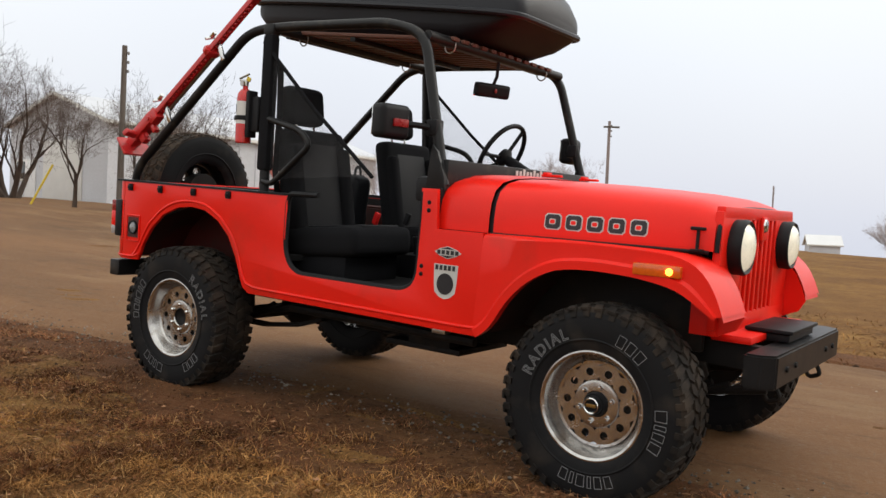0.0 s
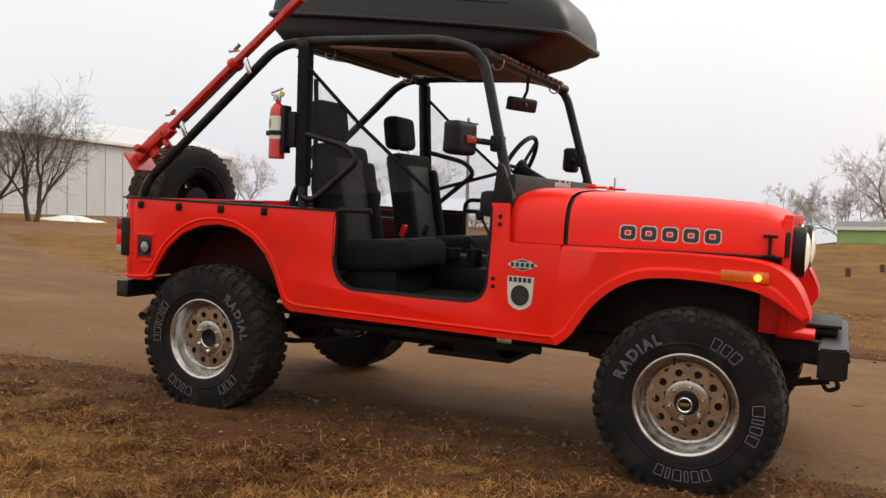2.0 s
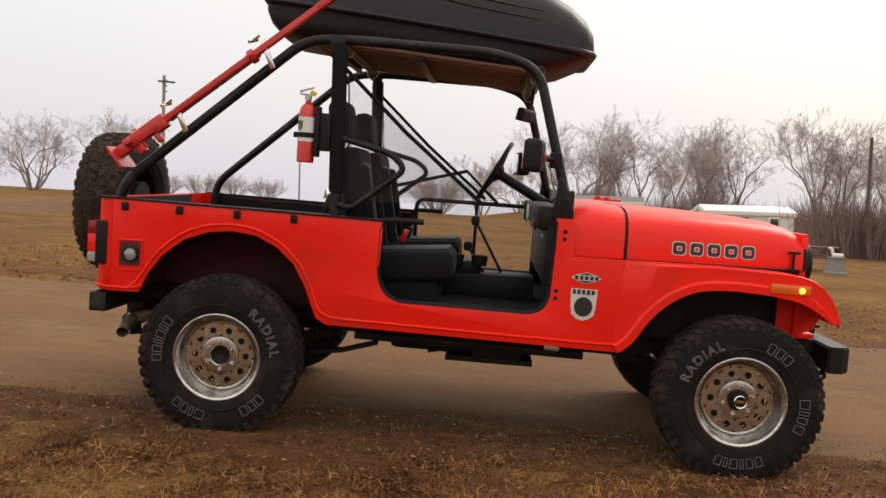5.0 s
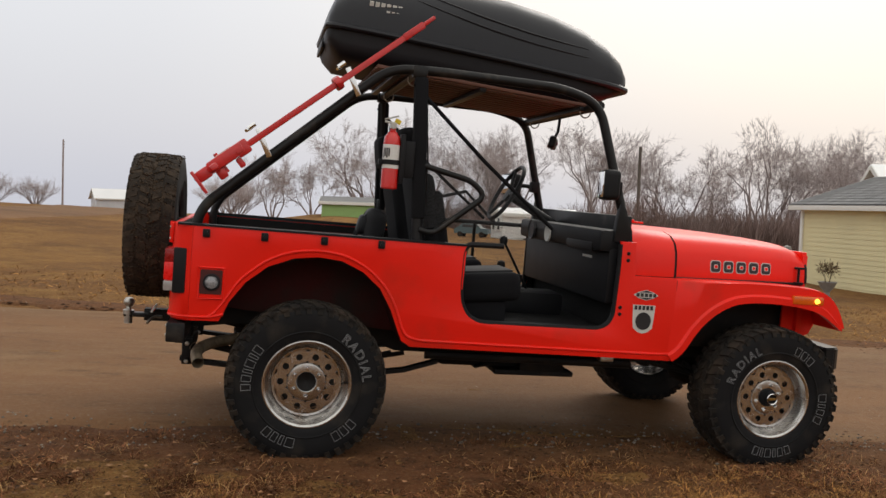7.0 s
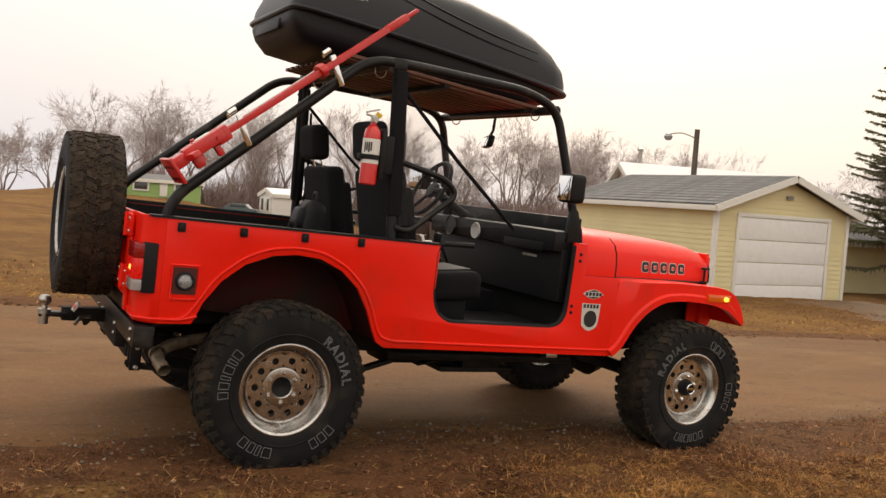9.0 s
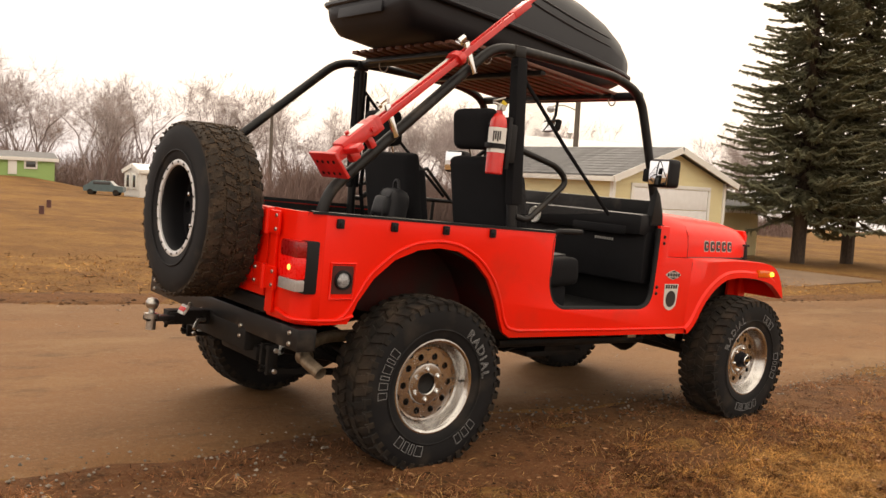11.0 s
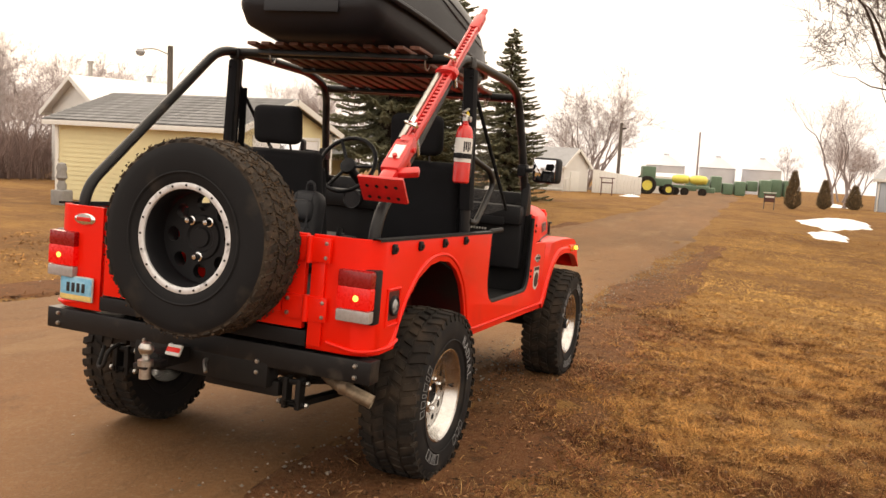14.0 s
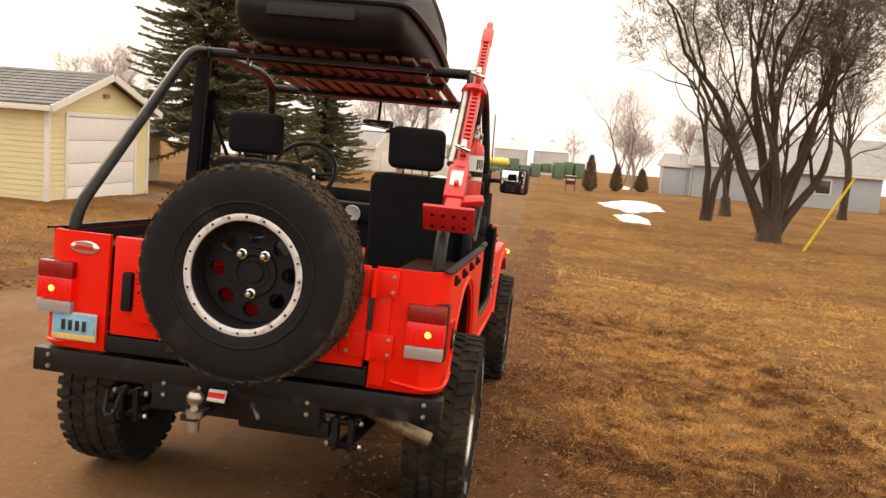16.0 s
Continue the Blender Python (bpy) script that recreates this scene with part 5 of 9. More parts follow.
# steering wheel
sw = Matrix.Translation((0.015, 0.367, 1.378)) @ pose(0, 0, 0, 0, -62, 0)
bm = bmesh.new()
tube(bm, [(0.19 * math.cos(a), 0.19 * math.sin(a), 0) for a in np.linspace(0, 2 * math.pi, 36, endpoint=False)], 0.0135, 10, closed=True)
bmesh.ops.transform(bm, matrix=sw, verts=bm.verts[:])
wheel_ob = part("steering_wheel", bm, PLASTIC, car, "black three-spoke steering wheel")
bm = bmesh.new()
lathe(bm, [(0.0, 0.0), (0.05, -0.005), (0.055, -0.03), (0.03, -0.05)], 20)
for a in (0.5, 2.64, 4.71):
    tube(bm, [(0.03 * math.cos(a), 0.03 * math.sin(a), -0.02), (0.185 * math.cos(a), 0.185 * math.sin(a), 0)], 0.011, 8)
bmesh.ops.transform(bm, matrix=sw, verts=bm.verts[:])
part("spokes", bm, PLASTIC, wheel_ob)
bm = bmesh.new()
tube(bm, [sw @ Vector((0, 0, -0.04)), sw @ Vector((0, 0, -0.42))], 0.03, 10)
part("steering_column", bm, PLASTIC, car)

# mirrors
for sg in (-1, 1):
    bm = bmesh.new()
    bx(bm, (0.190, sg * 0.868, 1.445), (0.085, 0.165, 0.150), 0.028, pose(0, 0, 0, 0, 0, sg * 10), seg=3)
    mr = part("side_mirror", bm, PLASTIC, car, "black side mirror with a red reflector")
    bm = bmesh.new()
    bx(bm, (0.2388, sg * 0.856, 1.440), (0.010, 0.085, 0.034), 0.003, pose(0, 0, 0, 0, 0, sg * 10))
    part("mirror_reflector", bm, LENS_RED, mr, "red reflector")
    bm = bmesh.new()
    bx(bm, (0.1472, sg * 0.8605, 1.445), (0.004, 0.140, 0.125), 0.0015, pose(0, 0, 0, 0, 0, sg * 10))
    part("mirror_glass", bm, MIRROR, mr)
    bm = bmesh.new()
    tube(bm, [(0.300, sg * 0.690, 1.435), (0.245, sg * 0.76, 1.44), (0.21, sg * 0.80, 1.44)], 0.014, 8)
    bx(bm, (0.300, sg * 0.688, 1.435), (0.060, 0.060, 0.075), 0.012)
    part("mirror_arm", bm, PLASTIC, mr)
bm = bmesh.new()
bx(bm, (0.165, -0.02, 1.690), (0.040, 0.215, 0.072), 0.018, pose(0, 0, 0, 0, 10, -22), seg=3)
rv = part("rear_view_mirror", bm, PLASTIC, car, "black rear-view mirror with a red lamp")
bm = bmesh.new()
bx(bm, (0.1446, -0.012, 1.686), (0.003, 0.195, 0.056), 0.001, pose(0, 0, 0, 0, 10, -22))
part("mirror_glass", bm, MIRROR, rv)
bm = bmesh.new()
tube(bm, [(0.195, -0.02, 1.845), (0.190, -0.02, 1.76), (0.172, -0.02, 1.72)], 0.009, 8)
part("mirror_stem", bm, PLASTIC, rv)
bm = bmesh.new()
lathe(bm, [(0.0, 0.006), (0.010, 0.004), (0.012, 0.0)], 12, Matrix.Translation((0.188, -0.02, 1.688)) @ pose(0, 0, 0, 0, 90, 0))
part("mirror_lamp", bm, LENS_RED, rv)


# seats
def seat(sy):
    bm = bmesh.new()
    bx(bm, (-0.40, sy, 0.865), (0.50, 0.48, 0.15), 0.05, pose(0, 0, 0, 0, -5, 0), seg=3)
    bx(bm, (-0.42, sy, 0.74), (0.40, 0.42, 0.13), 0.02)
    st = part("seat", bm, FABRIC, car, "black fabric bucket seat with grey panel and separate headrest")
    bm = bmesh.new()
    bx(bm, (-0.655, sy, 1.155), (0.105, 0.455, 0.56), 0.045, pose(0, 0, 0, 0, -11, 0), seg=3)
    part("backrest", bm, FABRIC, st)
    for sd in (-1, 1):
        bm = bmesh.new()
        bx(bm, (-0.605, sy + sd * 0.185, 1.12), (0.09, 0.075, 0.46), 0.032, pose(0, 0, 0, 0, -11, 0), seg=3)
        part("side_bolster", bm, FABRIC, st)
    bm = bmesh.new()
    bx(bm, (-0.603, sy, 1.135), (0.018, 0.27, 0.46), 0.008, pose(0, 0, 0, 0, -11, 0))
    part("back_panel", bm, VINYL, st, "grey seat panel")
    bm = bmesh.new()
    bx(bm, (-0.38, sy, 0.943), (0.40, 0.29, 0.014), 0.006, pose(0, 0, 0, 0, -5, 0))
    part("cushion_panel", bm, VINYL, st)
    bm = bmesh.new()
    bx(bm, (-0.775, sy, 1.560), (0.105, 0.275, 0.205), 0.051, pose(0, 0, 0, 0, -8, 0), seg=4)
    part("headrest", bm, FABRIC, st)
    for sd in (-1, 1):
        bm = bmesh.new()
        tube(bm, [(-0.725, sy + sd * 0.065, 1.40), (-0.762, sy + sd * 0.065, 1.50)], 0.006, 8)
        part("headrest_post", bm, CHROME, st)


seat(-0.43)
seat(0.385)
# belts
for sg in (-1, 1):
    bm = bmesh.new()
    loft(bm, [[(x, sg * y - 0.022, z), (x, sg * y + 0.022, z)] for x, y, z in ((-0.72, 0.655, 1.75), (-0.70, 0.665, 1.50), (-0.70, 0.675, 1.20), (-0.66, 0.66, 0.95))])
    bmesh.ops.solidify(bm, geom=bm.faces[:], thickness=0.002)
    part("seat_belt", bm, FABRIC, car, "black seat belt webbing")
    bm = bmesh.new()
    bx(bm, (-0.45, sg * 0.14, 0.985), (0.03, 0.025, 0.07), 0.006, pose(0, 0, 0, 0, 20, 0))
    part("belt_buckle", bm, EXT_RED if sg < 0 else PLASTIC, car)
# centre console and levers
bm = bmesh.new()
bx(bm, (-0.02, 0, 0.74), (0.60, 0.24, 0.14), 0.03)
bx(bm, (-0.12, 0, 0.83), (0.20, 0.20, 0.08), 0.02)
part("centre_console", bm, PLASTIC, car, "black centre console")
for k, (lx, ly, tx, tz) in enumerate(((0.10, 0.04, -0.07, 1.09), (0.0, -0.05, -0.10, 0.95))):
    bm = bmesh.new()
    tube(bm, [(lx, ly, 0.80), (tx, ly, tz)], 0.008, 8)
    lathe(bm, [(0.0, -0.03), (0.020, -0.025), (0.026, 0.0), (0.020, 0.022), (0.0, 0.03)], 14, Matrix.Translation((tx, ly, tz)))
    part("gear_lever", bm, PLASTIC, car, "black gear lever with knob")
bm = bmesh.new()
for cx_, cy_ in ((-0.03, -0.05), (-0.16, -0.05)):
    lathe(bm, [(0.040, 0.0), (0.046, 0.05), (0.046, 0.056), (0.038, 0.056), (0.034, 0.0)], 20, Matrix.Translation((cx_, cy_ - 0.06, 0.85)))
part("cup_holder", bm, PLASTIC, car)
# left door: tube frame with net
bm = bmesh.new()
tube(bm, rounded([(-0.47, 0.755, 0.74), (-0.47, 0.750, 1.17), (0.30, 0.735, 1.17), (0.30, 0.745, 0.74)], 0.06, 5), 0.014, 10)
tube(bm, [(-0.08, 0.745, 1.17), (-0.08, 0.750, 0.74)], 0.011, 8)
tube(bm, [(-0.47, 0.755, 0.745), (0.30, 0.750, 0.745)], 0.014, 8)
tube(bm, [(-0.70, 0.73, 1.22), (-0.16, 0.74, 1.37), (0.05, 0.735, 1.18)], 0.012, 8)
tdoor = part("tube_door", bm, BLACK, car, "black tube door with mesh")
bm = bmesh.new()
loft(bm, [[(x, 0.748, z) for x in np.linspace(-0.46, 0.29, 8)] for z in (0.75, 0.95, 1.16)])
part("door_net", bm, NET, tdoor, "grey see-through mesh net")

# decals on the right and left sides
for sg in (-1, 1):
    y = sg * (HW + 0.0015)
    bm = bmesh.new()
    prism(bm, [(0.412, 0.896), (0.440, 0.912), (0.482, 0.923), (0.524, 0.912), (0.552, 0.896), (0.524, 0.880), (0.482, 0.868), (0.440, 0.880)], y - 0.001, y + 0.001)
    bd = part("side_badge", bm, DECAL_PALE, car, "small diamond badge above a shield decal")
    bm = bmesh.new()
    prism(bm, [(0.444, 0.910), (0.482, 0.920), (0.520, 0.910)], sg * (HW + 0.004) - 0.001, sg * (HW + 0.004) + 0.001)
    prism(bm, [(0.444, 0.882), (0.520, 0.882), (0.482, 0.872)], sg * (HW + 0.004) - 0.001, sg * (HW + 0.004) + 0.001)
    for k in range(5):
        prism(bm, [(0.428 + 0.0235 * k, 0.887), (0.444 + 0.0235 * k, 0.887), (0.444 + 0.0235 * k, 0.905), (0.428 + 0.0235 * k, 0.905)], sg * (HW + 0.004) - 0.001, sg * (HW + 0.004) + 0.001)
    part("badge_blocks", bm, DECAL_DARK, bd)
    bm = bmesh.new()
    prism(bm, [(0.415, 0.844), (0.540, 0.844), (0.536, 0.762), (0.530, 0.722), (0.505, 0.702), (0.478, 0.694), (0.450, 0.702), (0.425, 0.722), (0.419, 0.762)], y - 0.001, y + 0.001)
    sh = part("shield_decal", bm, DECAL_PALE, car, "pale shield decal with a dark disc")
    bm = bmesh.new()
    prism(bm, [(0.478 + 0.043 * math.cos(a), 0.760 + 0.046 * math.sin(a)) for a in np.linspace(0, 2 * math.pi, 24, endpoint=False)], sg * (HW + 0.004) - 0.001, sg * (HW + 0.004) + 0.001)
    for k in range(5):
        prism(bm, [(0.424 + 0.022 * k, 0.819), (0.438 + 0.022 * k, 0.819), (0.438 + 0.022 * k, 0.840), (0.424 + 0.022 * k, 0.840)], sg * (HW + 0.004) - 0.001, sg * (HW + 0.004) + 0.001)
    part("shield_marks", bm, DECAL_DARK, sh)

# five outlined blocks on each side of the hood
for sg in (-1, 1):
    for k in range(5):
        x0 = 0.884 + 0.086 * k
        for name_, grow_, lift_, mm in (("hood_emblem_outline", 0.0, 0.0015, DECAL_PALE), ("hood_emblem_block", 0.0042, 0.0035, DECAL_DARK), ("hood_emblem_line", 0.0215, 0.0050, DECAL_PALE), ("hood_emblem_centre", 0.0250, 0.0065, RED)):
            bm = bmesh.new()
            pts = []
            a0, a1, z0, z1, c = x0 + grow_, x0 + 0.070 - grow_, 1.030 + grow_, 1.096 - grow_, 0.010 if grow_ < 0.02 else 0.004
            for x, z in ((a0 + c, z0), (a1 - c, z0), (a1, z0 + c), (a1, z1 - c), (a1 - c, z1), (a0 + c, z1), (a0, z1 - c), (a0, z0 + c)):
                top = float(np.interp(x, [0.668, 0.8, 1.0, 1.2, 1.36], [1.246, 1.245, 1.24, 1.232, 1.222]))
                u = (z - 0.994) / (top - 0.994)
                w = hood_w(x) * float(np.interp(u, [0, 0.25, 0.5, 0.7], [1.0, 0.998, 0.985, 0.95]))
                pts.append((x, sg * (w + lift_), z))
            outer = [bm.verts.new(p) for p in pts]
            bm.faces.new(outer)
            part(name_, bm, mm, hood)

# ---------------------------------------------------------------- roof rack and cargo box
def on_car(x, y, z):
    return VEH @ Matrix.Translation((x, y, z))


SLOPE = pose(0, 0, 0, 0, 4.4, 0)
rack = thing("roof_rack", on_car(-0.30, 0, 1.880) @ SLOPE, "roof rack of reddish wooden slats on black bars", "roof rack")
for k, y in enumerate(np.linspace(-0.46, 0.46, 12)):
    bm = bmesh.new()
    bx(bm, (-0.07, y, 0.030), (1.20, 0.052, 0.018), 0.004)
    part("slat", bm, WOOD, rack)
for x in (-0.56, -0.10, 0.46):
    bm = bmesh.new()
    bx(bm, (x, 0, 0.008), (0.035, 0.96, 0.024), 0.004)
    part("rack_bar", bm, BLACK, rack)
for x in (-0.47, 0.49):
    for sg in (-1, 1):
        bm = bmesh.new()
        tube(bm, [(x + 0.03 * math.cos(a), sg * 0.45, 0.0 + 0.034 * math.sin(a)) for a in np.linspace(0, 2 * math.pi, 14, endpoint=False)], 0.004, 6, closed=True)
        part("rack_clamp", bm, STEEL, rack, "steel clamp")

box = thing("roof_cargo_box", on_car(-0.375, 0, 1.972) @ SLOPE, "long black plastic roof cargo box, rounded and tapering", "cargo box")


def box_row(x, w, low, high, n=18, power=3.2, lowpow=4.5):
    """Half-section points from the lip of one side over the top (or under the base) to the other."""
    return [(x, -w * math.copysign(abs(math.cos(a)) ** (2 / power), math.cos(a)), low + (high - low) * math.sin(a) ** (2 / power)) for a in np.linspace(0, math.pi, n)]


LID = [(-0.862, 0.30, 0.130, 0.15), (-0.855, 0.36, 0.130, 0.21), (-0.83, 0.385, 0.130, 0.275), (-0.77, 0.400, 0.130, 0.335), (-0.62, 0.415, 0.127, 0.385), (-0.40, 0.428, 0.123, 0.400), (-0.15, 0.432, 0.118, 0.412), (0.10, 0.428, 0.113, 0.420), (0.35, 0.415, 0.108, 0.402), (0.55, 0.395, 0.104, 0.366), (0.70, 0.370, 0.101, 0.312), (0.79, 0.340, 0.099, 0.256), (0.835, 0.30, 0.099, 0.200), (0.850, 0.26, 0.099, 0.140)]
LID = [(x, w, lo, lo + (hi - lo) * (1.20 - 0.06 * x)) for x, w, lo, hi in LID]
bm = bmesh.new()
rows_ = [box_row(x, w, lo, hi, 22) for x, w, lo, hi in LID]
g_ = loft(bm, rows_)
bm.faces.new(g_[0])
bm.faces.new(g_[-1][::-1])
lid = part("lid", bm, BOX_TOP, box, "domed black lid with raised wave lines", sharp=60)
bm = bmesh.new()
lip = [(x, -w - 0.012, lo - 0.008) for x, w, lo, hi in LID] + [(x, w + 0.012, lo - 0.008) for x, w, lo, hi in LID[::-1]]
tube(bm, lip, 0.016, 8, closed=True)
part("lip", bm, BOX_TOP, box, "rounded black lip between lid and base")
bm = bmesh.new()
rows_ = []
for x, w, lo, hi in LID:
    taper = min(1.0, (x + 0.90) / 0.10, (0.90 - x) / 0.28)
    rows_.append(box_row(x, w - 0.008, lo, lo - 0.175 * max(taper, 0.12) + (0.02 if x > 0.3 else 0), 22, 5.0))
g_ = loft(bm, rows_)
bm.faces.new(g_[0])
bm.faces.new(g_[-1])
part("base", bm, BOX_LOW, box, "black box base", sharp=60)
bm = bmesh.new()
bx(bm, (-0.862, 0.02, 0.060), (0.016, 0.40, 0.055), 0.008)
part("rear_panel", bm, BOX_LOW, box, "raised rear latch panel")
bm = bmesh.new()
bx(bm, (-0.866, 0.03, 0.118), (0.010, 0.05, 0.010), 0.003)
part("lock_tag", bm, YELLOW, box)
for sg in (-1, 1):
    for k, (z0, z1, r0) in enumerate(((0.285, 0.215, 0), (0.340, 0.262, 1))):
        bm = bmesh.new()
        pts = []
        for u in np.linspace(0, 1, 24):
            x = -0.42 + 0.98 * u
            w = float(np.interp(x, [l[0] for l in LID], [l[1] for l in LID]))
            lo = float(np.interp(x, [l[0] for l in LID], [l[2] for l in LID]))
            hi = float(np.interp(x, [l[0] for l in LID], [l[3] for l in LID]))
            z = z0 + (z1 - z0) * u + 0.045 * (1 - u) ** 2 - 0.02 * math.sin(math.pi * u)
            s_ = min(max((z - lo) / (hi - lo), 0.02), 0.985)
            c_ = (1 - s_ ** 3.2) ** (1 / 3.2)
            pts.append((x, sg * w * c_, z))
        tube(bm, pts, [0.001 + 0.0055 * math.sin(math.pi * u) ** 0.5 for u in np.linspace(0.02, 0.98, 24)], 6)
        part("wave_line", bm, BOX_TOP, lid, "raised wave line")
    bm = bmesh.new()
    for k in range(6):
        x = -0.655 + 0.030 * k
        bx(bm, (x, sg * 0.404, 0.265), (0.022, 0.012, 0.026), 0.002, pose(0, 0, 0, sg * -14, 0, 0))
    for k in range(3):
        bx(bm, (-0.565 + 0.026 * k, sg * 0.4115, 0.236), (0.018, 0.008, 0.011), 0.001, pose(0, 0, 0, sg * -12, 0, 0))
    part("box_emblem", bm, DECAL_PALE, lid, "pale block lettering")
for x in (-0.45, 0.45):
    bm = bmesh.new()
    bx(bm, (x, 0, -0.040), (0.06, 0.70, 0.03), 0.006)
    part("mounting_foot", bm, BOX_LOW, box)

# ---------------------------------------------------------------- farm jack on the cage bar
JD = math.degrees(math.atan2(2.149 - 1.315, -0.780 + 1.795))
jack = thing("farm_jack", on_car(-1.795, -0.752, 1.315) @ pose(0, 0, 0, 0, -JD, 1.9), "red high-lift farm jack clamped to the cage bar", "jack")
JL = 1.31
bm = bmesh.new()
for dy in (-0.017, 0.017):
    bx(bm, (JL / 2, dy, 0), (JL, 0.011, 0.028), 0.002)
for k in range(46):
    bx(bm, (0.01 + JL * k / 46, 0, 0), (0.014, 0.026, 0.016), 0.0)
part("jack_bar", bm, JACK_RED, jack, "red perforated steel bar")
bm = bmesh.new()
bx(bm, (JL - 0.06, 0, 0.0), (0.12, 0.050, 0.034), 0.006)
bx(bm, (JL + 0.03, 0, 0.0), (0.08, 0.030, 0.020), 0.008)
part("top_clamp", bm, JACK_RED, jack)
bm = bmesh.new()
bx(bm, (-0.005, 0.010, -0.020), (0.014, 0.190, 0.120), 0.003)
bx(bm, (0.035, 0.0, 0.0), (0.07, 0.062, 0.055), 0.012)
foot_plate = part("foot_plate", bm, JACK_RED, jack, "red jack base plate with bolt holes")
for dy in (-0.06, -0.02, 0.02, 0.06):
    for dz in (-0.055, 0.0):
        bm = bmesh.new()
        lathe(bm, [(0.0, 0.0), (0.007, 0.0), (0.008, 0.001)], 10, Matrix.Translation((-0.0135, 0.01 + dy, dz)) @ pose(0, 0, 0, 0, -90, 0))
        part("plate_hole", bm, FRAME, foot_plate)
bm = bmesh.new()
bx(bm, (0.16, 0.004, 0.006), (0.19, 0.078, 0.058), 0.012)
bx(bm, (0.25, 0.0, 0.0), (0.07, 0.060, 0.070), 0.012)
bx(bm, (0.085, -0.065, 0.0), (0.040, 0.090, 0.030), 0.010, pose(0, 0, 0, 0, 0, 12))
bx(bm, (0.105, 0.0, -0.045), (0.045, 0.045, 0.05), 0.010)
bx(bm, (0.205, 0.0, -0.050), (0.03, 0.035, 0.05), 0.008)
tube(bm, [(0.13, 0.0, -0.055), (0.13, 0.0, 0.050)], 0.010, 8)
tube(bm, [(0.225, -0.045, 0.0), (0.225, 0.045, 0.0)], 0.011, 8)
part("jack_runner", bm, JACK_RED, jack, "red cast lifting runner")
bm = bmesh.new()
bx(bm, (0.165, 0.004, 0.0365), (0.085, 0.046, 0.004), 0.001)
part("jack_label", bm, LABEL, jack, "white label")
bm = bmesh.new()
tube(bm, [(0.29, 0.044, 0.0), (0.83, 0.044, 0.0)], 0.0150, 12)
part("jack_handle", bm, STEEL, jack, "silver handle tube")
for x in (0.345, 0.865):
    bm = bmesh.new()
    bx(bm, (x, 0.0, -0.035), (0.026, 0.014, 0.145), 0.004, pose(0, 0, 0, 0, 14, 0))
    tube(bm, [(x - 0.02, 0, 0.06), (x + 0.02, 0, 0.06)], 0.012, 8)
    tube(bm, [(x - 0.035, -0.03, 0.055), (x - 0.005, 0.03, 0.055)], 0.008, 8)
    part("jack_clamp", bm, CHROME, jack, "bright metal clamp with wing nut")
bm = bmesh.new()
lathe(bm, [(0.030, -0.018), (0.052, -0.016), (0.056, 0.0), (0.052, 0.016), (0.030, 0.018)], 22, Matrix.Translation((0.80, 0.01, 0.0)) @ pose(0, 0, 0, 0, 90, 0) @ Matrix.Diagonal((0.62, 1, 1, 1)))
bx(bm, (0.80, 0, 0), (0.03, 0.07, 0.05), 0.008)
part("jack_collar", bm, JACK_RED, jack, "red sliding collar")

# ---------------------------------------------------------------- fire extinguisher on the pillar
ext = thing("fire_extinguisher", on_car(-0.895, -0.728, 1.338), "red fire extinguisher with white label in a black bracket", "fire extinguisher")
bm = bmesh.new()
lathe(bm, [(0.0, 0.0), (0.036, 0.0), (0.041, 0.006), (0.041, 0.230), (0.037, 0.255), (0.024, 0.274), (0.014, 0.282), (0.014, 0.298), (0.0, 0.298)], 32)
part("bottle", bm, EXT_RED, ext)
bm = bmesh.new()
lathe(bm, [(0.0418, 0.135), (0.0418, 0.215)], 32)
lathe(bm, [(0.0418, 0.100), (0.0418, 0.122)], 32)
part("label_band", bm, LABEL, ext, "white printed label")
bm = bmesh.new()
for k in range(4):
    a0 = math.radians(200 + 14 * k)
    loft(bm, [[(0.0424 * math.cos(a), 0.0424 * math.sin(a), z) for a in np.linspace(a0, a0 + 0.18, 4)] for z in (0.150 + 0.008 * (k % 2), 0.198)])
part("label_print", bm, DECAL_DARK, ext)
bm = bmesh.new()
lathe(bm, [(0.0430, 0.118), (0.0455, 0.120), (0.0455, 0.140), (0.0430, 0.142)], 32)
bx(bm, (0.052, 0.0, 0.15), (0.024, 0.06, 0.24), 0.006)
bx(bm, (0.085, 0.012, 0.15), (0.06, 0.05, 0.18), 0.008)
bx(bm, (-0.050, 0.0, 0.130), (0.022, 0.030, 0.026), 0.005)
part("bracket", bm, PLASTIC, ext, "black strap bracket")
bm = bmesh.new()
lathe(bm, [(0.016, 0.296), (0.016, 0.318), (0.010, 0.326), (0.0, 0.328)], 16)
bx(bm, (-0.012, 0, 0.322), (0.060, 0.014, 0.010), 0.003, pose(0, 0, 0, 0, 8, 0))
bx(bm, (-0.010, 0, 0.346), (0.072, 0.014, 0.008), 0.003, pose(0, 0, 0, 0, -18, 0))
lathe(bm, [(0.0, 0.010), (0.014, 0.010), (0.014, 0.0), (0.0, 0.0)], 14, Matrix.Translation((0.0, -0.016, 0.306)) @ pose(0, 0, 0, 90))
part("valve", bm, STEEL, ext, "metal valve with lever and gauge")
bm = bmesh.new()
bx(bm, (0.022, 0, 0.330), (0.030, 0.006, 0.022), 0.002, pose(0, 0, 0, 0, 25, 0))
part("safety_tag", bm, YELLOW, ext, "yellow safety tag")

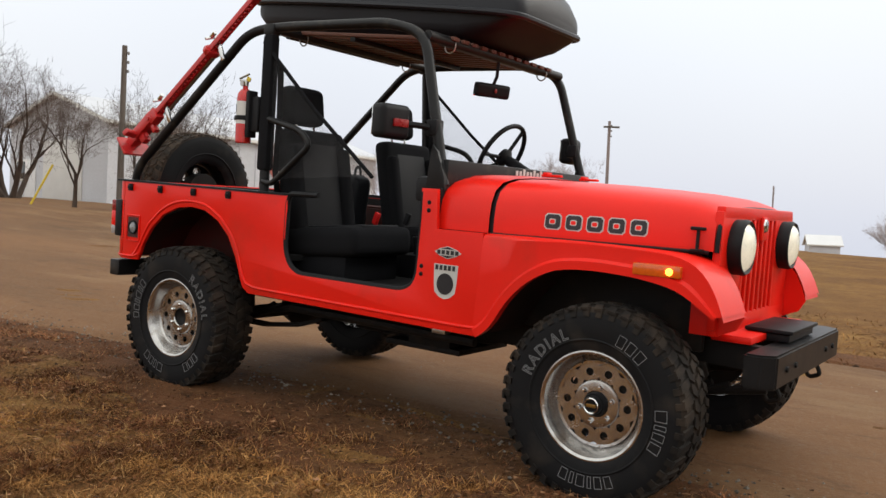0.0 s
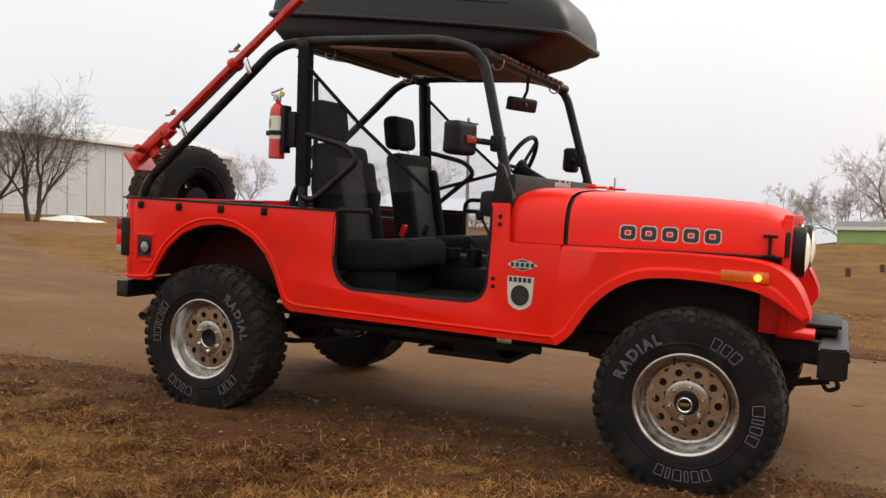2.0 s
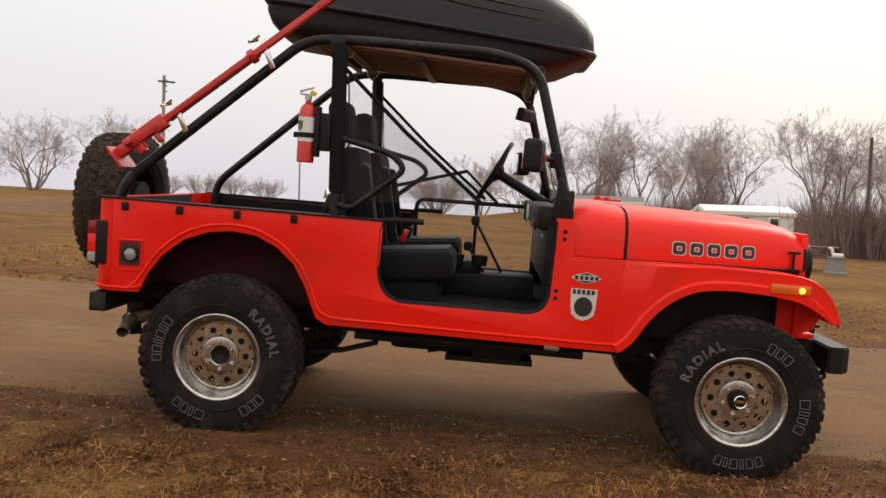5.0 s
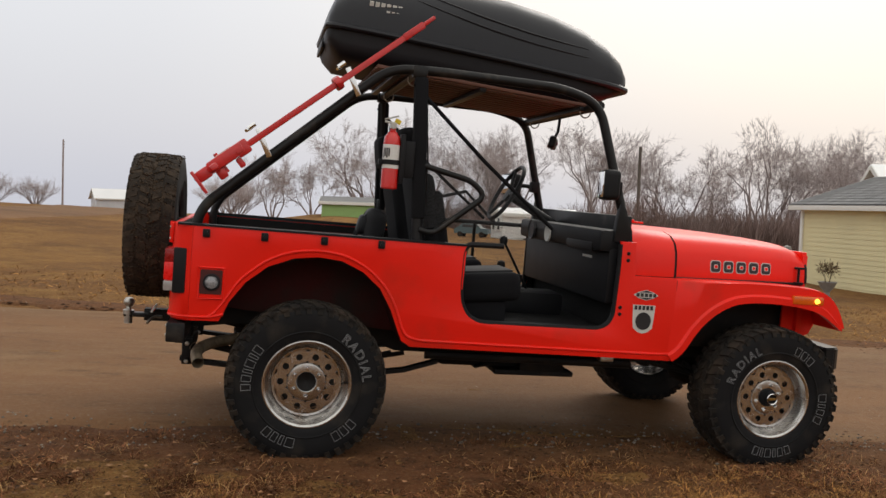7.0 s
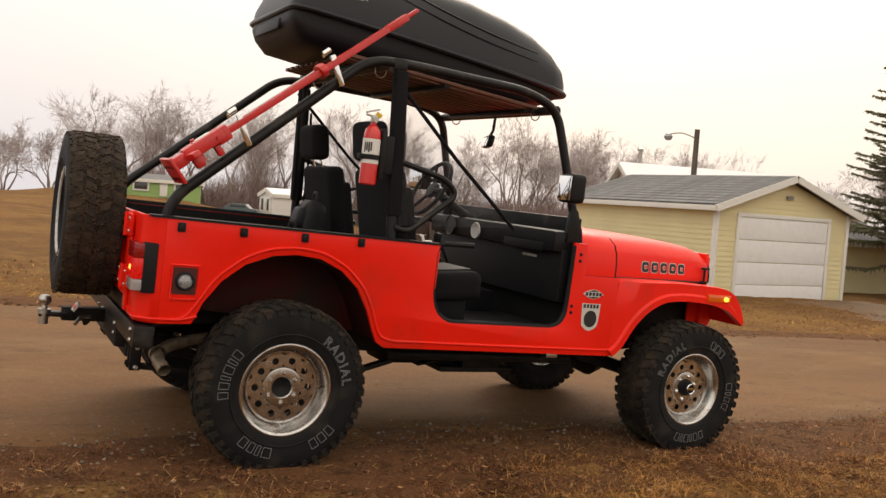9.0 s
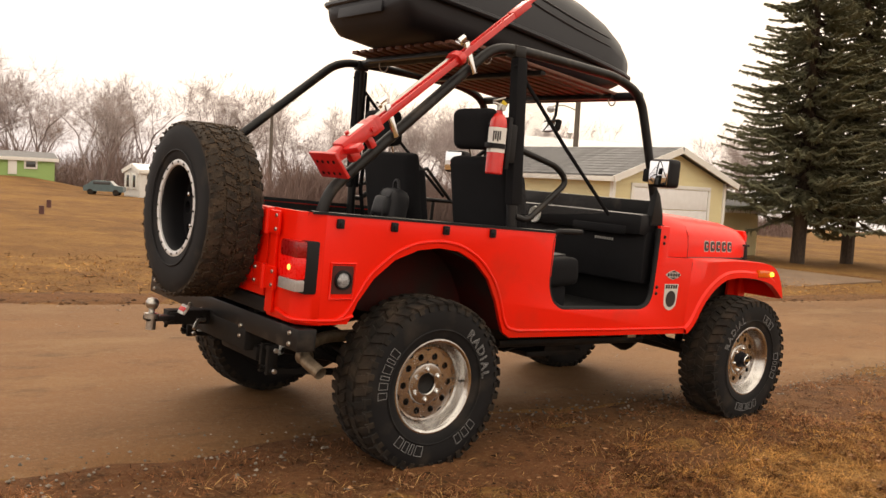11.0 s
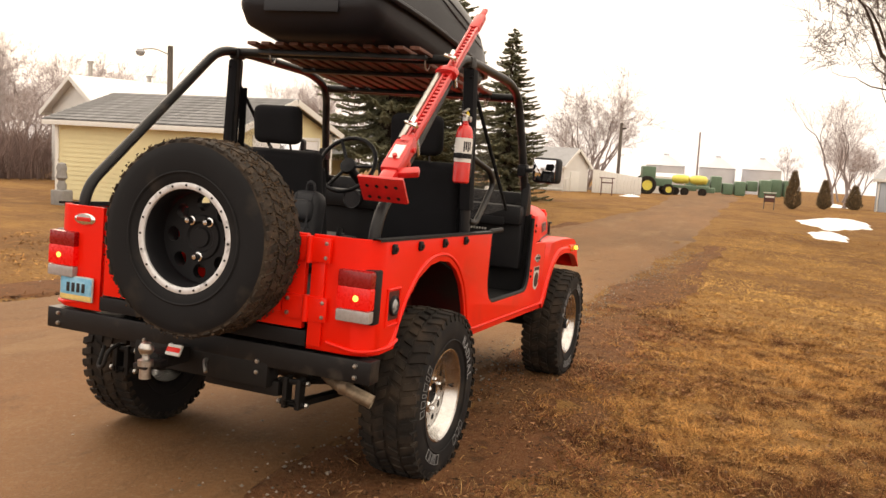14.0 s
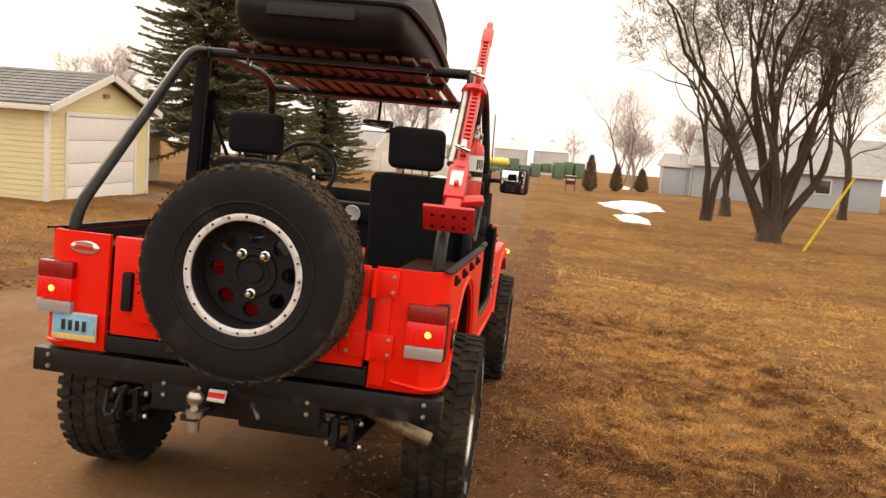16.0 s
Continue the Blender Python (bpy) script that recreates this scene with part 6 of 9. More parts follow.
# ---------------------------------------------------------------- bag in the load bed
NYLON = mat("black_nylon", (0.017, 0.018, 0.022), 0.55, vary=0.3, scale=14, fine=300, bump=0.3, dist=0.003, spec=0.3)
bag = thing("backpack", on_car(-0.86, 0.125, 0.792) @ Matrix.Diagonal((0.75, 0.66, 0.90, 1)), "black padded backpack leaning on the seats", "bag")
bm = bmesh.new()
bx(bm, (0.0, 0, 0.24), (0.17, 0.25, 0.48), 0.075, pose(0, 0, 0, 0, 10, 0), seg=4)
part("main_pouch", bm, NYLON, bag)
bm = bmesh.new()
bx(bm, (-0.085, 0.0, 0.16), (0.09, 0.20, 0.22), 0.038, pose(0, 0, 0, 0, 10, 0), seg=3)
part("front_pouch", bm, NYLON, bag)
bm = bmesh.new()
bx(bm, (-0.060, 0.0, 0.365), (0.10, 0.19, 0.13), 0.042, pose(0, 0, 0, 0, 16, 0), seg=3)
part("upper_pouch", bm, NYLON, bag)
for sd in (-1, 1):
    bm = bmesh.new()
    bx(bm, (-0.01, sd * 0.125, 0.13), (0.10, 0.05, 0.20), 0.022, pose(0, 0, 0, 0, 10, 0), seg=3)
    part("side_pocket", bm, NYLON, bag)
    bm = bmesh.new()
    tube(bm, rounded([(-0.12, sd * 0.075, 0.05), (-0.145, sd * 0.078, 0.20), (-0.10, sd * 0.080, 0.36), (-0.02, sd * 0.07, 0.475), (0.06, sd * 0.06, 0.47)], 0.05), 0.009, 6)
    part("strap", bm, VINYL, bag)
bm = bmesh.new()
tube(bm, rounded([(-0.132, -0.085, 0.235), (-0.140, 0.0, 0.262), (-0.132, 0.085, 0.235)], 0.04), 0.004, 6)
part("zip", bm, STEEL, bag)
bm = bmesh.new()
tube(bm, rounded([(0.04, -0.04, 0.46), (0.04, -0.03, 0.53), (0.04, 0.03, 0.53), (0.04, 0.04, 0.46)], 0.03), 0.011, 8)
part("carry_loop", bm, NYLON, bag)

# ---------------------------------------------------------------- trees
# paler copy of the bark for far trees, mist put into its colour
HAZED_BARK = mat("haze_paled_bark", (0.33, 0.27, 0.258), 0.95, vary=0.3, scale=2, bump=0)
BARK = mat("grey_brown_bark", (0.090, 0.063, 0.047), 0.95, col2=(0.038, 0.026, 0.020), scale=5, fine=40, bump=0.6, dist=0.03, stretch=(1, 1, 0.25))
TWIG = mat("bare_twigs", (0.150, 0.115, 0.100), 0.95, vary=0.35, scale=2, island=0.25, bump=0)
# far twigs lightened too: the haze is in their base colour
HAZED_TWIG = mat("haze_paled_twigs", (0.47, 0.40, 0.39), 0.95, vary=0.25, scale=1, island=0.2, bump=0)
# needle colours raised above real foliage: the mist's lightening is in the paint
NEEDLE = mat("misted_spruce_needles", (0.245, 0.232, 0.145), 0.85, col2=(0.165, 0.165, 0.105), scale=1.2, fine=14, bump=0.3, island=0.45)
n_, l_ = NEEDLE.node_tree.nodes, NEEDLE.node_tree.links
thin_ = n_.new("ShaderNodeBsdfTranslucent")
# translucent colour raised likewise, brightening the crown as mist would
thin_.inputs["Color"].default_value = (0.30, 0.30, 0.19, 1)
both_ = n_.new("ShaderNodeMixShader")
both_.inputs[0].default_value = 0.45
l_.new(n_["Principled BSDF"].outputs[0], both_.inputs[1])
l_.new(thin_.outputs[0], both_.inputs[2])
l_.new(both_.outputs[0], n_["Material Output"].inputs[0])
CEDAR = mat("brown_cedar", (0.19, 0.130, 0.070), 0.9, col2=(0.10, 0.078, 0.044), scale=3, island=0.4)
BRUSH = mat("dry_brush", (0.24, 0.170, 0.155), 0.95, vary=0.3, scale=0.6, island=0.3, bump=0)


def sweep(lines):
    """Many thin tapered stems as one pair of arrays; lines: (points, radii, sides), worked in batches of one kind."""
    kinds_ = {}
    for pts, rad, k in lines:
        kinds_.setdefault((len(pts), k), []).append((pts, rad))
    V, F, n = [], [], 0
    for (count, k), rows in kinds_.items():
        P = np.array([r[0] for r in rows], float)
        R = np.array([r[1] for r in rows], float)
        d = np.gradient(P, axis=1)
        d /= np.linalg.norm(d, axis=2)[:, :, None] + 1e-9
        s = np.cross(d, np.array([0.31, 0.87, 0.38]))
        s /= np.linalg.norm(s, axis=2)[:, :, None] + 1e-9
        u = np.cross(d, s)
        a = np.linspace(0, 2 * np.pi, k, endpoint=False)
        ring = P[:, :, None] + (s[:, :, None] * np.cos(a)[None, None, :, None] + u[:, :, None] * np.sin(a)[None, None, :, None]) * R[:, :, None, None]
        V.append(ring.reshape(-1, 3))
        base = n + np.arange(len(rows))[:, None, None] * count * k
        i = np.arange(count - 1)[None, :, None] * k
        j = np.arange(k)[None, None]
        jn = (j + 1) % k
        F.append(np.stack([base + i + j, base + i + jn, base + i + k + jn, base + i + k + j], -1).reshape(-1, 4))
        n += len(rows) * count * k
    return np.concatenate(V), np.concatenate(F)


def bare_tree_lines(seed, tall, spread, stems=1, trunk=0.16, depth=5, split=3, lean=0.35, first=0.22, fine=1, fine_r=0.005, thin=0.7, dirs=None, bole=0.0):
    """Limbs and twigs of a leafless tree, as stems with their radii."""
    rnd = np.random.default_rng(seed)
    limbs, twigs = [], []

    def grow(p, d, length, r, level):
        steps = 5 if level < 2 else 4
        pts, dirs = [p], d
        for _ in range(steps):
            dirs = dirs + rnd.normal(0, 0.10 + 0.03 * level, 3) + np.array([0, 0, 0.05])
            dirs /= np.linalg.norm(dirs)
            pts.append(pts[-1] + dirs * length / steps)
        end = r * (0.58 if level < depth else 0.35)
        radii = np.linspace(r, end, steps + 1)
        if level == 0:
            radii[0] *= 1.45
        (limbs if level < 3 else twigs).append((pts, radii, 7 if level == 0 else (6 if level < 2 else (5 if level < 3 else 3))))
        if level >= depth:
            N = dirs + rnd.normal(0, 0.5, (fine, 3))
            B = N + rnd.normal(0, 0.3, (fine, 3))
            at_ = rnd.integers(1, steps + 1, fine)
            half = length * rnd.uniform(0.12, 0.30, fine)
            for c in range(fine):
                q = pts[at_[c]]
                twigs.append(([q, q + (N[c] + B[c]) * half[c]], (fine_r, fine_r * 0.45), 3))
            return
        kids = split + (rnd.random() < 0.5) + (1 if level >= depth - 2 else 0)
        for c in range(kids):
            u = 1.0 if c == 0 else rnd.uniform(0.35 if level else 0.5, 1.0)
            q = np.array(pts[min(int(u * steps), steps)])
            out = rnd.normal(0, 1, 3)
            out -= dirs * (out @ dirs)
            out /= np.linalg.norm(out) + 1e-9
            ang = rnd.uniform(0.25, 0.85) * (0.6 if c == 0 else 1.0) * spread
            nd = dirs * np.cos(ang) + out * np.sin(ang)
            nd[2] += 0.10
            nd /= np.linalg.norm(nd)
            grow(q, nd, length * rnd.uniform(0.62, 0.86), end * rnd.uniform(0.62, 0.85) * (thin if level >= 2 else 1) if c else end * 0.9, level + 1)

    if bole:
        limbs.append(([np.array([0, 0, -0.2]), np.array([0, 0, 0.15]), np.array([0.0, 0.01, bole * 0.6]), np.array([0, 0, bole * 1.15])], np.array([2.3, 1.75, 1.6, 1.2]) * trunk, 9))
    for s in range(len(dirs) if dirs else 0):
        d = np.array(dirs[s], float)
        off = np.array([d[0], d[1], 0]) * trunk * 0.9
        grow(off + np.array([0, 0, bole * 0.45 - 0.15]), d / np.linalg.norm(d), tall * first * rnd.uniform(0.85, 1.15), trunk * rnd.uniform(0.72, 1.0), 0)
    for s in range(0 if dirs else stems):
        a = 2 * np.pi * s / max(stems, 1) + rnd.uniform(-0.3, 0.3)
        d = np.array([np.cos(a) * lean * (stems > 1), np.sin(a) * lean * (stems > 1), 1.0])
        d /= np.linalg.norm(d)
        off = np.array([np.cos(a), np.sin(a), 0]) * trunk * 0.9 * (stems > 1)
        grow(off + np.array([0, 0, -0.15]), d, tall * first * rnd.uniform(0.9, 1.15), trunk * (1 if stems == 1 else 0.8), 0)
    top = max(float(np.max(np.array(l[0])[:, 2])) for l in limbs + twigs)
    k = tall / top
    fix = lambda some: [(np.array(p) * k, r, s) for p, r, s in some]
    return fix(limbs), fix(twigs)


def bare_tree(name, label, m, twig_mat=None, **kw):
    limbs, twigs = bare_tree_lines(**kw)
    ob = thing(name, m, label, "tree")
    for nm, lines, mm in (("trunk", limbs, HAZED_BARK if twig_mat is HAZED_TWIG else BARK), ("crown", twigs, twig_mat or TWIG)):
        o = new(nm, arrays(nm, *sweep(lines), mm, True))
        o.parent = ob
    return ob


def spikes(rows, seed):
    """Foliage sprigs: slim three-sided points from rows of (point, way, length, radius)."""
    P, D, L, R = (np.array(c, float) for c in zip(*rows))
    D /= np.linalg.norm(D, axis=1)[:, None]
    s = np.cross(D, [0.3, 0.2, 0.93])
    s /= np.linalg.norm(s, axis=1)[:, None]
    u = np.cross(D, s)
    foot = P + D * (L * 0.12)[:, None]
    V = np.stack([foot + s * R[:, None], foot + (u * 0.6 - s * 0.7) * R[:, None], foot - (u * 0.6 + s * 0.7) * R[:, None], P + D * L[:, None]], 1)
    b = np.arange(len(P))[:, None] * 4
    T = np.array([(0, 1, 3), (1, 2, 3), (2, 0, 3)])
    return V.reshape(-1, 3), (b[:, :, None] + T[None]).reshape(-1, 3)


def spruce(label, m, seed, tall, wide, skirt=1.0, whorls=26, per=11):
    rnd = np.random.default_rng(seed)
    ob = thing("spruce_tree", m, label, "tree", group="spruce trees by the garage")
    bm = bmesh.new()
    tube(bm, [(0, 0, -0.2), (0.02, 0, tall * 0.3), (0, 0.03, tall * 0.7), (0, 0, tall)], [0.19 * tall / 10, 0.16 * tall / 10, 0.08 * tall / 10, 0.015], 9)
    part("trunk", bm, BARK, ob)
    rows, lines = [], []
    for w in range(whorls):
        z = skirt + (tall - skirt - 0.15) * (w / (whorls - 1)) ** 0.92
        reach = wide * (1 - (z - skirt * 0.3) / (tall - skirt * 0.3)) ** 0.78 + 0.10
        n = max(5, int(per * (0.55 + 0.6 * reach / wide)))
        for b in range(n):
            a = 2 * np.pi * (b + rnd.uniform(-0.35, 0.35)) / n + w * 2.4
            L = reach * rnd.uniform(0.72, 1.12)
            zz = z + rnd.uniform(-0.30, 0.30)
            droop = rnd.uniform(0.12, 0.38)
            pts = []
            for u in np.linspace(0, 1, 6):
                r = L * u
                pts.append((np.cos(a) * r, np.sin(a) * r, zz - droop * L * np.sin(u * np.pi * 0.62) + 0.10 * L * u * u))
            pts = np.array(pts)
            lines.append((pts, np.linspace(0.022, 0.005, 6) * (0.5 + L / wide), 4))
            for u in np.linspace(0.20, 1.0, max(10, int(30 * L / wide + 8))):
                q = np.array([np.interp(u, np.linspace(0, 1, 6), pts[:, k]) for k in range(3)])
                out = pts[-1] - pts[0]
                out /= np.linalg.norm(out)
                side = np.array([-np.sin(a), np.cos(a), 0])
                size = (0.13 + 0.24 * (1 - u)) * (0.55 + 0.45 * L / wide) * rnd.uniform(0.7, 1.3)
                for sg in (-1, 1):
                    way = out * 0.75 + side * sg * rnd.uniform(0.5, 1.0) + np.array([0, 0, rnd.uniform(-0.45, 0.0)])
                    rows.append((q, way, size, 0.042 * rnd.uniform(0.7, 1.4)))
                rows.append((q, out + rnd.normal(0, 0.2, 3) + np.array([0, 0, rnd.uniform(-0.2, 0.35)]), size * 0.9, 0.032))
                if rnd.random() < 0.7:
                    rows.append((q, np.array([rnd.normal(0, 0.30), rnd.normal(0, 0.30), -1.0]), size * rnd.uniform(0.5, 1.0), 0.030))
    o = new("branchwork", arrays("branchwork", *sweep(lines), BARK, True))
    o.parent = ob
    tagged(o, kind="stuff")
    o = new("crown", arrays("crown", *spikes(rows, seed), NEEDLE))
    o.parent = ob
    return ob


def cedar(label, m, seed, tall, wide):
    rnd = np.random.default_rng(seed)
    ob = thing("cedar_shrub", m, label, "shrub", group="clipped cedar shrubs on the lawn")
    rows = []
    for _ in range(1500):
        u = rnd.random() ** 1.2
        r = wide * min(1.0, (u + 0.05) * 6) * (1 - u) ** 0.6 * np.sqrt(rnd.uniform(0.25, 1.0))
        a = rnd.uniform(0, 2 * np.pi)
        rows.append(((r * np.cos(a), r * np.sin(a), u * tall * 0.93), (np.cos(a) * 0.5, np.sin(a) * 0.5, 1.0 + rnd.normal(0, 0.3)), rnd.uniform(0.10, 0.22), 0.028))
    o = new("crown", arrays("crown", *spikes(rows, seed), CEDAR))
    o.parent = ob
    bm = bmesh.new()
    tube(bm, [(0, 0, -0.1), (0, 0, tall * 0.8)], [0.05, 0.01], 6)
    part("trunk", bm, BARK, ob)
    return ob


# spruces beside the garage and down the road
spruce("tall dark green spruce, bare trunk at its foot", on_ground(20.7, 9.45), 1, 11.0, 3.0, 1.9, 42, 15)
spruce("tall dark green spruce, drooping branches", on_ground(22.9, 9.05), 2, 10.4, 2.8, 1.7, 40, 15)
spruce("smaller dark spruce standing alone on the lawn", on_ground(31.0, 8.68), 3, 7.0, 2.1, 0.35, 32, 12)

# bare trees near the road ahead
DOME = [(0.1, 0.05, 1), (0.1, 0.38, 1), (-0.1, -0.36, 1), (0.1, 0.78, 1), (0.0, -0.76, 1), (0.1, 1.35, 1), (-0.1, -1.3, 1), (0.55, 0.2, 1), (-0.55, -0.2, 1)]
FAN = [(0.10, 0.42, 1.0), (0.0, 0.22, 1.0), (0.14, 0.05, 1.0), (-0.12, -0.09, 1.0), (0.08, -0.30, 1.0), (0.0, -0.70, 1.0), (-0.2, 0.08, 1.0)]
bare_tree("bare_tree", "large leafless tree with many trunks fanning from one foot", on_ground(20.3, -7.22), seed=21, tall=12.0, spread=0.80, dirs=FAN, bole=0.9, trunk=0.20, depth=6, split=2, first=0.27, fine=8, fine_r=0.0078)
bare_tree("bare_tree", "slender leafless tree with two stems", on_ground(27.2, -6.62), seed=22, tall=11.0, spread=0.75, dirs=[(0.0, 0.10, 1.0), (0.0, -0.14, 1.0)], trunk=0.20, depth=6, split=2, first=0.28, fine=5, fine_r=0.0065)
bare_tree("bare_tree", "thin leafless tree beside a stump", on_ground(31.8, -8.1), seed=23, tall=8.4, spread=0.75, stems=2, trunk=0.13, depth=5, split=3, lean=0.18, fine=2, fine_r=0.006)
bare_tree("bare_tree", "leafless tree before the grey house", on_ground(34.5, -13.6), seed=24, tall=9.0, spread=0.8, trunk=0.20, depth=5, split=3, fine=2, fine_r=0.006)
bare_tree("bare_tree", "thin leafless tree beyond the cedars", on_ground(50.0, -5.9), seed=25, tall=7.0, spread=0.75, trunk=0.12, depth=5, split=3, fine=2, fine_r=0.007, twig_mat=HAZED_TWIG)
bare_tree("bare_tree", "leafless tree beyond the lawn", on_ground(54.5, -5.6), seed=26, tall=8.0, spread=0.75, trunk=0.13, depth=5, split=3, fine=2, fine_r=0.007, twig_mat=HAZED_TWIG)
bare_tree("bare_tree", "broad round-crowned leafless tree behind the white house", on_ground(53.0, 9.65), seed=27, tall=9.0, spread=0.70, dirs=DOME, trunk=0.12, depth=5, split=2, first=0.26, fine=5, fine_r=0.0085, thin=0.62, twig_mat=HAZED_TWIG)
# bare trees by the far shed
bare_tree("bare_tree", "small leafless tree in front of the shed", on_ground(-23.5, 12.9), seed=31, tall=4.1, spread=0.6, trunk=0.09, depth=5, split=3, fine=2, fine_r=0.005)
bare_tree("bare_tree", "leafless tree beside the cross road", on_ground(-21.8, 15.7), seed=32, tall=5.0, spread=0.85, stems=2, trunk=0.12, depth=5, split=3, lean=0.3, fine=2, fine_r=0.005)
bare_tree("bare_tree", "leafless tree in front of the long shed", on_ground(-24.6, 16.2), seed=33, tall=5.2, spread=0.8, stems=2, trunk=0.11, depth=5, split=3, fine=2, fine_r=0.005)
bare_tree("bare_tree", "leafless tree beside the shed gable", on_ground(-33.0, 16.0), seed=34, tall=7.4, spread=0.9, stems=4, trunk=0.17, depth=5, split=3, lean=0.45, fine=2, fine_r=0.006)
bare_tree("bare_tree", "leafless tree beyond the sign", on_ground(-21.5, 26.0), seed=35, tall=3.3, spread=0.85, stems=2, trunk=0.09, depth=5, split=3, fine=2, fine_r=0.006, twig_mat=HAZED_TWIG)

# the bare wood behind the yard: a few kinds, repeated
kinds = [bare_tree("woodland_tree", "leafless woodland tree, grey-brown in the mist", on_ground(x, y), seed=40 + i, tall=t, spread=s, stems=st, trunk=tr, depth=5, split=2, lean=le, first=0.24, fine=7, fine_r=0.0080, thin=0.62, twig_mat=HAZED_TWIG) for i, (x, y, t, s, st, le, tr) in enumerate(((5.9, 50.0, 7.2, 1.0, 6, 0.95, 0.17), (25.1, 37.3, 7.6, 0.75, 2, 0.18, 0.18), (17.6, 41.6, 7.3, 0.9, 3, 0.45, 0.15), (-0.2, 55.3, 4.9, 0.9, 4, 0.55, 0.09)))]
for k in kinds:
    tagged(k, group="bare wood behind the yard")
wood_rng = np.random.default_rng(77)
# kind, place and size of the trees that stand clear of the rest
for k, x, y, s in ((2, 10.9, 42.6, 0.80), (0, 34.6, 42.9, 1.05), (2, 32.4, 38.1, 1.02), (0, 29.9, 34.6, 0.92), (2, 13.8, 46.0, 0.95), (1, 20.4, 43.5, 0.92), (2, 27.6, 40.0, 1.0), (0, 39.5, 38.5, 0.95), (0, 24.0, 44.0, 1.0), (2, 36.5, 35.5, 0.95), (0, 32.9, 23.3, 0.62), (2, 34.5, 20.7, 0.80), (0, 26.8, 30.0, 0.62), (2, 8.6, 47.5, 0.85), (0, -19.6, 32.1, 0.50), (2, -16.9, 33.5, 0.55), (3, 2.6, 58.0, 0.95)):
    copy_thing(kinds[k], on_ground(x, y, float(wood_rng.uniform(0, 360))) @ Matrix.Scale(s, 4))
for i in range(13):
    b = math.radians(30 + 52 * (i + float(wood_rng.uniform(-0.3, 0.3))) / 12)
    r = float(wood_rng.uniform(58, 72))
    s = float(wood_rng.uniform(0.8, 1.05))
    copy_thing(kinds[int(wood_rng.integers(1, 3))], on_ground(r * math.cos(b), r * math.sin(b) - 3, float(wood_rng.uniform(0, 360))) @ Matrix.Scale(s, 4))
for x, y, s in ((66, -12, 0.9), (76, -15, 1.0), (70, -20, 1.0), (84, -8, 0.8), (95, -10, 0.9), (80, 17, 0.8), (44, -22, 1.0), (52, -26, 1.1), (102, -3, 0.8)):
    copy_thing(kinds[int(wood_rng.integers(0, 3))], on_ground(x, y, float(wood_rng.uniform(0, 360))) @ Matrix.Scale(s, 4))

bush = bare_tree("bare_bush", "leafless bush fanning out from its foot", on_ground(-3.2, 51.2), seed=61, tall=2.9, spread=0.55, stems=15, trunk=0.05, depth=3, split=2, lean=1.05, first=0.42, fine=5, fine_r=0.007, twig_mat=HAZED_TWIG)
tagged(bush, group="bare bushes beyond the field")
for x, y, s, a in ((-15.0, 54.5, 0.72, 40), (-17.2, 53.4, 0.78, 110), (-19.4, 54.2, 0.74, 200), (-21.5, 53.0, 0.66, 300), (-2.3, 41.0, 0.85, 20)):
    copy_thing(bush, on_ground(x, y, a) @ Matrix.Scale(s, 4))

# low dry brush along the edge of the wood
lines = []
for i in range(10000):
    b = math.radians(float(wood_rng.uniform(30, 85)))
    r = float(wood_rng.uniform(45, 62))
    x, y = r * math.cos(b), r * math.sin(b) - 3
    z = ground_z(x, y)
    tall = float(wood_rng.uniform(0.8, 3.0)) * (0.75 + 0.35 * math.sin(b * 37) * math.sin(b * 17 + 1))
    d = wood_rng.normal(0, 0.20, 2) * tall
    p0 = np.array([x, y, z - 0.1])
    q = p0 + (d[0] * 0.4, d[1] * 0.4, tall * 0.5)
    lines.append((np.array([p0, q, p0 + (d[0], d[1], tall)]), (0.014, 0.011, 0.003), 3))
    for _ in range(2):
        e = wood_rng.normal(0, 0.45, 2)
        lines.append((np.array([q, q + (e[0], e[1], tall * 0.45)]), (0.009, 0.003), 3))
for i in range(4200):
    u = float(wood_rng.uniform(0, 1))
    x, y = 10.5 + 10.5 * u + float(wood_rng.normal(0, 0.5)), 22.3 + 2.2 * u + float(wood_rng.normal(0, 0.6))
    z = ground_z(x, y)
    tall = float(wood_rng.uniform(0.7, 2.3)) * (0.85 + 0.25 * math.sin(u * 23) * math.sin(u * 9 + 1))
    d = wood_rng.normal(0, 0.20, 2) * tall
    p0 = np.array([x, y, z - 0.1])
    q = p0 + (d[0] * 0.4, d[1] * 0.4, tall * 0.5)
    lines.append((np.array([p0, q, p0 + (d[0], d[1], tall)]), (0.011, 0.008, 0.002), 3))
    for _ in range(2):
        e = wood_rng.normal(0, 0.3, 2)
        lines.append((np.array([q, q + (e[0], e[1], tall * 0.42)]), (0.007, 0.002), 3))
tagged(new("dry_brush", arrays("dry_brush", *sweep(lines), BRUSH, False)), "tangle of dry leafless brush along the wood", "brush", kind="stuff")

for (x, y, t, w, sd) in ((41.0, -3.0, 1.9, 0.42, 1), (43.8, -4.55, 1.5, 0.38, 2), (46.2, -6.15, 1.3, 0.45, 3)):
    cedar("brown-green clipped cedar shrub on the lawn", on_ground(x, y), sd, t, w)

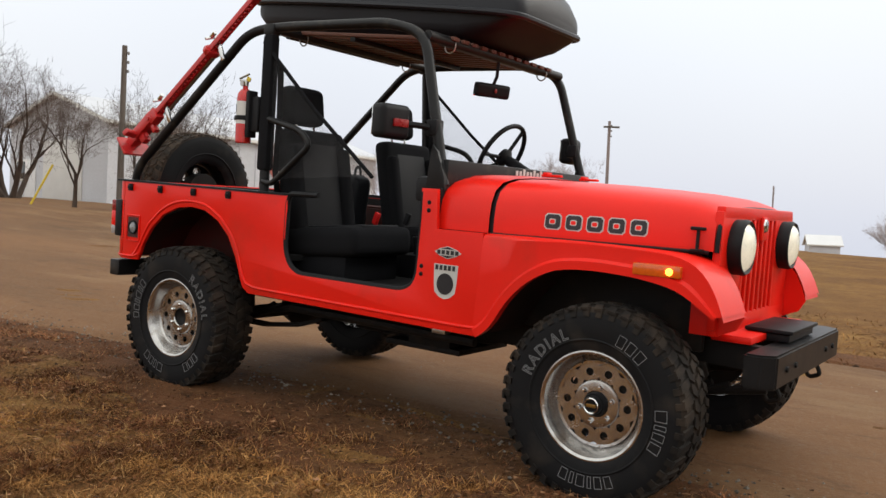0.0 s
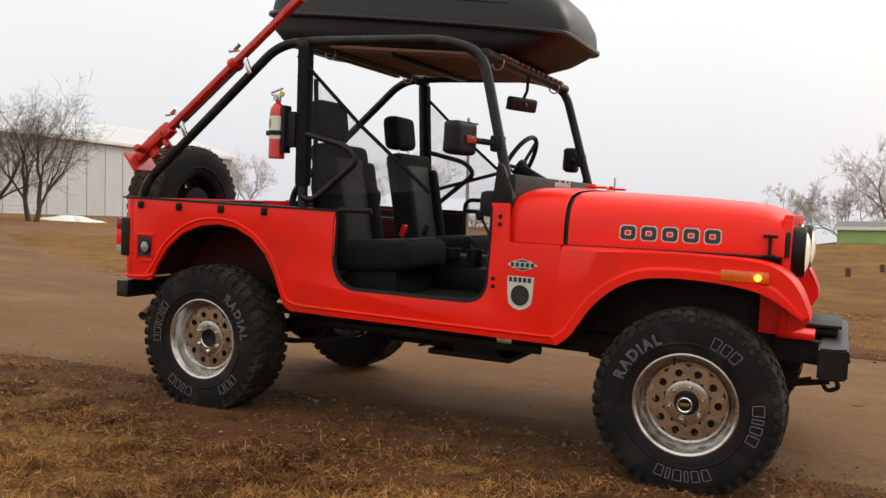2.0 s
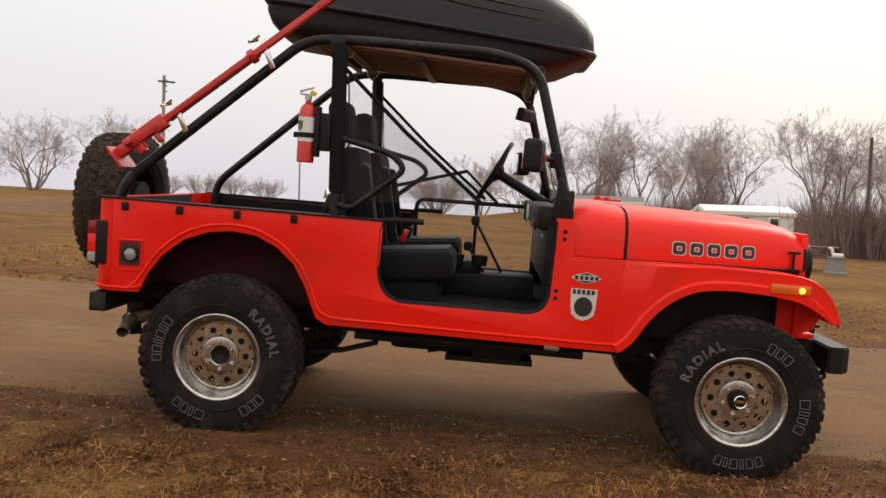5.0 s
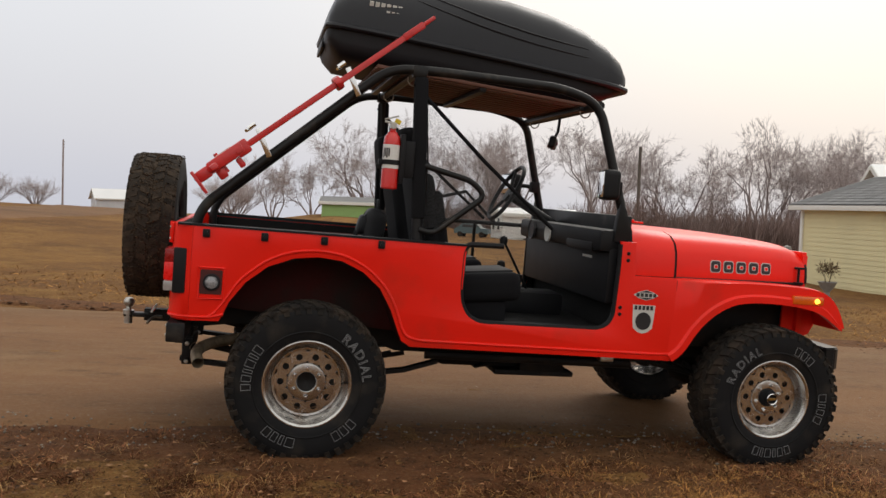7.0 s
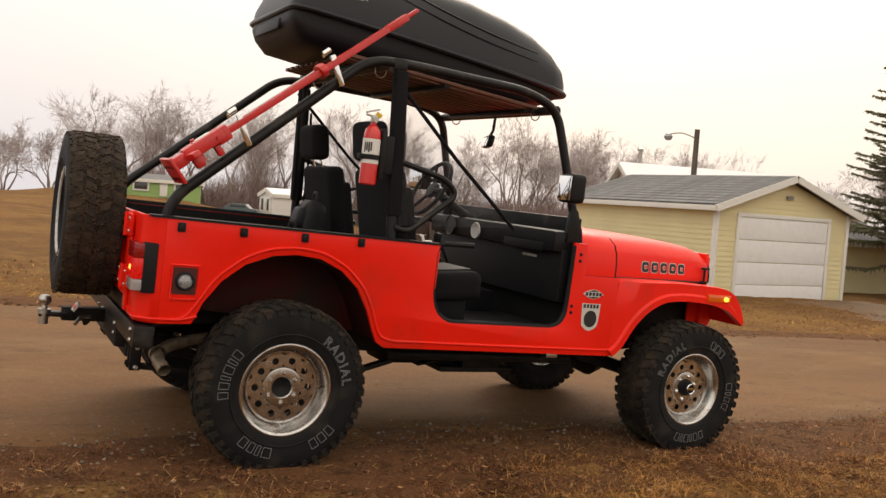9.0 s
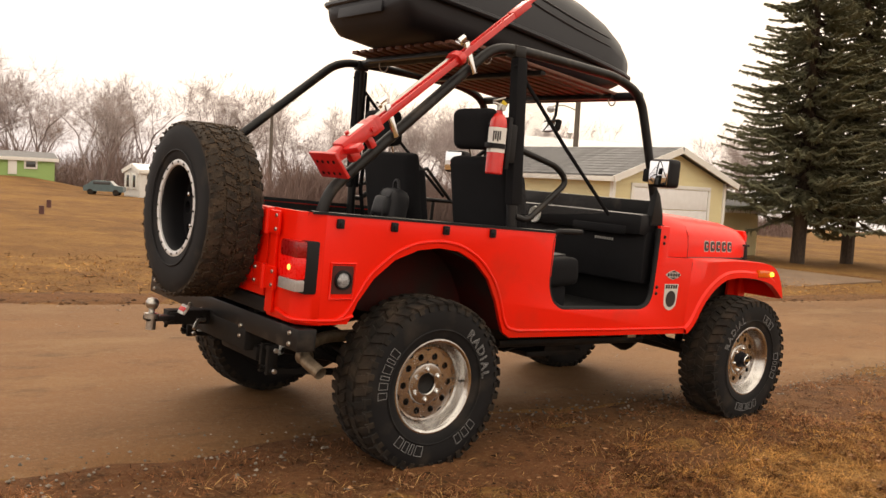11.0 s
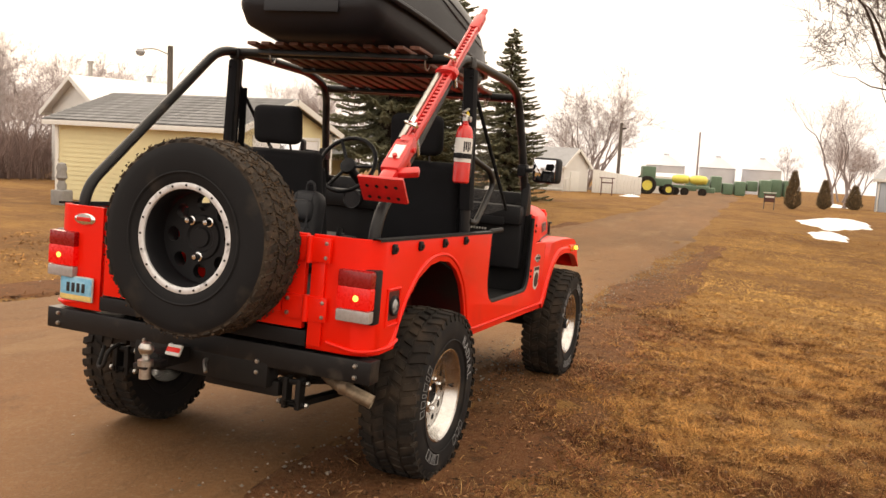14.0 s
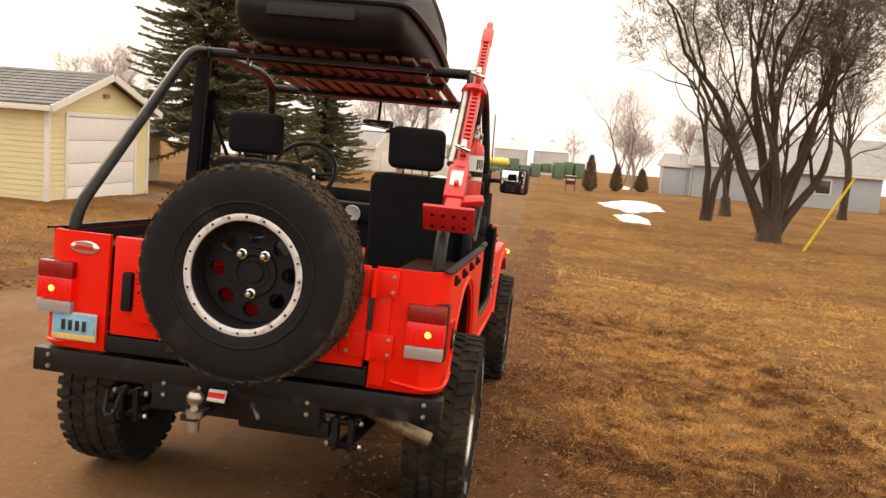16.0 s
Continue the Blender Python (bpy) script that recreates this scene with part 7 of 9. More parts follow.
# ---------------------------------------------------------------- buildings and yard things
SIDING = mat("yellow_siding", (0.74, 0.66, 0.39), 0.6, vary=0.12, scale=1.5, fine=60, bump=0.05)
SIDING_GREY = mat("blue_grey_siding", (0.42, 0.46, 0.52), 0.65, vary=0.12, scale=1.5, bump=0.05)
SIDING_WHITE = mat("white_siding", (0.72, 0.71, 0.69), 0.65, vary=0.1, scale=1.5, bump=0.05)
TRIM = mat("white_trim", (0.76, 0.75, 0.72), 0.5, vary=0.08, bump=0.02)
DOOR_WHITE = mat("garage_door_white", (0.80, 0.80, 0.81), 0.5, vary=0.08, bump=0.03)
SHINGLE = mat("grey_shingles", (0.21, 0.21, 0.215), 0.9, vary=0.35, scale=5, fine=40, bump=0.4, island=0.18)
PALE_SHINGLE = mat("pale_grey_shingles", (0.34, 0.34, 0.35), 0.9, vary=0.2, scale=4, fine=40, bump=0.2)
# grey sheet of far sheds and bins, lightened in colour to stand for fog
HAZED_TIN = mat("haze_paled_sheet", (0.60, 0.61, 0.65), 0.55, vary=0.15, scale=0.5, fine=12, bump=0.05)
TIN = mat("galvanised_sheet", (0.42, 0.42, 0.44), 0.5, metal=0.2, vary=0.2, scale=0.6, fine=20, bump=0.1)
WHITE_TIN = mat("white_sheet_roof", (0.74, 0.74, 0.75), 0.45, vary=0.08, scale=0.5, bump=0.02)
# green wall, its colour lightened to carry the fog's veil
GREEN_WALL = mat("fog_paled_green_wall", (0.30, 0.46, 0.16), 0.7, vary=0.15, scale=1)
GLASS_DARK = mat("dark_window_glass", (0.05, 0.055, 0.06), 0.08, vary=0.2, bump=0, coat=0.5)
POLE_WOOD = mat("weathered_pole", (0.16, 0.135, 0.115), 0.9, col2=(0.08, 0.065, 0.055), scale=6, stretch=(1, 1, 0.1), bump=0.3)
DRIVE = mat("muddy_gravel", (0.20, 0.125, 0.072), 0.85, col2=(0.11, 0.062, 0.034), scale=1.2, fine=30, bump=0.3)
SNOW = mat("old_snow", (0.86, 0.87, 0.89), 0.8, vary=0.10, scale=4, fine=30, bump=0.3, dist=0.03)
SIGN_RED = mat("faded_red_sign", (0.55, 0.16, 0.13), 0.5, vary=0.15, scale=3)
PICNIC = mat("dark_red_boards", (0.11, 0.045, 0.04), 0.8, vary=0.3, scale=6, bump=0.2)
# farm machine colours, greyed and paled so that haze sits in the paint
TRACTOR_GREEN = mat("hazed_machine_green", (0.12, 0.20, 0.13), 0.5)
TRACTOR_YELLOW = mat("hazed_machine_yellow", (0.78, 0.68, 0.12), 0.45)
STONE = mat("grey_stone", (0.28, 0.27, 0.26), 0.85, vary=0.3, scale=9, bump=0.3)
CAR_BLUE = mat("blue_grey_car_paint", (0.09, 0.145, 0.165), 0.3, coat=0.5, bump=0)


def clad_wall(name, parent, a, b, z0, z1, material, board=0.125, gable=None, holes=()):
    """A wall of lapped boards from plan point a to b, each board proud at its foot; gable: the ridge's height over the middle."""
    a, b = Vector((*a, 0)), Vector((*b, 0))
    d = (b - a).normalized()
    n = Vector((d.y, -d.x, 0))
    length = (b - a).length
    core = bmesh.new()
    pts = [(0, z0), (length, z0), (length, z1)] + ([(length / 2, gable)] if gable else []) + [(0, z1)]
    lo_, hi_ = [core.verts.new(a + d * u + Vector((0, 0, z)) - n * 0.012) for u, z in pts], [core.verts.new(a + d * u + Vector((0, 0, z)) - n * 0.12) for u, z in pts]
    core.faces.new(lo_)
    core.faces.new(hi_)
    for i in range(len(pts)):
        j = (i + 1) % len(pts)
        core.faces.new((lo_[i], lo_[j], hi_[j], hi_[i]))
    wall = part(name, core, material, parent)
    top = gable or z1
    z = z0
    while z < top - 0.02:
        h = min(board, top - z)
        u0, u1 = 0.0, length
        if gable and z + h > z1:
            cut = (z + h - z1) / (gable - z1) * length / 2
            u0, u1 = min(cut, length / 2 - 0.01), max(length - cut, length / 2 + 0.01)
        spans = [(u0, u1)]
        for h0, h1, hz0, hz1 in holes:
            if z + h > hz0 and z < hz1:
                spans = [s for p, q in spans for s in ((p, min(q, h0)), (max(p, h1), q)) if s[1] - s[0] > 0.02]
        for p, q in spans:
            bm = bmesh.new()
            v = [bm.verts.new(a + d * u + Vector((0, 0, zz)) + n * o) for u, zz, o in ((p, z, 0.014), (q, z, 0.014), (q, z + h, 0.002), (p, z + h, 0.002), (p, z, -0.008), (q, z, -0.008))]
            bm.faces.new(v[:4])
            bm.faces.new((v[0], v[1], v[5], v[4]))
            part("siding_board", bm, material, wall)
        z += h
    return wall


def slab_between(bm, p, q, r, s, thick):
    """A thick sheet over four corner points."""
    top = [Vector(x) for x in (p, q, r, s)]
    nn = (top[1] - top[0]).cross(top[3] - top[0]).normalized()
    if nn.z < 0:
        nn = -nn
    lo_, hi_ = [bm.verts.new(v) for v in top], [bm.verts.new(v + nn * thick) for v in top]
    bm.faces.new(lo_)
    bm.faces.new(hi_)
    for i in range(4):
        bm.faces.new((lo_[i], lo_[(i + 1) % 4], hi_[(i + 1) % 4], hi_[i]))


# --- yellow garage: gable and door to the road, long wall beside it
gz0, gz1, gzr = -0.62, 1.66, 2.38
GXL, GXR, GYF, GYB = 12.16, 16.64, 9.46, 14.70
garage = thing("garage", Matrix(), "pale yellow clapboard garage with white door and grey shingle roof", "garage")
clad_wall("wall", garage, (GXL, GYF), (GXR, GYF), gz0, gz1, SIDING, 0.115, gzr - 0.02, holes=((0.72, 3.76, gz0, 1.45),))
clad_wall("wall", garage, (GXL, GYB), (GXL, GYF), gz0, gz1, SIDING, 0.115)
clad_wall("wall", garage, (GXR, GYF), (GXR, GYB), gz0, gz1, SIDING, 0.23)
clad_wall("wall", garage, (GXR, GYB), (GXL, GYB), gz0, gz1, SIDING, 0.23, gzr - 0.02)
bm = bmesh.new()
for k in range(4):
    bx(bm, (GXL + 2.24, GYF - 0.005, gz0 + 0.26 + 0.515 * k), (3.00, 0.05, 0.50), 0.012)
door = part("door", bm, DOOR_WHITE, garage, "white panelled overhead door")
for c, s in (((GXL + 0.68, GYF - 0.02, 0.415), (0.09, 0.06, 2.07)), ((GXL + 3.80, GYF - 0.02, 0.415), (0.09, 0.06, 2.07)), ((GXL + 2.24, GYF - 0.02, 1.49), (3.21, 0.06, 0.09))):
    bm = bmesh.new()
    bx(bm, c, s, 0.006)
    part("door_frame", bm, TRIM, garage)
for x in (GXL, GXR):
    for y in (GYF, GYB):
        bm = bmesh.new()
        bx(bm, (x, y, (gz0 + gz1) / 2), (0.10, 0.10, gz1 - gz0), 0.006)
        part("corner_board", bm, TRIM, garage)
xm, ov = (GXL + GXR) / 2, 0.26
sl = (gzr - gz1) / (xm - GXL)
for sg in (-1, 1):
    bm = bmesh.new()
    xe = xm + sg * (xm - GXL + ov)
    ze = gz1 - sl * ov + 0.04
    slab_between(bm, (xe, GYF - ov, ze), (xe, GYB + ov, ze), (xm, GYB + ov, gzr + 0.04), (xm, GYF - ov, gzr + 0.04), 0.05)
    rf = part("roof", bm, SHINGLE, garage, "grey shingle roof slope")
    for row in range(11):
        u0, u1 = row / 11, (row + 1) / 11
        bm = bmesh.new()
        n_ = 26
        for c in range(n_):
            y0, y1 = GYF - ov + (GYB - GYF + 2 * ov) * c / n_, GYF - ov + (GYB - GYF + 2 * ov) * (c + 0.96) / n_
            p = [(xe + (xm - xe) * u0, y0, ze + (gzr + 0.04 - ze) * u0 + 0.072), (xe + (xm - xe) * u0, y1, ze + (gzr + 0.04 - ze) * u0 + 0.072), (xe + (xm - xe) * u1, y1, ze + (gzr + 0.04 - ze) * u1 + 0.056), (xe + (xm - xe) * u1, y0, ze + (gzr + 0.04 - ze) * u1 + 0.056)]
            bm.faces.new([bm.verts.new(q) for q in p])
        tagged(part("roofing", bm, SHINGLE, rf), kind="stuff")
    bm = bmesh.new()
    slab_between(bm, (xe, GYF - ov - 0.02, ze - 0.10), (xe, GYF - ov + 0.03, ze - 0.10), (xm, GYF - ov + 0.03, gzr - 0.06), (xm, GYF - ov - 0.02, gzr - 0.06), 0.15)
    part("barge_board", bm, TRIM, garage, "white barge board")
    bm = bmesh.new()
    bx(bm, (xe - sg * 0.01, (GYF + GYB) / 2, ze - 0.02), (0.04, GYB - GYF + 2 * ov, 0.13), 0.004)
    part("fascia", bm, TRIM, garage, "white eave board")
    bm = bmesh.new()
    bx(bm, (xe - sg * 0.15, (GYF + GYB) / 2, ze - 0.055), (0.26, GYB - GYF + 2 * ov - 0.1, 0.02), 0.002)
    part("soffit", bm, TRIM, garage)
bm = bmesh.new()
bx(bm, (xm + 0.05, GYF - 0.05, 1.96), (0.20, 0.08, 0.09), 0.02)
part("gable_light", bm, STONE, garage)
bm = bmesh.new()
bx(bm, ((GXL + GXR) / 2 + 0.3, 7.1, ground_z(14, 7.2) - 0.045), (4.2, 3.7, 0.10), 0.02)
tagged(part("driveway", bm, DRIVE, None), "muddy gravel apron before the garage", "driveway", kind="structure")

# --- white sheet-roofed building behind the garage
def simple_house(name, label, c, size, eave, ridge, wall, roof, turn=0.0, over=0.3, sink=0.3, windows=(), doors=(), axis="x"):
    """A gabled house: walls, two roof slopes, gable trim, windows with frame and pane."""
    m = pose(c[0], c[1], ground_z(*c), 0, 0, turn)
    ob = thing(name, m, label, "building")
    lx, ly = size[0] / 2, size[1] / 2
    for a, b, g in (((-lx, -ly), (lx, -ly), None), ((lx, -ly), (lx, ly), ridge - 0.02), ((lx, ly), (-lx, ly), None), ((-lx, ly), (-lx, -ly), ridge - 0.02)):
        a, b = Vector((*a, 0)), Vector((*b, 0))
        d = (b - a).normalized()
        n = Vector((d.y, -d.x, 0))
        L = (b - a).length
        bm = bmesh.new()
        rows = int((eave + sink) / 0.2)
        line = []
        for k in range(rows):
            line += [(-sink + (eave + sink) * k / rows, 0.015), (-sink + (eave + sink) * (k + 1) / rows, 0.0)]
        grid_ = loft(bm, [[e + Vector((0, 0, z)) + n * o for z, o in line] for e in (a, b)])
        if g:
            bm.faces.new([grid_[0][-1], grid_[1][-1], bm.verts.new((a + b) / 2 + Vector((0, 0, g)))])
        bmesh.ops.recalc_face_normals(bm, faces=bm.faces[:])
        bmesh.ops.solidify(bm, geom=bm.faces[:], thickness=0.06)
        part("wall", bm, wall, ob)
    for sg in (-1, 1):
        bm = bmesh.new()
        drop = (ridge - eave) / ly * over
        slab_between(bm, (-lx - over, sg * (ly + over), eave - drop), (lx + over, sg * (ly + over), eave - drop), (lx + over, 0, ridge), (-lx - over, 0, ridge), 0.07)
        part("roof", bm, roof, ob)
        bm = bmesh.new()
        bx(bm, (0, sg * (ly + over), eave - drop - 0.02), (2 * lx + 2 * over, 0.05, 0.16), 0.005)
        part("fascia", bm, TRIM, ob)
        for e in (-1, 1):
            bm = bmesh.new()
            slab_between(bm, (e * (lx + over) - 0.03, sg * (ly + over), eave - drop - 0.12), (e * (lx + over) + 0.03, sg * (ly + over), eave - drop - 0.12), (e * (lx + over) + 0.03, 0, ridge - 0.12), (e * (lx + over) - 0.03, 0, ridge - 0.12), 0.16)
            part("barge_board", bm, TRIM, ob)
    for face, u, z, w, h in windows:
        yy = -ly if face == "front" else ly
        bm = bmesh.new()
        if face in ("front", "back"):
            bx(bm, (u, yy * 1.0 + (-0.03 if yy < 0 else 0.03), z), (w + 0.16, 0.06, h + 0.16), 0.01)
        else:
            bx(bm, ((-lx - 0.03) if face == "left" else (lx + 0.03), u, z), (0.06, w + 0.16, h + 0.16), 0.01)
        wd = part("window", bm, TRIM, ob)
        bm = bmesh.new()
        if face in ("front", "back"):
            bx(bm, (u, yy + (-0.062 if yy < 0 else 0.062), z), (w, 0.012, h), 0.002)
        else:
            bx(bm, ((-lx - 0.062) if face == "left" else (lx + 0.062), u, z), (0.012, w, h), 0.002)
        part("pane", bm, GLASS_DARK, wd)
    for face, u, w, h, mm in doors:
        bm = bmesh.new()
        if face == "front":
            bx(bm, (u, -ly - 0.035, h / 2 - 0.02), (w, 0.07, h), 0.01)
        elif face == "left":
            bx(bm, (-lx - 0.035, u, h / 2 - 0.02), (0.07, w, h), 0.01)
        else:
            bx(bm, (lx + 0.035, u, h / 2 - 0.02), (0.07, w, h), 0.01)
        part("door", bm, mm, ob)
    return ob


outhouse = simple_house("outbuilding", "white outbuilding with a white sheet-metal roof", (22.6, 19.8), (6.8, 4.0), 2.65, 3.75, SIDING_WHITE, WHITE_TIN, turn=-21)
for px_, py_, hh in ((-2.75, 0.35, 0.62), (-0.60, 0.10, 0.30)):
    bm = bmesh.new()
    lathe(bm, [(0.075, 3.3), (0.075, 3.66 + hh), (0.12, 3.68 + hh), (0.12, 3.76 + hh), (0.0, 3.80 + hh)], 12, Matrix.Translation((px_, py_, 0)))
    part("chimney", bm, STEEL, outhouse, "thin dark metal flue")
simple_house("garage_annex", "low yellow annex in the shade of the spruces", (20.1, 13.3), (4.2, 3.0), 1.50, 2.05, SIDING, SHINGLE, turn=-4, over=0.15)
lamp_post = thing("yard_light_pole", on_ground(17.25, 15.35), "weathered wooden pole with a yard light arm", "light pole")
bm = bmesh.new()
tube(bm, [(0, 0, -0.2), (0, 0, 4.50)], [0.10, 0.08], 8)
part("pole", bm, POLE_WOOD, lamp_post)
bm = bmesh.new()
tube(bm, rounded([(0, 0, 4.22), (-0.28, 0.36, 4.40), (-0.50, 0.64, 4.34)], 0.2), 0.022, 6)
part("arm", bm, STEEL, lamp_post)
bm = bmesh.new()
lathe(bm, [(0.0, 0.10), (0.09, 0.08), (0.14, 0.0), (0.10, -0.10), (0.0, -0.13)], 14, Matrix.Translation((-0.53, 0.68, 4.26)))
part("lamp_head", bm, TIN, lamp_post)


def utility_pole(x, y, tall, label, arms=1, wood=None):
    ob = thing("utility_pole", on_ground(x, y), label, "utility pole")
    bm = bmesh.new()
    tube(bm, [(0, 0, -0.2), (0, 0, tall)], [0.115, 0.085], 8)
    part("pole", bm, wood or POLE_WOOD, ob)
    for k in range(arms):
        bm = bmesh.new()
        bx(bm, (0.18, -0.1, tall - 0.35 - 0.55 * k), (0.9, 0.09, 0.10), 0.01, pose(0, 0, 0, 0, 0, 30))
        part("cross_arm", bm, POLE_WOOD, ob)
    for k in range(3):
        bm = bmesh.new()
        lathe(bm, [(0.03, 0.0), (0.045, 0.05), (0.03, 0.10), (0.0, 0.11)], 8, Matrix.Translation((0.10, 0.08, tall - 0.3 - 0.3 * k)))
        part("insulator", bm, STONE, ob)
    return ob


utility_pole(-22.75, 14.05, 5.5, "tall weathered utility pole near the shed", 0)
# distant poles take the bark whose colour carries the haze
utility_pole(-17.6, 42.0, 6.5, "bare utility pole beyond the field", 1, HAZED_BARK)
utility_pole(-22.5, 100.0, 8.0, "distant utility pole in the mist", 0, HAZED_BARK)
utility_pole(18.8, 38.7, 5.4, "utility pole among the bare trees", 0)
utility_pole(49.8, 7.06, 4.3, "utility pole beside the white house", 1)
utility_pole(95.0, 6.0, 6.5, "distant utility pole by the grain bins", 0, HAZED_BARK)

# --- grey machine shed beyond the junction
shed = simple_house("machine_shed", "long grey sheet-metal machine shed with a tall gable", (-37.8, 31.0), (20.0, 8.4), 3.9, 5.35, HAZED_TIN, HAZED_TIN, turn=90, windows=(("left", 3.0, 1.5, 0.9, 0.9),), doors=(("left", -0.6, 3.3, 3.0, SIDING_WHITE), ("left", 2.2, 0.95, 2.1, DOOR_WHITE)))
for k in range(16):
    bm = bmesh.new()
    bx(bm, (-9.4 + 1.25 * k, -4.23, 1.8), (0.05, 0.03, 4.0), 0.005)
    part("wall_rib", bm, HAZED_TIN, shed)

simple_house("barn", "pale barn far off in the mist", (-20.5, 119.0), (3.8, 3.4), 2.2, 3.3, HAZED_TIN, WHITE_TIN, turn=20)
simple_house("red_barn", "small red barn with white edges, far across the field", (-39.8, 97.4), (4.0, 3.2), 1.6, 3.0, SIGN_RED, WHITE_TIN, turn=28, over=0.12, sink=1.0)
# --- house across the road ahead, white, with a porch rail
simple_house("white_house", "low white house with a pale grey roof", (45.1, 10.6), (4.4, 2.6), 1.50, 2.42, SIDING_WHITE, PALE_SHINGLE, turn=71, over=0.16, windows=(("back", -0.6, 0.85, 0.5, 0.6),), doors=(("left", 0.2, 0.9, 1.15, TRIM), ("back", 0.6, 0.5, 1.2, TRIM)))
simple_house("house_wing", "white gabled house wing with tall windows", (44.7, 11.75), (2.6, 2.3), 1.50, 2.40, SIDING_WHITE, PALE_SHINGLE, turn=14, over=0.16, windows=(("left", -0.35, 0.75, 0.28, 0.75), ("left", 0.2, 0.75, 0.28, 0.75)))
fence = thing("porch_rail", pose(43.0, 9.75, ground_z(43.0, 9.75), 0, 0, -76), "white wooden porch railing", "railing")
for k in range(18):
    bm = bmesh.new()
    bx(bm, (-1.0 + 0.118 * k, 0, 0.36), (0.045, 0.03, 0.56), 0.004)
    part("baluster", bm, TRIM, fence)
for z in (0.10, 0.66):
    bm = bmesh.new()
    bx(bm, (0, 0, z), (2.15, 0.07, 0.06), 0.006)
    part("rail", bm, TRIM, fence)
for x in (-1.08, 0, 1.08):
    bm = bmesh.new()
    bx(bm, (x, 0, 0.34), (0.08, 0.08, 0.78), 0.008)
    part("post", bm, TRIM, fence)
board_fence = thing("board_fence", pose(44.8, 6.25, ground_z(44.8, 6.25), 0, 0, -79.5), "solid white board fence beside the house", "fence")
for k in range(14):
    bm = bmesh.new()
    bx(bm, (-1.27 + 0.196 * k, 0, 0.62 - 0.012 * k), (0.19, 0.04, 1.34 - 0.024 * k), 0.006)
    part("board", bm, TRIM, board_fence)
simple_house("white_trailer", "low white trailer parked behind the fence", (57.5, 5.2), (2.6, 1.5), 1.15, 1.35, SIDING_WHITE, WHITE_TIN, turn=-80, over=0.08, windows=(("back", 0.3, 0.8, 0.5, 0.35),))

# --- blue-grey house with two garage doors, on the near side of the road ahead
simple_house("grey_house", "low blue-grey house with a pale grey roof", (47.6, -14.3), (9.6, 6.0), 2.15, 3.9, SIDING_GREY, PALE_SHINGLE, turn=-103.4, windows=(("front", -0.6, 1.25, 0.8, 0.7), ("front", 2.0, 1.25, 0.7, 0.7)), doors=(("front", 3.9, 1.9, 1.9, SIDING_GREY), ("front", -3.2, 1.6, 1.9, SIDING_GREY)))
simple_house("garage_wing", "low blue-grey garage wing with white-edged doors", (48.9, -8.7), (1.9, 5.0), 1.80, 2.35, SIDING_GREY, PALE_SHINGLE, turn=-103.4, over=0.15, doors=(("front", -0.1, 1.3, 1.55, SIDING_GREY), ("front", 0.82, 0.10, 1.75, TRIM), ("front", -0.84, 0.08, 1.75, TRIM)))

# --- distant yard: green house, pale shed, vehicle
simple_house("green_house", "low green building, wall colour paled as by fog, with a pale flat-pitched roof", (5.1, 40.8), (6.0, 3.0), 0.74, 0.98, GREEN_WALL, SHINGLE, turn=-8, over=0.14, windows=(("front", 0.2, 0.44, 0.6, 0.34), ("front", 2.0, 0.46, 0.4, 0.26)), doors=(("front", 1.25, 0.36, 0.66, TRIM),))
simple_house("mobile_home", "long low white mobile home with a pale metal roof", (10.97, 32.42), (3.9, 1.2), 1.16, 1.38, SIDING_WHITE, WHITE_TIN, turn=10, over=0.06, windows=(("left", 0.24, 0.72, 0.20, 0.50), ("left", -0.26, 0.72, 0.20, 0.50), ("front", 1.05, 0.78, 0.36, 0.30)), doors=(("front", -0.32, 0.46, 0.98, PICNIC),))
deck = thing("entrance_deck", on_ground(10.75, 31.45, 10), "small dark wooden deck before the mobile home", "deck")
for k in range(9):
    bm = bmesh.new()
    bx(bm, (-0.48 + 0.12 * k, 0, 0.20), (0.022, 0.03, 0.46), 0.003)
    part("baluster", bm, PICNIC, deck)
for z in (0.10, 0.42):
    bm = bmesh.new()
    bx(bm, (0, 0, z), (1.06, 0.04, 0.035), 0.004)
    part("rail", bm, PICNIC, deck)
bm = bmesh.new()
bx(bm, (0, 0.22, 0.08), (1.06, 0.44, 0.05), 0.006)
part("platform", bm, PICNIC, deck)
pile = thing("plank_pile", on_ground(11.75, 31.0, 6), "low pile of pale weathered planks", "plank pile")
for k in range(6):
    bm = bmesh.new()
    bx(bm, (0.03 * (k % 3) - 0.02, 0.05 * (k % 2), 0.03 + 0.052 * k), (1.75 - 0.06 * (k % 3), 0.18, 0.036), 0.006, pose(0, 0, 0, 0, 0, 2.5 * (k % 3) - 2))
    part("plank", bm, PALE_SHINGLE, pile)


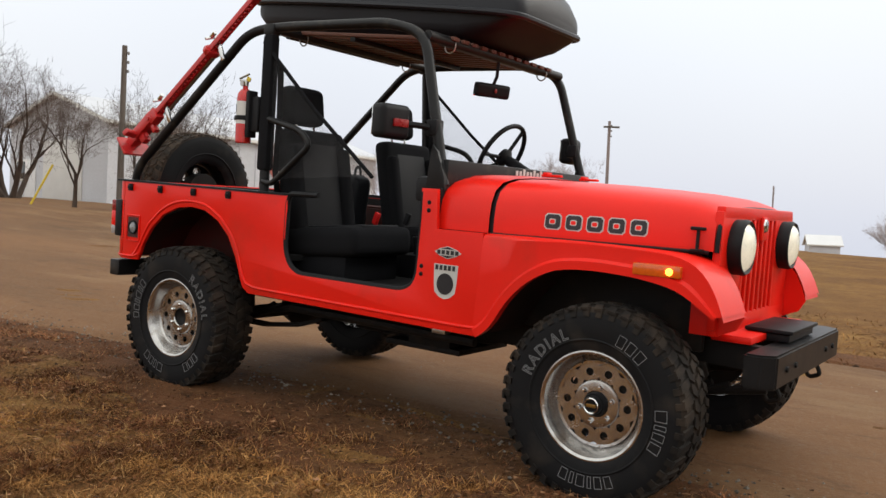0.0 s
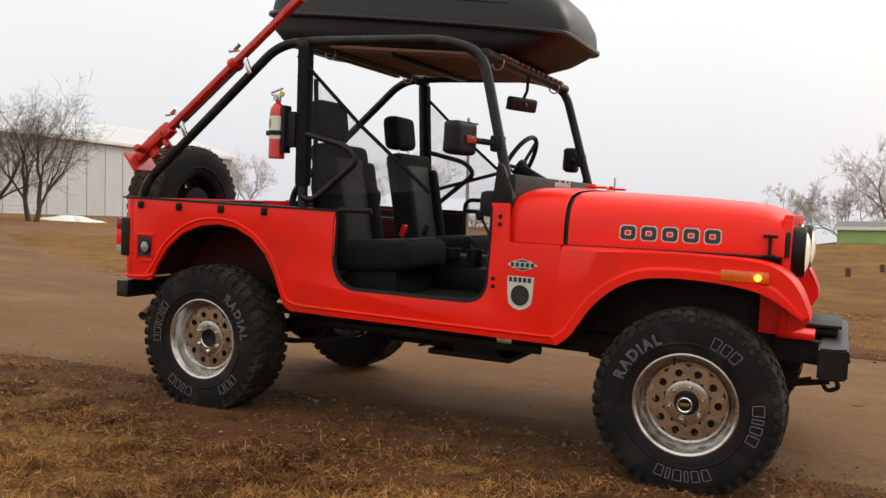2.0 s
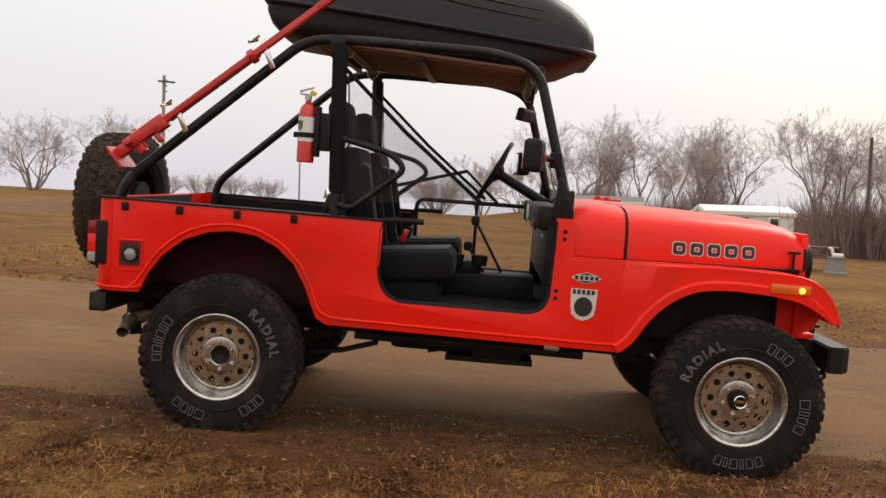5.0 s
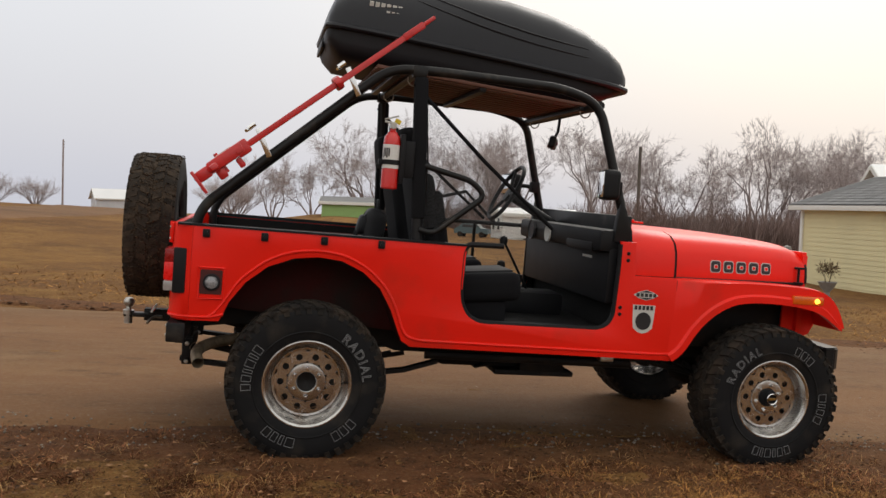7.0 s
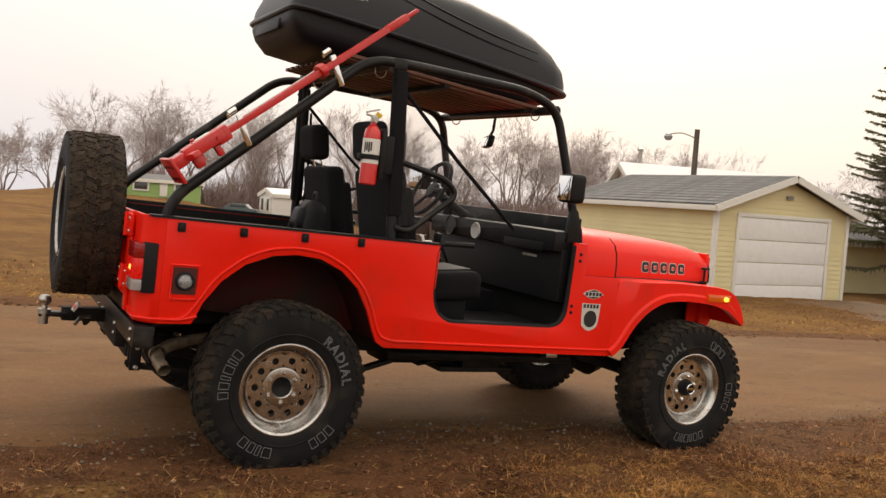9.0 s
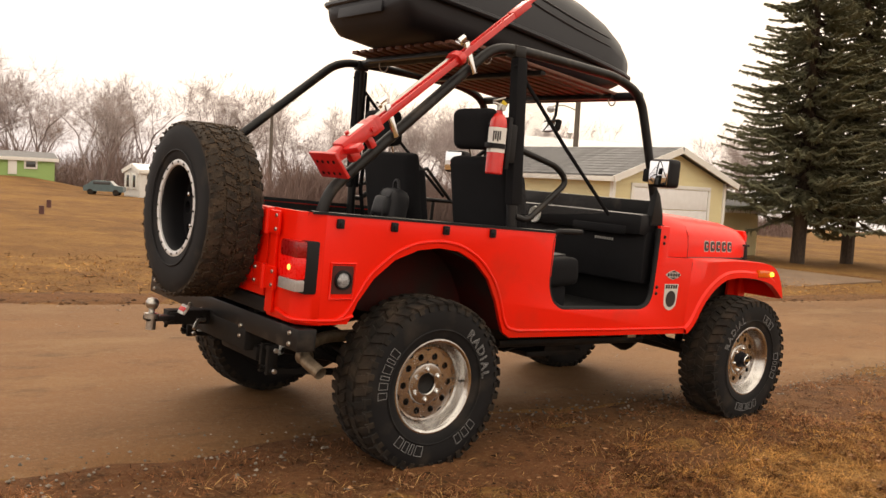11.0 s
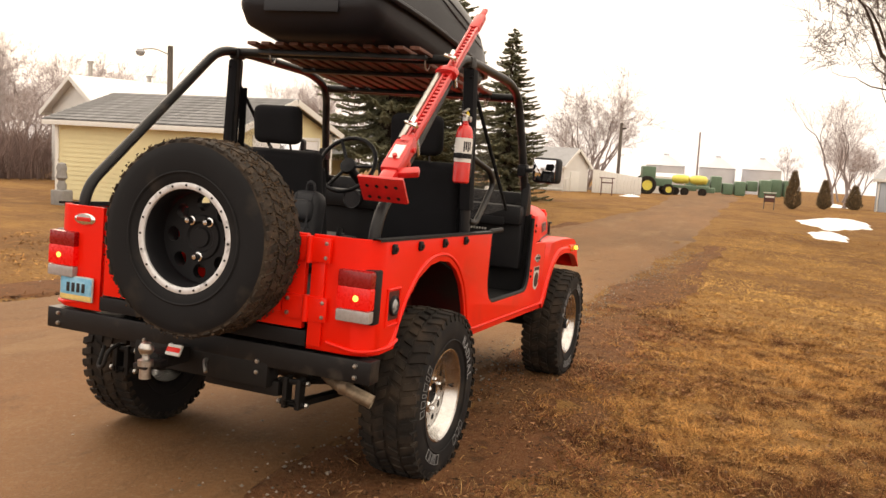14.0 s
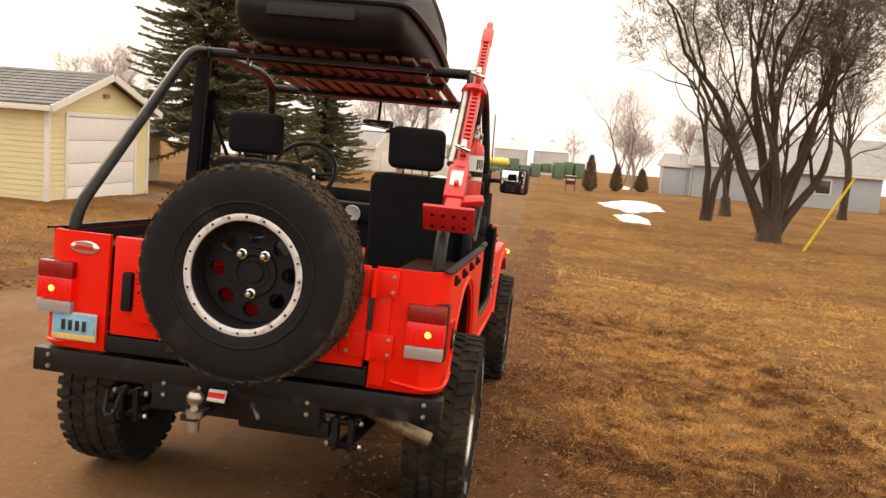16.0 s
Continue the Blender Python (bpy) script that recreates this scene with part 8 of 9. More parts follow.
def parked_car(x, y, turn, label):
    ob = thing("parked_car", on_ground(x, y, turn) @ Matrix.Scale(0.72, 4), label, "car")
    bm = bmesh.new()
    loft(bm, [[(px_, y_, z_) for px_, z_ in ((-1.05, 0.22), (-1.05, 0.50), (-0.60, 0.56), (-0.35, 0.80), (0.55, 0.82), (0.85, 0.58), (1.05, 0.50), (1.05, 0.22))] for y_ in (-0.42, 0.42)], closed=True)
    for y_ in (-0.42, 0.42):
        bm.faces.new([bm.verts.new((px_, y_, z_)) for px_, z_ in ((-1.05, 0.22), (-1.05, 0.50), (-0.60, 0.56), (-0.35, 0.80), (0.55, 0.82), (0.85, 0.58), (1.05, 0.50), (1.05, 0.22))])
    part("body", bm, CAR_BLUE, ob)
    bm = bmesh.new()
    bx(bm, (0.08, 0, 0.68), (0.92, 0.86, 0.17), 0.02)
    part("window_band", bm, GLASS_DARK, ob)
    for px_ in (-0.66, 0.68):
        for y_ in (-0.38, 0.38):
            bm = bmesh.new()
            lathe(bm, [(0.0, -0.06), (0.15, -0.06), (0.17, -0.04), (0.17, 0.04), (0.15, 0.06), (0.0, 0.06)], 14, Matrix.Translation((px_, y_, 0.17)) @ pose(0, 0, 0, 90))
            part("wheel", bm, RUBBER, ob)
    return ob


parked_car(7.9, 31.9, 150, "blue-grey car parked in the far yard")

# --- grain bins, sprayer tank and farm machines in the mist
for x, y, r in ((94.7, 9.4, 2.1), (95.2, 3.9, 1.9), (95.4, -0.7, 2.0)):
    gb = thing("grain_bin", on_ground(x, y) @ Matrix.Diagonal((1, 1, 1.17, 1)), "grey corrugated grain bin in the mist", "grain bin", group="grain bins")
    bm = bmesh.new()
    prof = []
    for k in range(19):
        prof.append((r + (0.03 if k % 2 else 0), -0.5 + 0.155 * k))
    lathe(bm, prof, 28)
    part("shell", bm, HAZED_TIN, gb)
    bm = bmesh.new()
    lathe(bm, [(r + 0.12, 2.28), (0.3, 3.25), (0.3, 3.38), (0.0, 3.42)], 28)
    part("cone_roof", bm, HAZED_TIN, gb)
tank = thing("sprayer_tank", on_ground(52.0, 2.9) @ Matrix.Scale(0.64, 4), "yellow twin-domed tank on a green farm trailer", "farm machine")
for k in (-0.85, 0.85):
    bm = bmesh.new()
    lathe(bm, [(0.0, -0.9), (0.45, -0.82), (0.62, -0.4), (0.64, 0.2), (0.52, 0.72), (0.0, 0.9)], 20, Matrix.Translation((0.1, k, 1.55)) @ pose(0, 0, 0, 90) @ Matrix.Diagonal((1, 0.72, 1, 1)))
    part("tank_shell", bm, TRACTOR_YELLOW, tank)
bm = bmesh.new()
bx(bm, (0.1, 0, 0.82), (1.0, 3.8, 0.30), 0.05)
bx(bm, (0.1, -2.0, 0.62), (0.8, 0.9, 0.5), 0.1)
part("trailer_frame", bm, TRACTOR_GREEN, tank)
for k in (-1.3, 1.3, 0.4):
    bm = bmesh.new()
    lathe(bm, [(0.0, -0.14), (0.36, -0.14), (0.42, -0.08), (0.42, 0.08), (0.36, 0.14), (0.0, 0.14)], 18, Matrix.Translation((-0.3, k, 0.38)) @ pose(0, 0, 0, 0, 90, 0))
    part("wheel", bm, RUBBER, tank)
trac = thing("tractor", on_ground(50.6, 5.0, -70) @ Matrix.Scale(0.8, 4), "green farm tractor with yellow wheel hubs", "tractor")
bm = bmesh.new()
bx(bm, (0.7, 0, 0.95), (1.5, 0.75, 0.6), 0.1)
bx(bm, (-0.4, 0, 1.6), (1.0, 1.0, 1.1), 0.08)
part("body", bm, TRACTOR_GREEN, trac)
for px_, y_, r in ((-0.6, -0.75, 0.72), (-0.6, 0.75, 0.72), (1.1, -0.6, 0.45), (1.1, 0.6, 0.45)):
    bm = bmesh.new()
    lathe(bm, [(r * 0.55, -0.15), (r * 0.9, -0.17), (r, -0.10), (r, 0.10), (r * 0.9, 0.17), (r * 0.55, 0.15)], 20, Matrix.Translation((px_, y_, r - 0.02)) @ pose(0, 0, 0, 90))
    wh = part("wheel", bm, RUBBER, trac)
    bm = bmesh.new()
    lathe(bm, [(0.0, -0.12), (r * 0.56, -0.12), (r * 0.56, 0.12), (0.0, 0.12)], 20, Matrix.Translation((px_, y_, r - 0.02)) @ pose(0, 0, 0, 90))
    part("hub", bm, TRACTOR_YELLOW, wh)
mach = thing("farm_implement", on_ground(66.0, 0.4, 10), "long green farm implement parked in the mist", "farm machine")
mach_rng = random.Random(5)
for k in range(9):
    bm = bmesh.new()
    bx(bm, (mach_rng.uniform(-0.4, 0.4), -3.6 + 0.9 * k, 0.6 + mach_rng.uniform(-0.1, 0.25)), (1.1, 0.8, 0.9 + mach_rng.uniform(-0.2, 0.5)), 0.12)
    part("hopper", bm, TRACTOR_GREEN, mach)

# --- yield sign at the junction
ys = thing("yield_sign", on_ground(-8.35, 7.12, sink=0.36), "faded red and white triangular yield sign on a dark post", "road sign")
bm = bmesh.new()
bx(bm, (0, 0, 1.13), (0.055, 0.045, 2.30), 0.006, pose(0, 0, 0, 0, 0, 38))
bx(bm, (0, 0, 2.30), (0.10, 0.06, 0.03), 0.006, pose(0, 0, 0, 0, 0, 38))
part("post", bm, FRAME, ys)
face = Matrix.Translation((0.022, -0.028, 1.93)) @ pose(0, 0, 0, 0, 0, 38)
for r, y0, mm, nm in ((0.40, 0.0, SIGN_RED, "panel"), (0.235, -0.006, LABEL, "centre")):
    bm = bmesh.new()
    prism(bm, [(r * 0.86 * sx, r * 0.5 - 0.005) for sx in (-1.0, -0.94, 0.94, 1.0)][1:3] + [(r * 0.87, r * 0.44), (0.03, -r * 0.97), (-0.03, -r * 0.97), (-r * 0.87, r * 0.44)], y0 - 0.002, y0 + 0.002)
    bmesh.ops.transform(bm, matrix=face, verts=bm.verts[:])
    part(nm, bm, mm, ys)

# --- yellow guy markers, white post, lawn sign, stump, table, yard ornaments
def guy_marker(x, y, top, label):
    ob = thing("guy_wire_marker", on_ground(x, y), label, "marker pole")
    bm = bmesh.new()
    tube(bm, [(0, 0, -0.05), top], 0.035, 8)
    part("sleeve", bm, YELLOW, ob)
    return ob


guy_marker(18.1, -7.55, (-0.25, -0.95, 1.95), "slanting yellow guy wire marker")
guy_marker(-24.2, 11.75, (0.35, 0.55, 1.35), "slanting yellow guy wire marker by the shed")
wp = thing("white_post", on_ground(19.9, 5.9), "short white wooden marker post", "post")
bm = bmesh.new()
bx(bm, (0, 0, 0.42), (0.10, 0.10, 0.95), 0.008)
part("post", bm, TRIM, wp)
ls = thing("lawn_sign", on_ground(38.0, -1.95, -80), "small framed yard sign on two legs", "sign")
bm = bmesh.new()
bx(bm, (0, 0, 0.52), (0.50, 0.04, 0.36), 0.01)
part("board", bm, PICNIC, ls)
bm = bmesh.new()
bx(bm, (0, -0.024, 0.58), (0.40, 0.01, 0.08), 0.002)
part("writing_bar", bm, LABEL, ls)
for sx in (-0.22, 0.22):
    bm = bmesh.new()
    bx(bm, (sx, 0, 0.38), (0.04, 0.04, 0.80), 0.004)
    part("leg", bm, POLE_WOOD, ls)
bm = bmesh.new()
bx(bm, (0, 0, 0.77), (0.56, 0.10, 0.03), 0.004)
part("top_board", bm, TRIM, ls)
mb = thing("notice_stand", on_ground(40.9, 6.1, -75) @ Matrix.Scale(0.62, 4), "dark wooden notice stand with a small roof", "stand")
for sx in (-0.45, 0.45):
    bm = bmesh.new()
    bx(bm, (sx, 0, 0.75), (0.08, 0.08, 1.6), 0.005)
    part("post", bm, PICNIC, mb)
bm = bmesh.new()
bx(bm, (0, 0, 1.50), (1.25, 0.35, 0.07), 0.01)
bx(bm, (0, 0, 1.10), (0.9, 0.05, 0.10), 0.01)
part("top", bm, PICNIC, mb)
stump = thing("tree_stump", on_ground(30.6, -7.95), "rough brown tree stump", "stump")
bm = bmesh.new()
tube(bm, [(0, 0, -0.1), (0.02, 0, 0.25), (0.04, 0.03, 0.75)], [0.30, 0.22, 0.18], 10)
part("stem", bm, BARK, stump)
table = thing("picnic_table", on_ground(7.85, 16.35, -27) @ Matrix.Scale(0.75, 4), "dark red wooden picnic table on the grass", "table")
for k in range(4):
    bm = bmesh.new()
    bx(bm, (0, -0.27 + 0.18 * k, 0.74), (1.7, 0.165, 0.04), 0.005)
    part("top_plank", bm, PICNIC, table)
for sg in (-1, 1):
    bm = bmesh.new()
    bx(bm, (0, sg * 0.68, 0.44), (1.7, 0.24, 0.04), 0.005)
    part("bench", bm, PICNIC, table)
    bm = bmesh.new()
    for sy in (-1, 1):
        tube(bm, [(sg * 0.6, sy * 0.62, -0.02), (sg * 0.6, sy * 0.22, 0.72)], 0.05, 4)
    tube(bm, [(sg * 0.6, -0.7, 0.42), (sg * 0.6, 0.7, 0.42)], 0.05, 4)
    part("trestle", bm, PICNIC, table)
# plain stone garden figure on a plinth by the garage wall, one plain shape
bm = bmesh.new()
bx(bm, (0, 0, 0.16), (0.34, 0.34, 0.36), 0.03)
lathe(bm, [(0.10, 0.34), (0.11, 0.45), (0.07, 0.55), (0.13, 0.62), (0.10, 0.74), (0.12, 0.84), (0.09, 0.94), (0.0, 0.97)], 14)
fig = new("garden_statue", to_mesh("garden_statue", bm, STONE))
fig.matrix_basis = on_ground(10.66, 13.1)
tagged(fig, "small plain stone garden statue on a plinth", "statue")
plinth = thing("garden_plinth", on_ground(8.15, 15.55, 20), "tapered grey concrete plinth on the lawn", "plinth")
bm = bmesh.new()
loft(bm, [[(-w, -w, z), (w, -w, z), (w, w, z), (-w, w, z)] for w, z in ((0.20, -0.05), (0.20, 0.03), (0.165, 0.06), (0.135, 0.34), (0.155, 0.36), (0.155, 0.385))], closed=True)
bm.faces.new([bm.verts.new(p) for p in ((-0.155, -0.155, 0.385), (0.155, -0.155, 0.385), (0.155, 0.155, 0.385), (-0.155, 0.155, 0.385))])
part("block", bm, STONE, plinth)
bm = bmesh.new()
bx(bm, (0.04, 0, 0.045), (0.26, 0.10, 0.09), 0.04, seg=3)
bx(bm, (-0.075, 0, 0.125), (0.07, 0.07, 0.15), 0.03, pose(0, 0, 0, 0, -14, 0), seg=3)
bx(bm, (-0.115, 0, 0.20), (0.11, 0.06, 0.055), 0.025, seg=3)
lying = new("garden_statue", to_mesh("garden_statue", bm, TRIM))
lying.matrix_basis = on_ground(8.15, 15.55, -30) @ Matrix.Translation((0, 0, 0.385))
tagged(lying, "small plain white lawn ornament lying on a plinth", "statue")
urn = thing("flower_urn", on_ground(9.6, 10.15), "pale stone urn holding two clipped dark shrubs", "planter")
bm = bmesh.new()
lathe(bm, [(0.0, -0.03), (0.13, -0.03), (0.13, 0.03), (0.06, 0.08), (0.05, 0.18), (0.12, 0.26), (0.17, 0.36), (0.185, 0.38), (0.15, 0.38), (0.13, 0.33), (0.0, 0.32)], 18)
part("bowl", bm, STONE, urn)
urn_rng = np.random.default_rng(5)
for ux in (-0.09, 0.09):
    o_ = new("shrub", arrays("shrub", *spikes([((ux + 0.05 * v[0], 0.05 * v[1], 0.64 + 0.05 * v[2]), v, 0.07, 0.012) for v in urn_rng.normal(0, 1, (140, 3))] + [((ux * 0.4, 0, 0.32), (ux * 0.6, 0, 0.32), 0.33, 0.012)], 3), CEDAR))
    o_.parent = urn
for x, y in ((2.1, 18.5), (2.95, 21.1)):
    st_ = thing("wooden_post_stub", on_ground(x, y), "short dark wooden post stub in the grass", "post", group="post stubs")
    bm = bmesh.new()
    tube(bm, [(0, 0, -0.1), (0, 0, 0.20)], [0.065, 0.060], 8)
    part("stub", bm, PICNIC, st_)


# --- melting snow patches
def snow_patch(name, x, y, rx, ry, tall, seed):
    rnd = np.random.default_rng(seed)
    ph = rnd.uniform(0, 6.28, 5)
    n, rings = 56, 7
    V, F = [], []
    for k in range(rings + 1):
        u = k / rings
        for i in range(n):
            a = 2 * np.pi * i / n
            e = 1 + 0.16 * np.sin(2 * a + ph[0]) + 0.10 * np.sin(5 * a + ph[1]) + 0.07 * np.sin(9 * a + ph[2]) + 0.05 * np.sin(17 * a + ph[3])
            px_, py_ = x + rx * e * u * np.cos(a), y + ry * e * u * np.sin(a)
            V.append((px_, py_, ground_z(px_, py_) + tall * (1 - u ** 1.6) - 0.03 + (0.02 * np.sin(7 * a + 9 * u) if 0 < k < rings else 0)))
    for k in range(rings):
        for i in range(n):
            j = (i + 1) % n
            F.append((k * n + i, (k + 1) * n + i, (k + 1) * n + j, k * n + j))
    ob = new(name, arrays(name, V, F, SNOW, True))
    return tagged(ob, "patch of old melting snow on the lawn", "snow")


snow_patch("snow_patch", 31.6, -4.45, 3.6, 1.35, 0.24, 1)
snow_patch("snow_patch", 24.4, -3.8, 1.7, 0.72, 0.17, 2)
snow_patch("snow_patch", 52.0, -5.6, 1.8, 0.8, 0.2, 3)
snow_patch("snow_patch", -22.4, 17.8, 1.3, 0.6, 0.22, 4)
snow_patch("snow_patch", 42.0, 5.0, 1.0, 0.5, 0.12, 5)

# ---------------------------------------------------------------- grass, leaves, gravel
STRAW = mat("dead_grass_blades", (0.43, 0.222, 0.072), 0.9, col2=(0.105, 0.042, 0.016), scale=0.5, fine=5, bump=0, island=0.7, ramp=(0.43, 0.58), spec=0.1)
GOLD = mat("lawn_grass_blades", (0.54, 0.312, 0.100), 0.9, col2=(0.235, 0.115, 0.040), scale=0.35, fine=3, bump=0, island=0.38, ramp=(0.43, 0.58), spec=0.1)
THATCH = mat("dark_thatch", (0.290, 0.128, 0.060), 0.9, col2=(0.070, 0.027, 0.012), scale=1.6, fine=7, bump=0, island=0.75, ramp=(0.40, 0.62), spec=0.1)
LEAF = mat("fallen_leaves", (0.31, 0.165, 0.085), 0.9, vary=0.5, scale=30, island=0.5, bump=0, spec=0.1)
CHIP = mat("dark_leaf_litter", (0.095, 0.048, 0.024), 0.85, vary=0.5, scale=30, island=0.6, bump=0, spec=0.1)
PALE_STRAW = mat("pale_straw", (0.50, 0.310, 0.135), 0.9, col2=(0.30, 0.165, 0.062), scale=1.5, fine=8, bump=0, island=0.45, spec=0.1)
PALE_STONE = mat("pale_pebbles", (0.34, 0.29, 0.24), 0.85, vary=0.3, scale=30, island=0.5, bump=0)
gr = np.random.default_rng(12)


def near_edge(x):
    return np.interp(x, [-8, -4, -2, 0, 3, 8, 16, 30], [-0.6, -0.45, -0.40, -0.42, -0.40, -0.62, -0.75, -1.1])


WAVES = [(float(k * np.cos(a)), float(k * np.sin(a)), float(p)) for k, a, p in zip(2 * np.pi / np.exp(gr.uniform(np.log(0.22), np.log(1.9), 16)), gr.uniform(0, np.pi, 16), gr.uniform(0, 6.28, 16))]


def patchy(x, y):
    """Uneven tufts: waves of many lengths and ways added up, about -1 to 1.5."""
    return sum(np.sin(kx * x + ky * y + p) for kx, ky, p in WAVES) / 3.2


def blades(n, x0, x1, y0, y1, length, width, keep, flat=False):
    x, y = gr.uniform(x0, x1, n), gr.uniform(y0, y1, n)
    tuft = patchy(x, y)
    ok = keep(x, y) & (gr.random(n) < np.clip(0.70 + 0.30 * tuft, 0.20, 1.0))
    x, y, tuft = x[ok], y[ok], tuft[ok]
    n = len(x)
    a = gr.uniform(0, 2 * np.pi, n)
    lean = 1.56 - 0.95 * gr.random(n) ** 2.3
    L = gr.uniform(*length, n) * (1 + 0.35 * np.clip(tuft, -0.5, 1.2))
    w = gr.uniform(*width, n)
    z = height(x, y) + 0.006
    d = np.stack([np.cos(a) * np.sin(lean), np.sin(a) * np.sin(lean), np.cos(lean)], -1)
    s = np.stack([-np.sin(a), np.cos(a), gr.normal(0, 0.35, n)], -1) * (w / 2)[:, None]
    p = np.stack([x, y, z], -1)
    mid = p + d * (L * 0.55)[:, None] + np.stack([gr.normal(0, 0.10, n) * L, gr.normal(0, 0.10, n) * L, 0 * L], -1)
    tip = mid + (d * np.array([1, 1, 0.35])) * (L * 0.5)[:, None]
    if flat:
        V = np.stack([p - s, p + s, mid * 0.45 + tip * 0.55 + s * 0.4, mid * 0.45 + tip * 0.55 - s * 0.4], 1).reshape(-1, 3)
        return V, np.arange(n * 4).reshape(-1, 4)
    V = np.stack([p - s, p + s, mid + s * 0.8, mid - s * 0.8, tip + s * 0.15, tip - s * 0.15], 1).reshape(-1, 3)
    b = np.arange(n)[:, None] * 6
    F = np.concatenate([b + [0, 1, 2, 3], b + [3, 2, 4, 5]])
    return V, F


def add_blades(name, label, material, *args):
    tagged(new(name, arrays(name, *blades(*args), material)), label, "grass", kind="stuff")


def litter_line(x):
    """Where the dark thatch beside the road gives way to paler grass."""
    return -1.42 + 0.40 * np.clip((x - 1.5) / 4, 0, 1) + 0.22 * np.sin(x * 1.3 + 0.6) + 0.16 * np.sin(x * 3.1)


add_blades("dead_grass", "matted dead straw-coloured grass on the near verge", STRAW, 330000, -3.4, 4.4, -3.2, -0.9, (0.03, 0.075), (0.0016, 0.0042), lambda x, y: y < litter_line(x) + gr.normal(0, 0.22, len(x)), True)
add_blades("dark_thatch", "flattened dark brown thatch beside the road", THATCH, 420000, -4.2, 6.0, -2.3, -0.25, (0.025, 0.060), (0.0018, 0.0046), lambda x, y: (y < near_edge(x) - 0.02 + gr.normal(0, 0.14, len(x))) & (y > litter_line(x) + gr.normal(-0.15, 0.25, len(x))), True)
add_blades("dead_grass_edge", "dead grass on the verge further out", GOLD, 70000, -9, 9, -5.5, -0.8, (0.03, 0.085), (0.0035, 0.0070), lambda x, y: (y < litter_line(x) + gr.normal(0, 0.2, len(x))) & ((x < -3.4) | (x > 4.4) | (y < -3.2)))
add_blades("dead_grass_lawn", "short dead yellow-brown lawn grass", GOLD, 90000, 6.5, 24, -10, -0.6, (0.03, 0.065), (0.004, 0.009), lambda x, y: y < near_edge(x) - 0.1 + gr.normal(0, 0.25, len(x)), True)
add_blades("dead_grass_far", "dead grass along the far road edge", STRAW, 36000, -9, 18, 3.2, 9.0, (0.03, 0.08), (0.005, 0.011), lambda x, y: y > np.interp(x, [-9, -6, -3, 3, 10, 18], [5.4, 5.0, 4.6, 4.0, 3.7, 3.2]) + gr.normal(0, 0.15, len(x)))


def tufts(count, x0, x1, y0, y1, per, seed):
    """Small clumps of blades that fan out from one foot."""
    rnd = np.random.default_rng(seed)
    cx, cy = rnd.uniform(x0, x1, count), rnd.uniform(y0, y1, count)
    ok = (cy < litter_line(cx) + rnd.normal(0.05, 0.35, count)) & (patchy(cx, cy) > rnd.uniform(-1.0, 0.6, count))
    cx, cy = cx[ok], cy[ok]
    size = rnd.uniform(0.6, 1.25, len(cx))
    i = np.repeat(np.arange(len(cx)), per)
    n = len(i)
    a = rnd.uniform(0, 2 * np.pi, n)
    off = np.abs(rnd.normal(0, 0.022, n)) * size[i]
    x, y = cx[i] + np.cos(a) * off, cy[i] + np.sin(a) * off
    a = a + rnd.normal(0, 0.5, n)
    lean = np.clip(rnd.normal(1.0, 0.3, n), 0.15, 1.5)
    L = rnd.uniform(0.035, 0.085, n) * size[i]
    w = rnd.uniform(0.0016, 0.0036, n)
    p = np.stack([x, y, height(x, y) + 0.004], -1)
    d = np.stack([np.cos(a) * np.sin(lean), np.sin(a) * np.sin(lean), np.cos(lean)], -1)
    s = np.stack([-np.sin(a), np.cos(a), rnd.normal(0, 0.3, n)], -1) * (w / 2)[:, None]
    mid = p + d * (L * 0.6)[:, None]
    tip = mid + d * np.array([1.15, 1.15, -0.25]) * (L * 0.5)[:, None]
    V = np.stack([p - s, p + s, mid + s * 0.8, mid - s * 0.8, tip + s * 0.15, tip - s * 0.15], 1).reshape(-1, 3)
    b = np.arange(n)[:, None] * 6
    return V, np.concatenate([b + [0, 1, 2, 3], b + [3, 2, 4, 5]])


tagged(new("grass_tufts", arrays("grass_tufts", *tufts(2600, -3.4, 6.0, -3.6, -0.7, 34, 31), STRAW)), "small matted tufts of dead grass on the verge", "grass", kind="stuff")
add_blades("pale_straw", "pale bent straws lying over the verge", PALE_STRAW, 60000, -3.6, 6.5, -3.3, -0.4, (0.03, 0.075), (0.0015, 0.0032), lambda x, y: y < near_edge(x) - 0.1 + gr.normal(0, 0.2, len(x)))


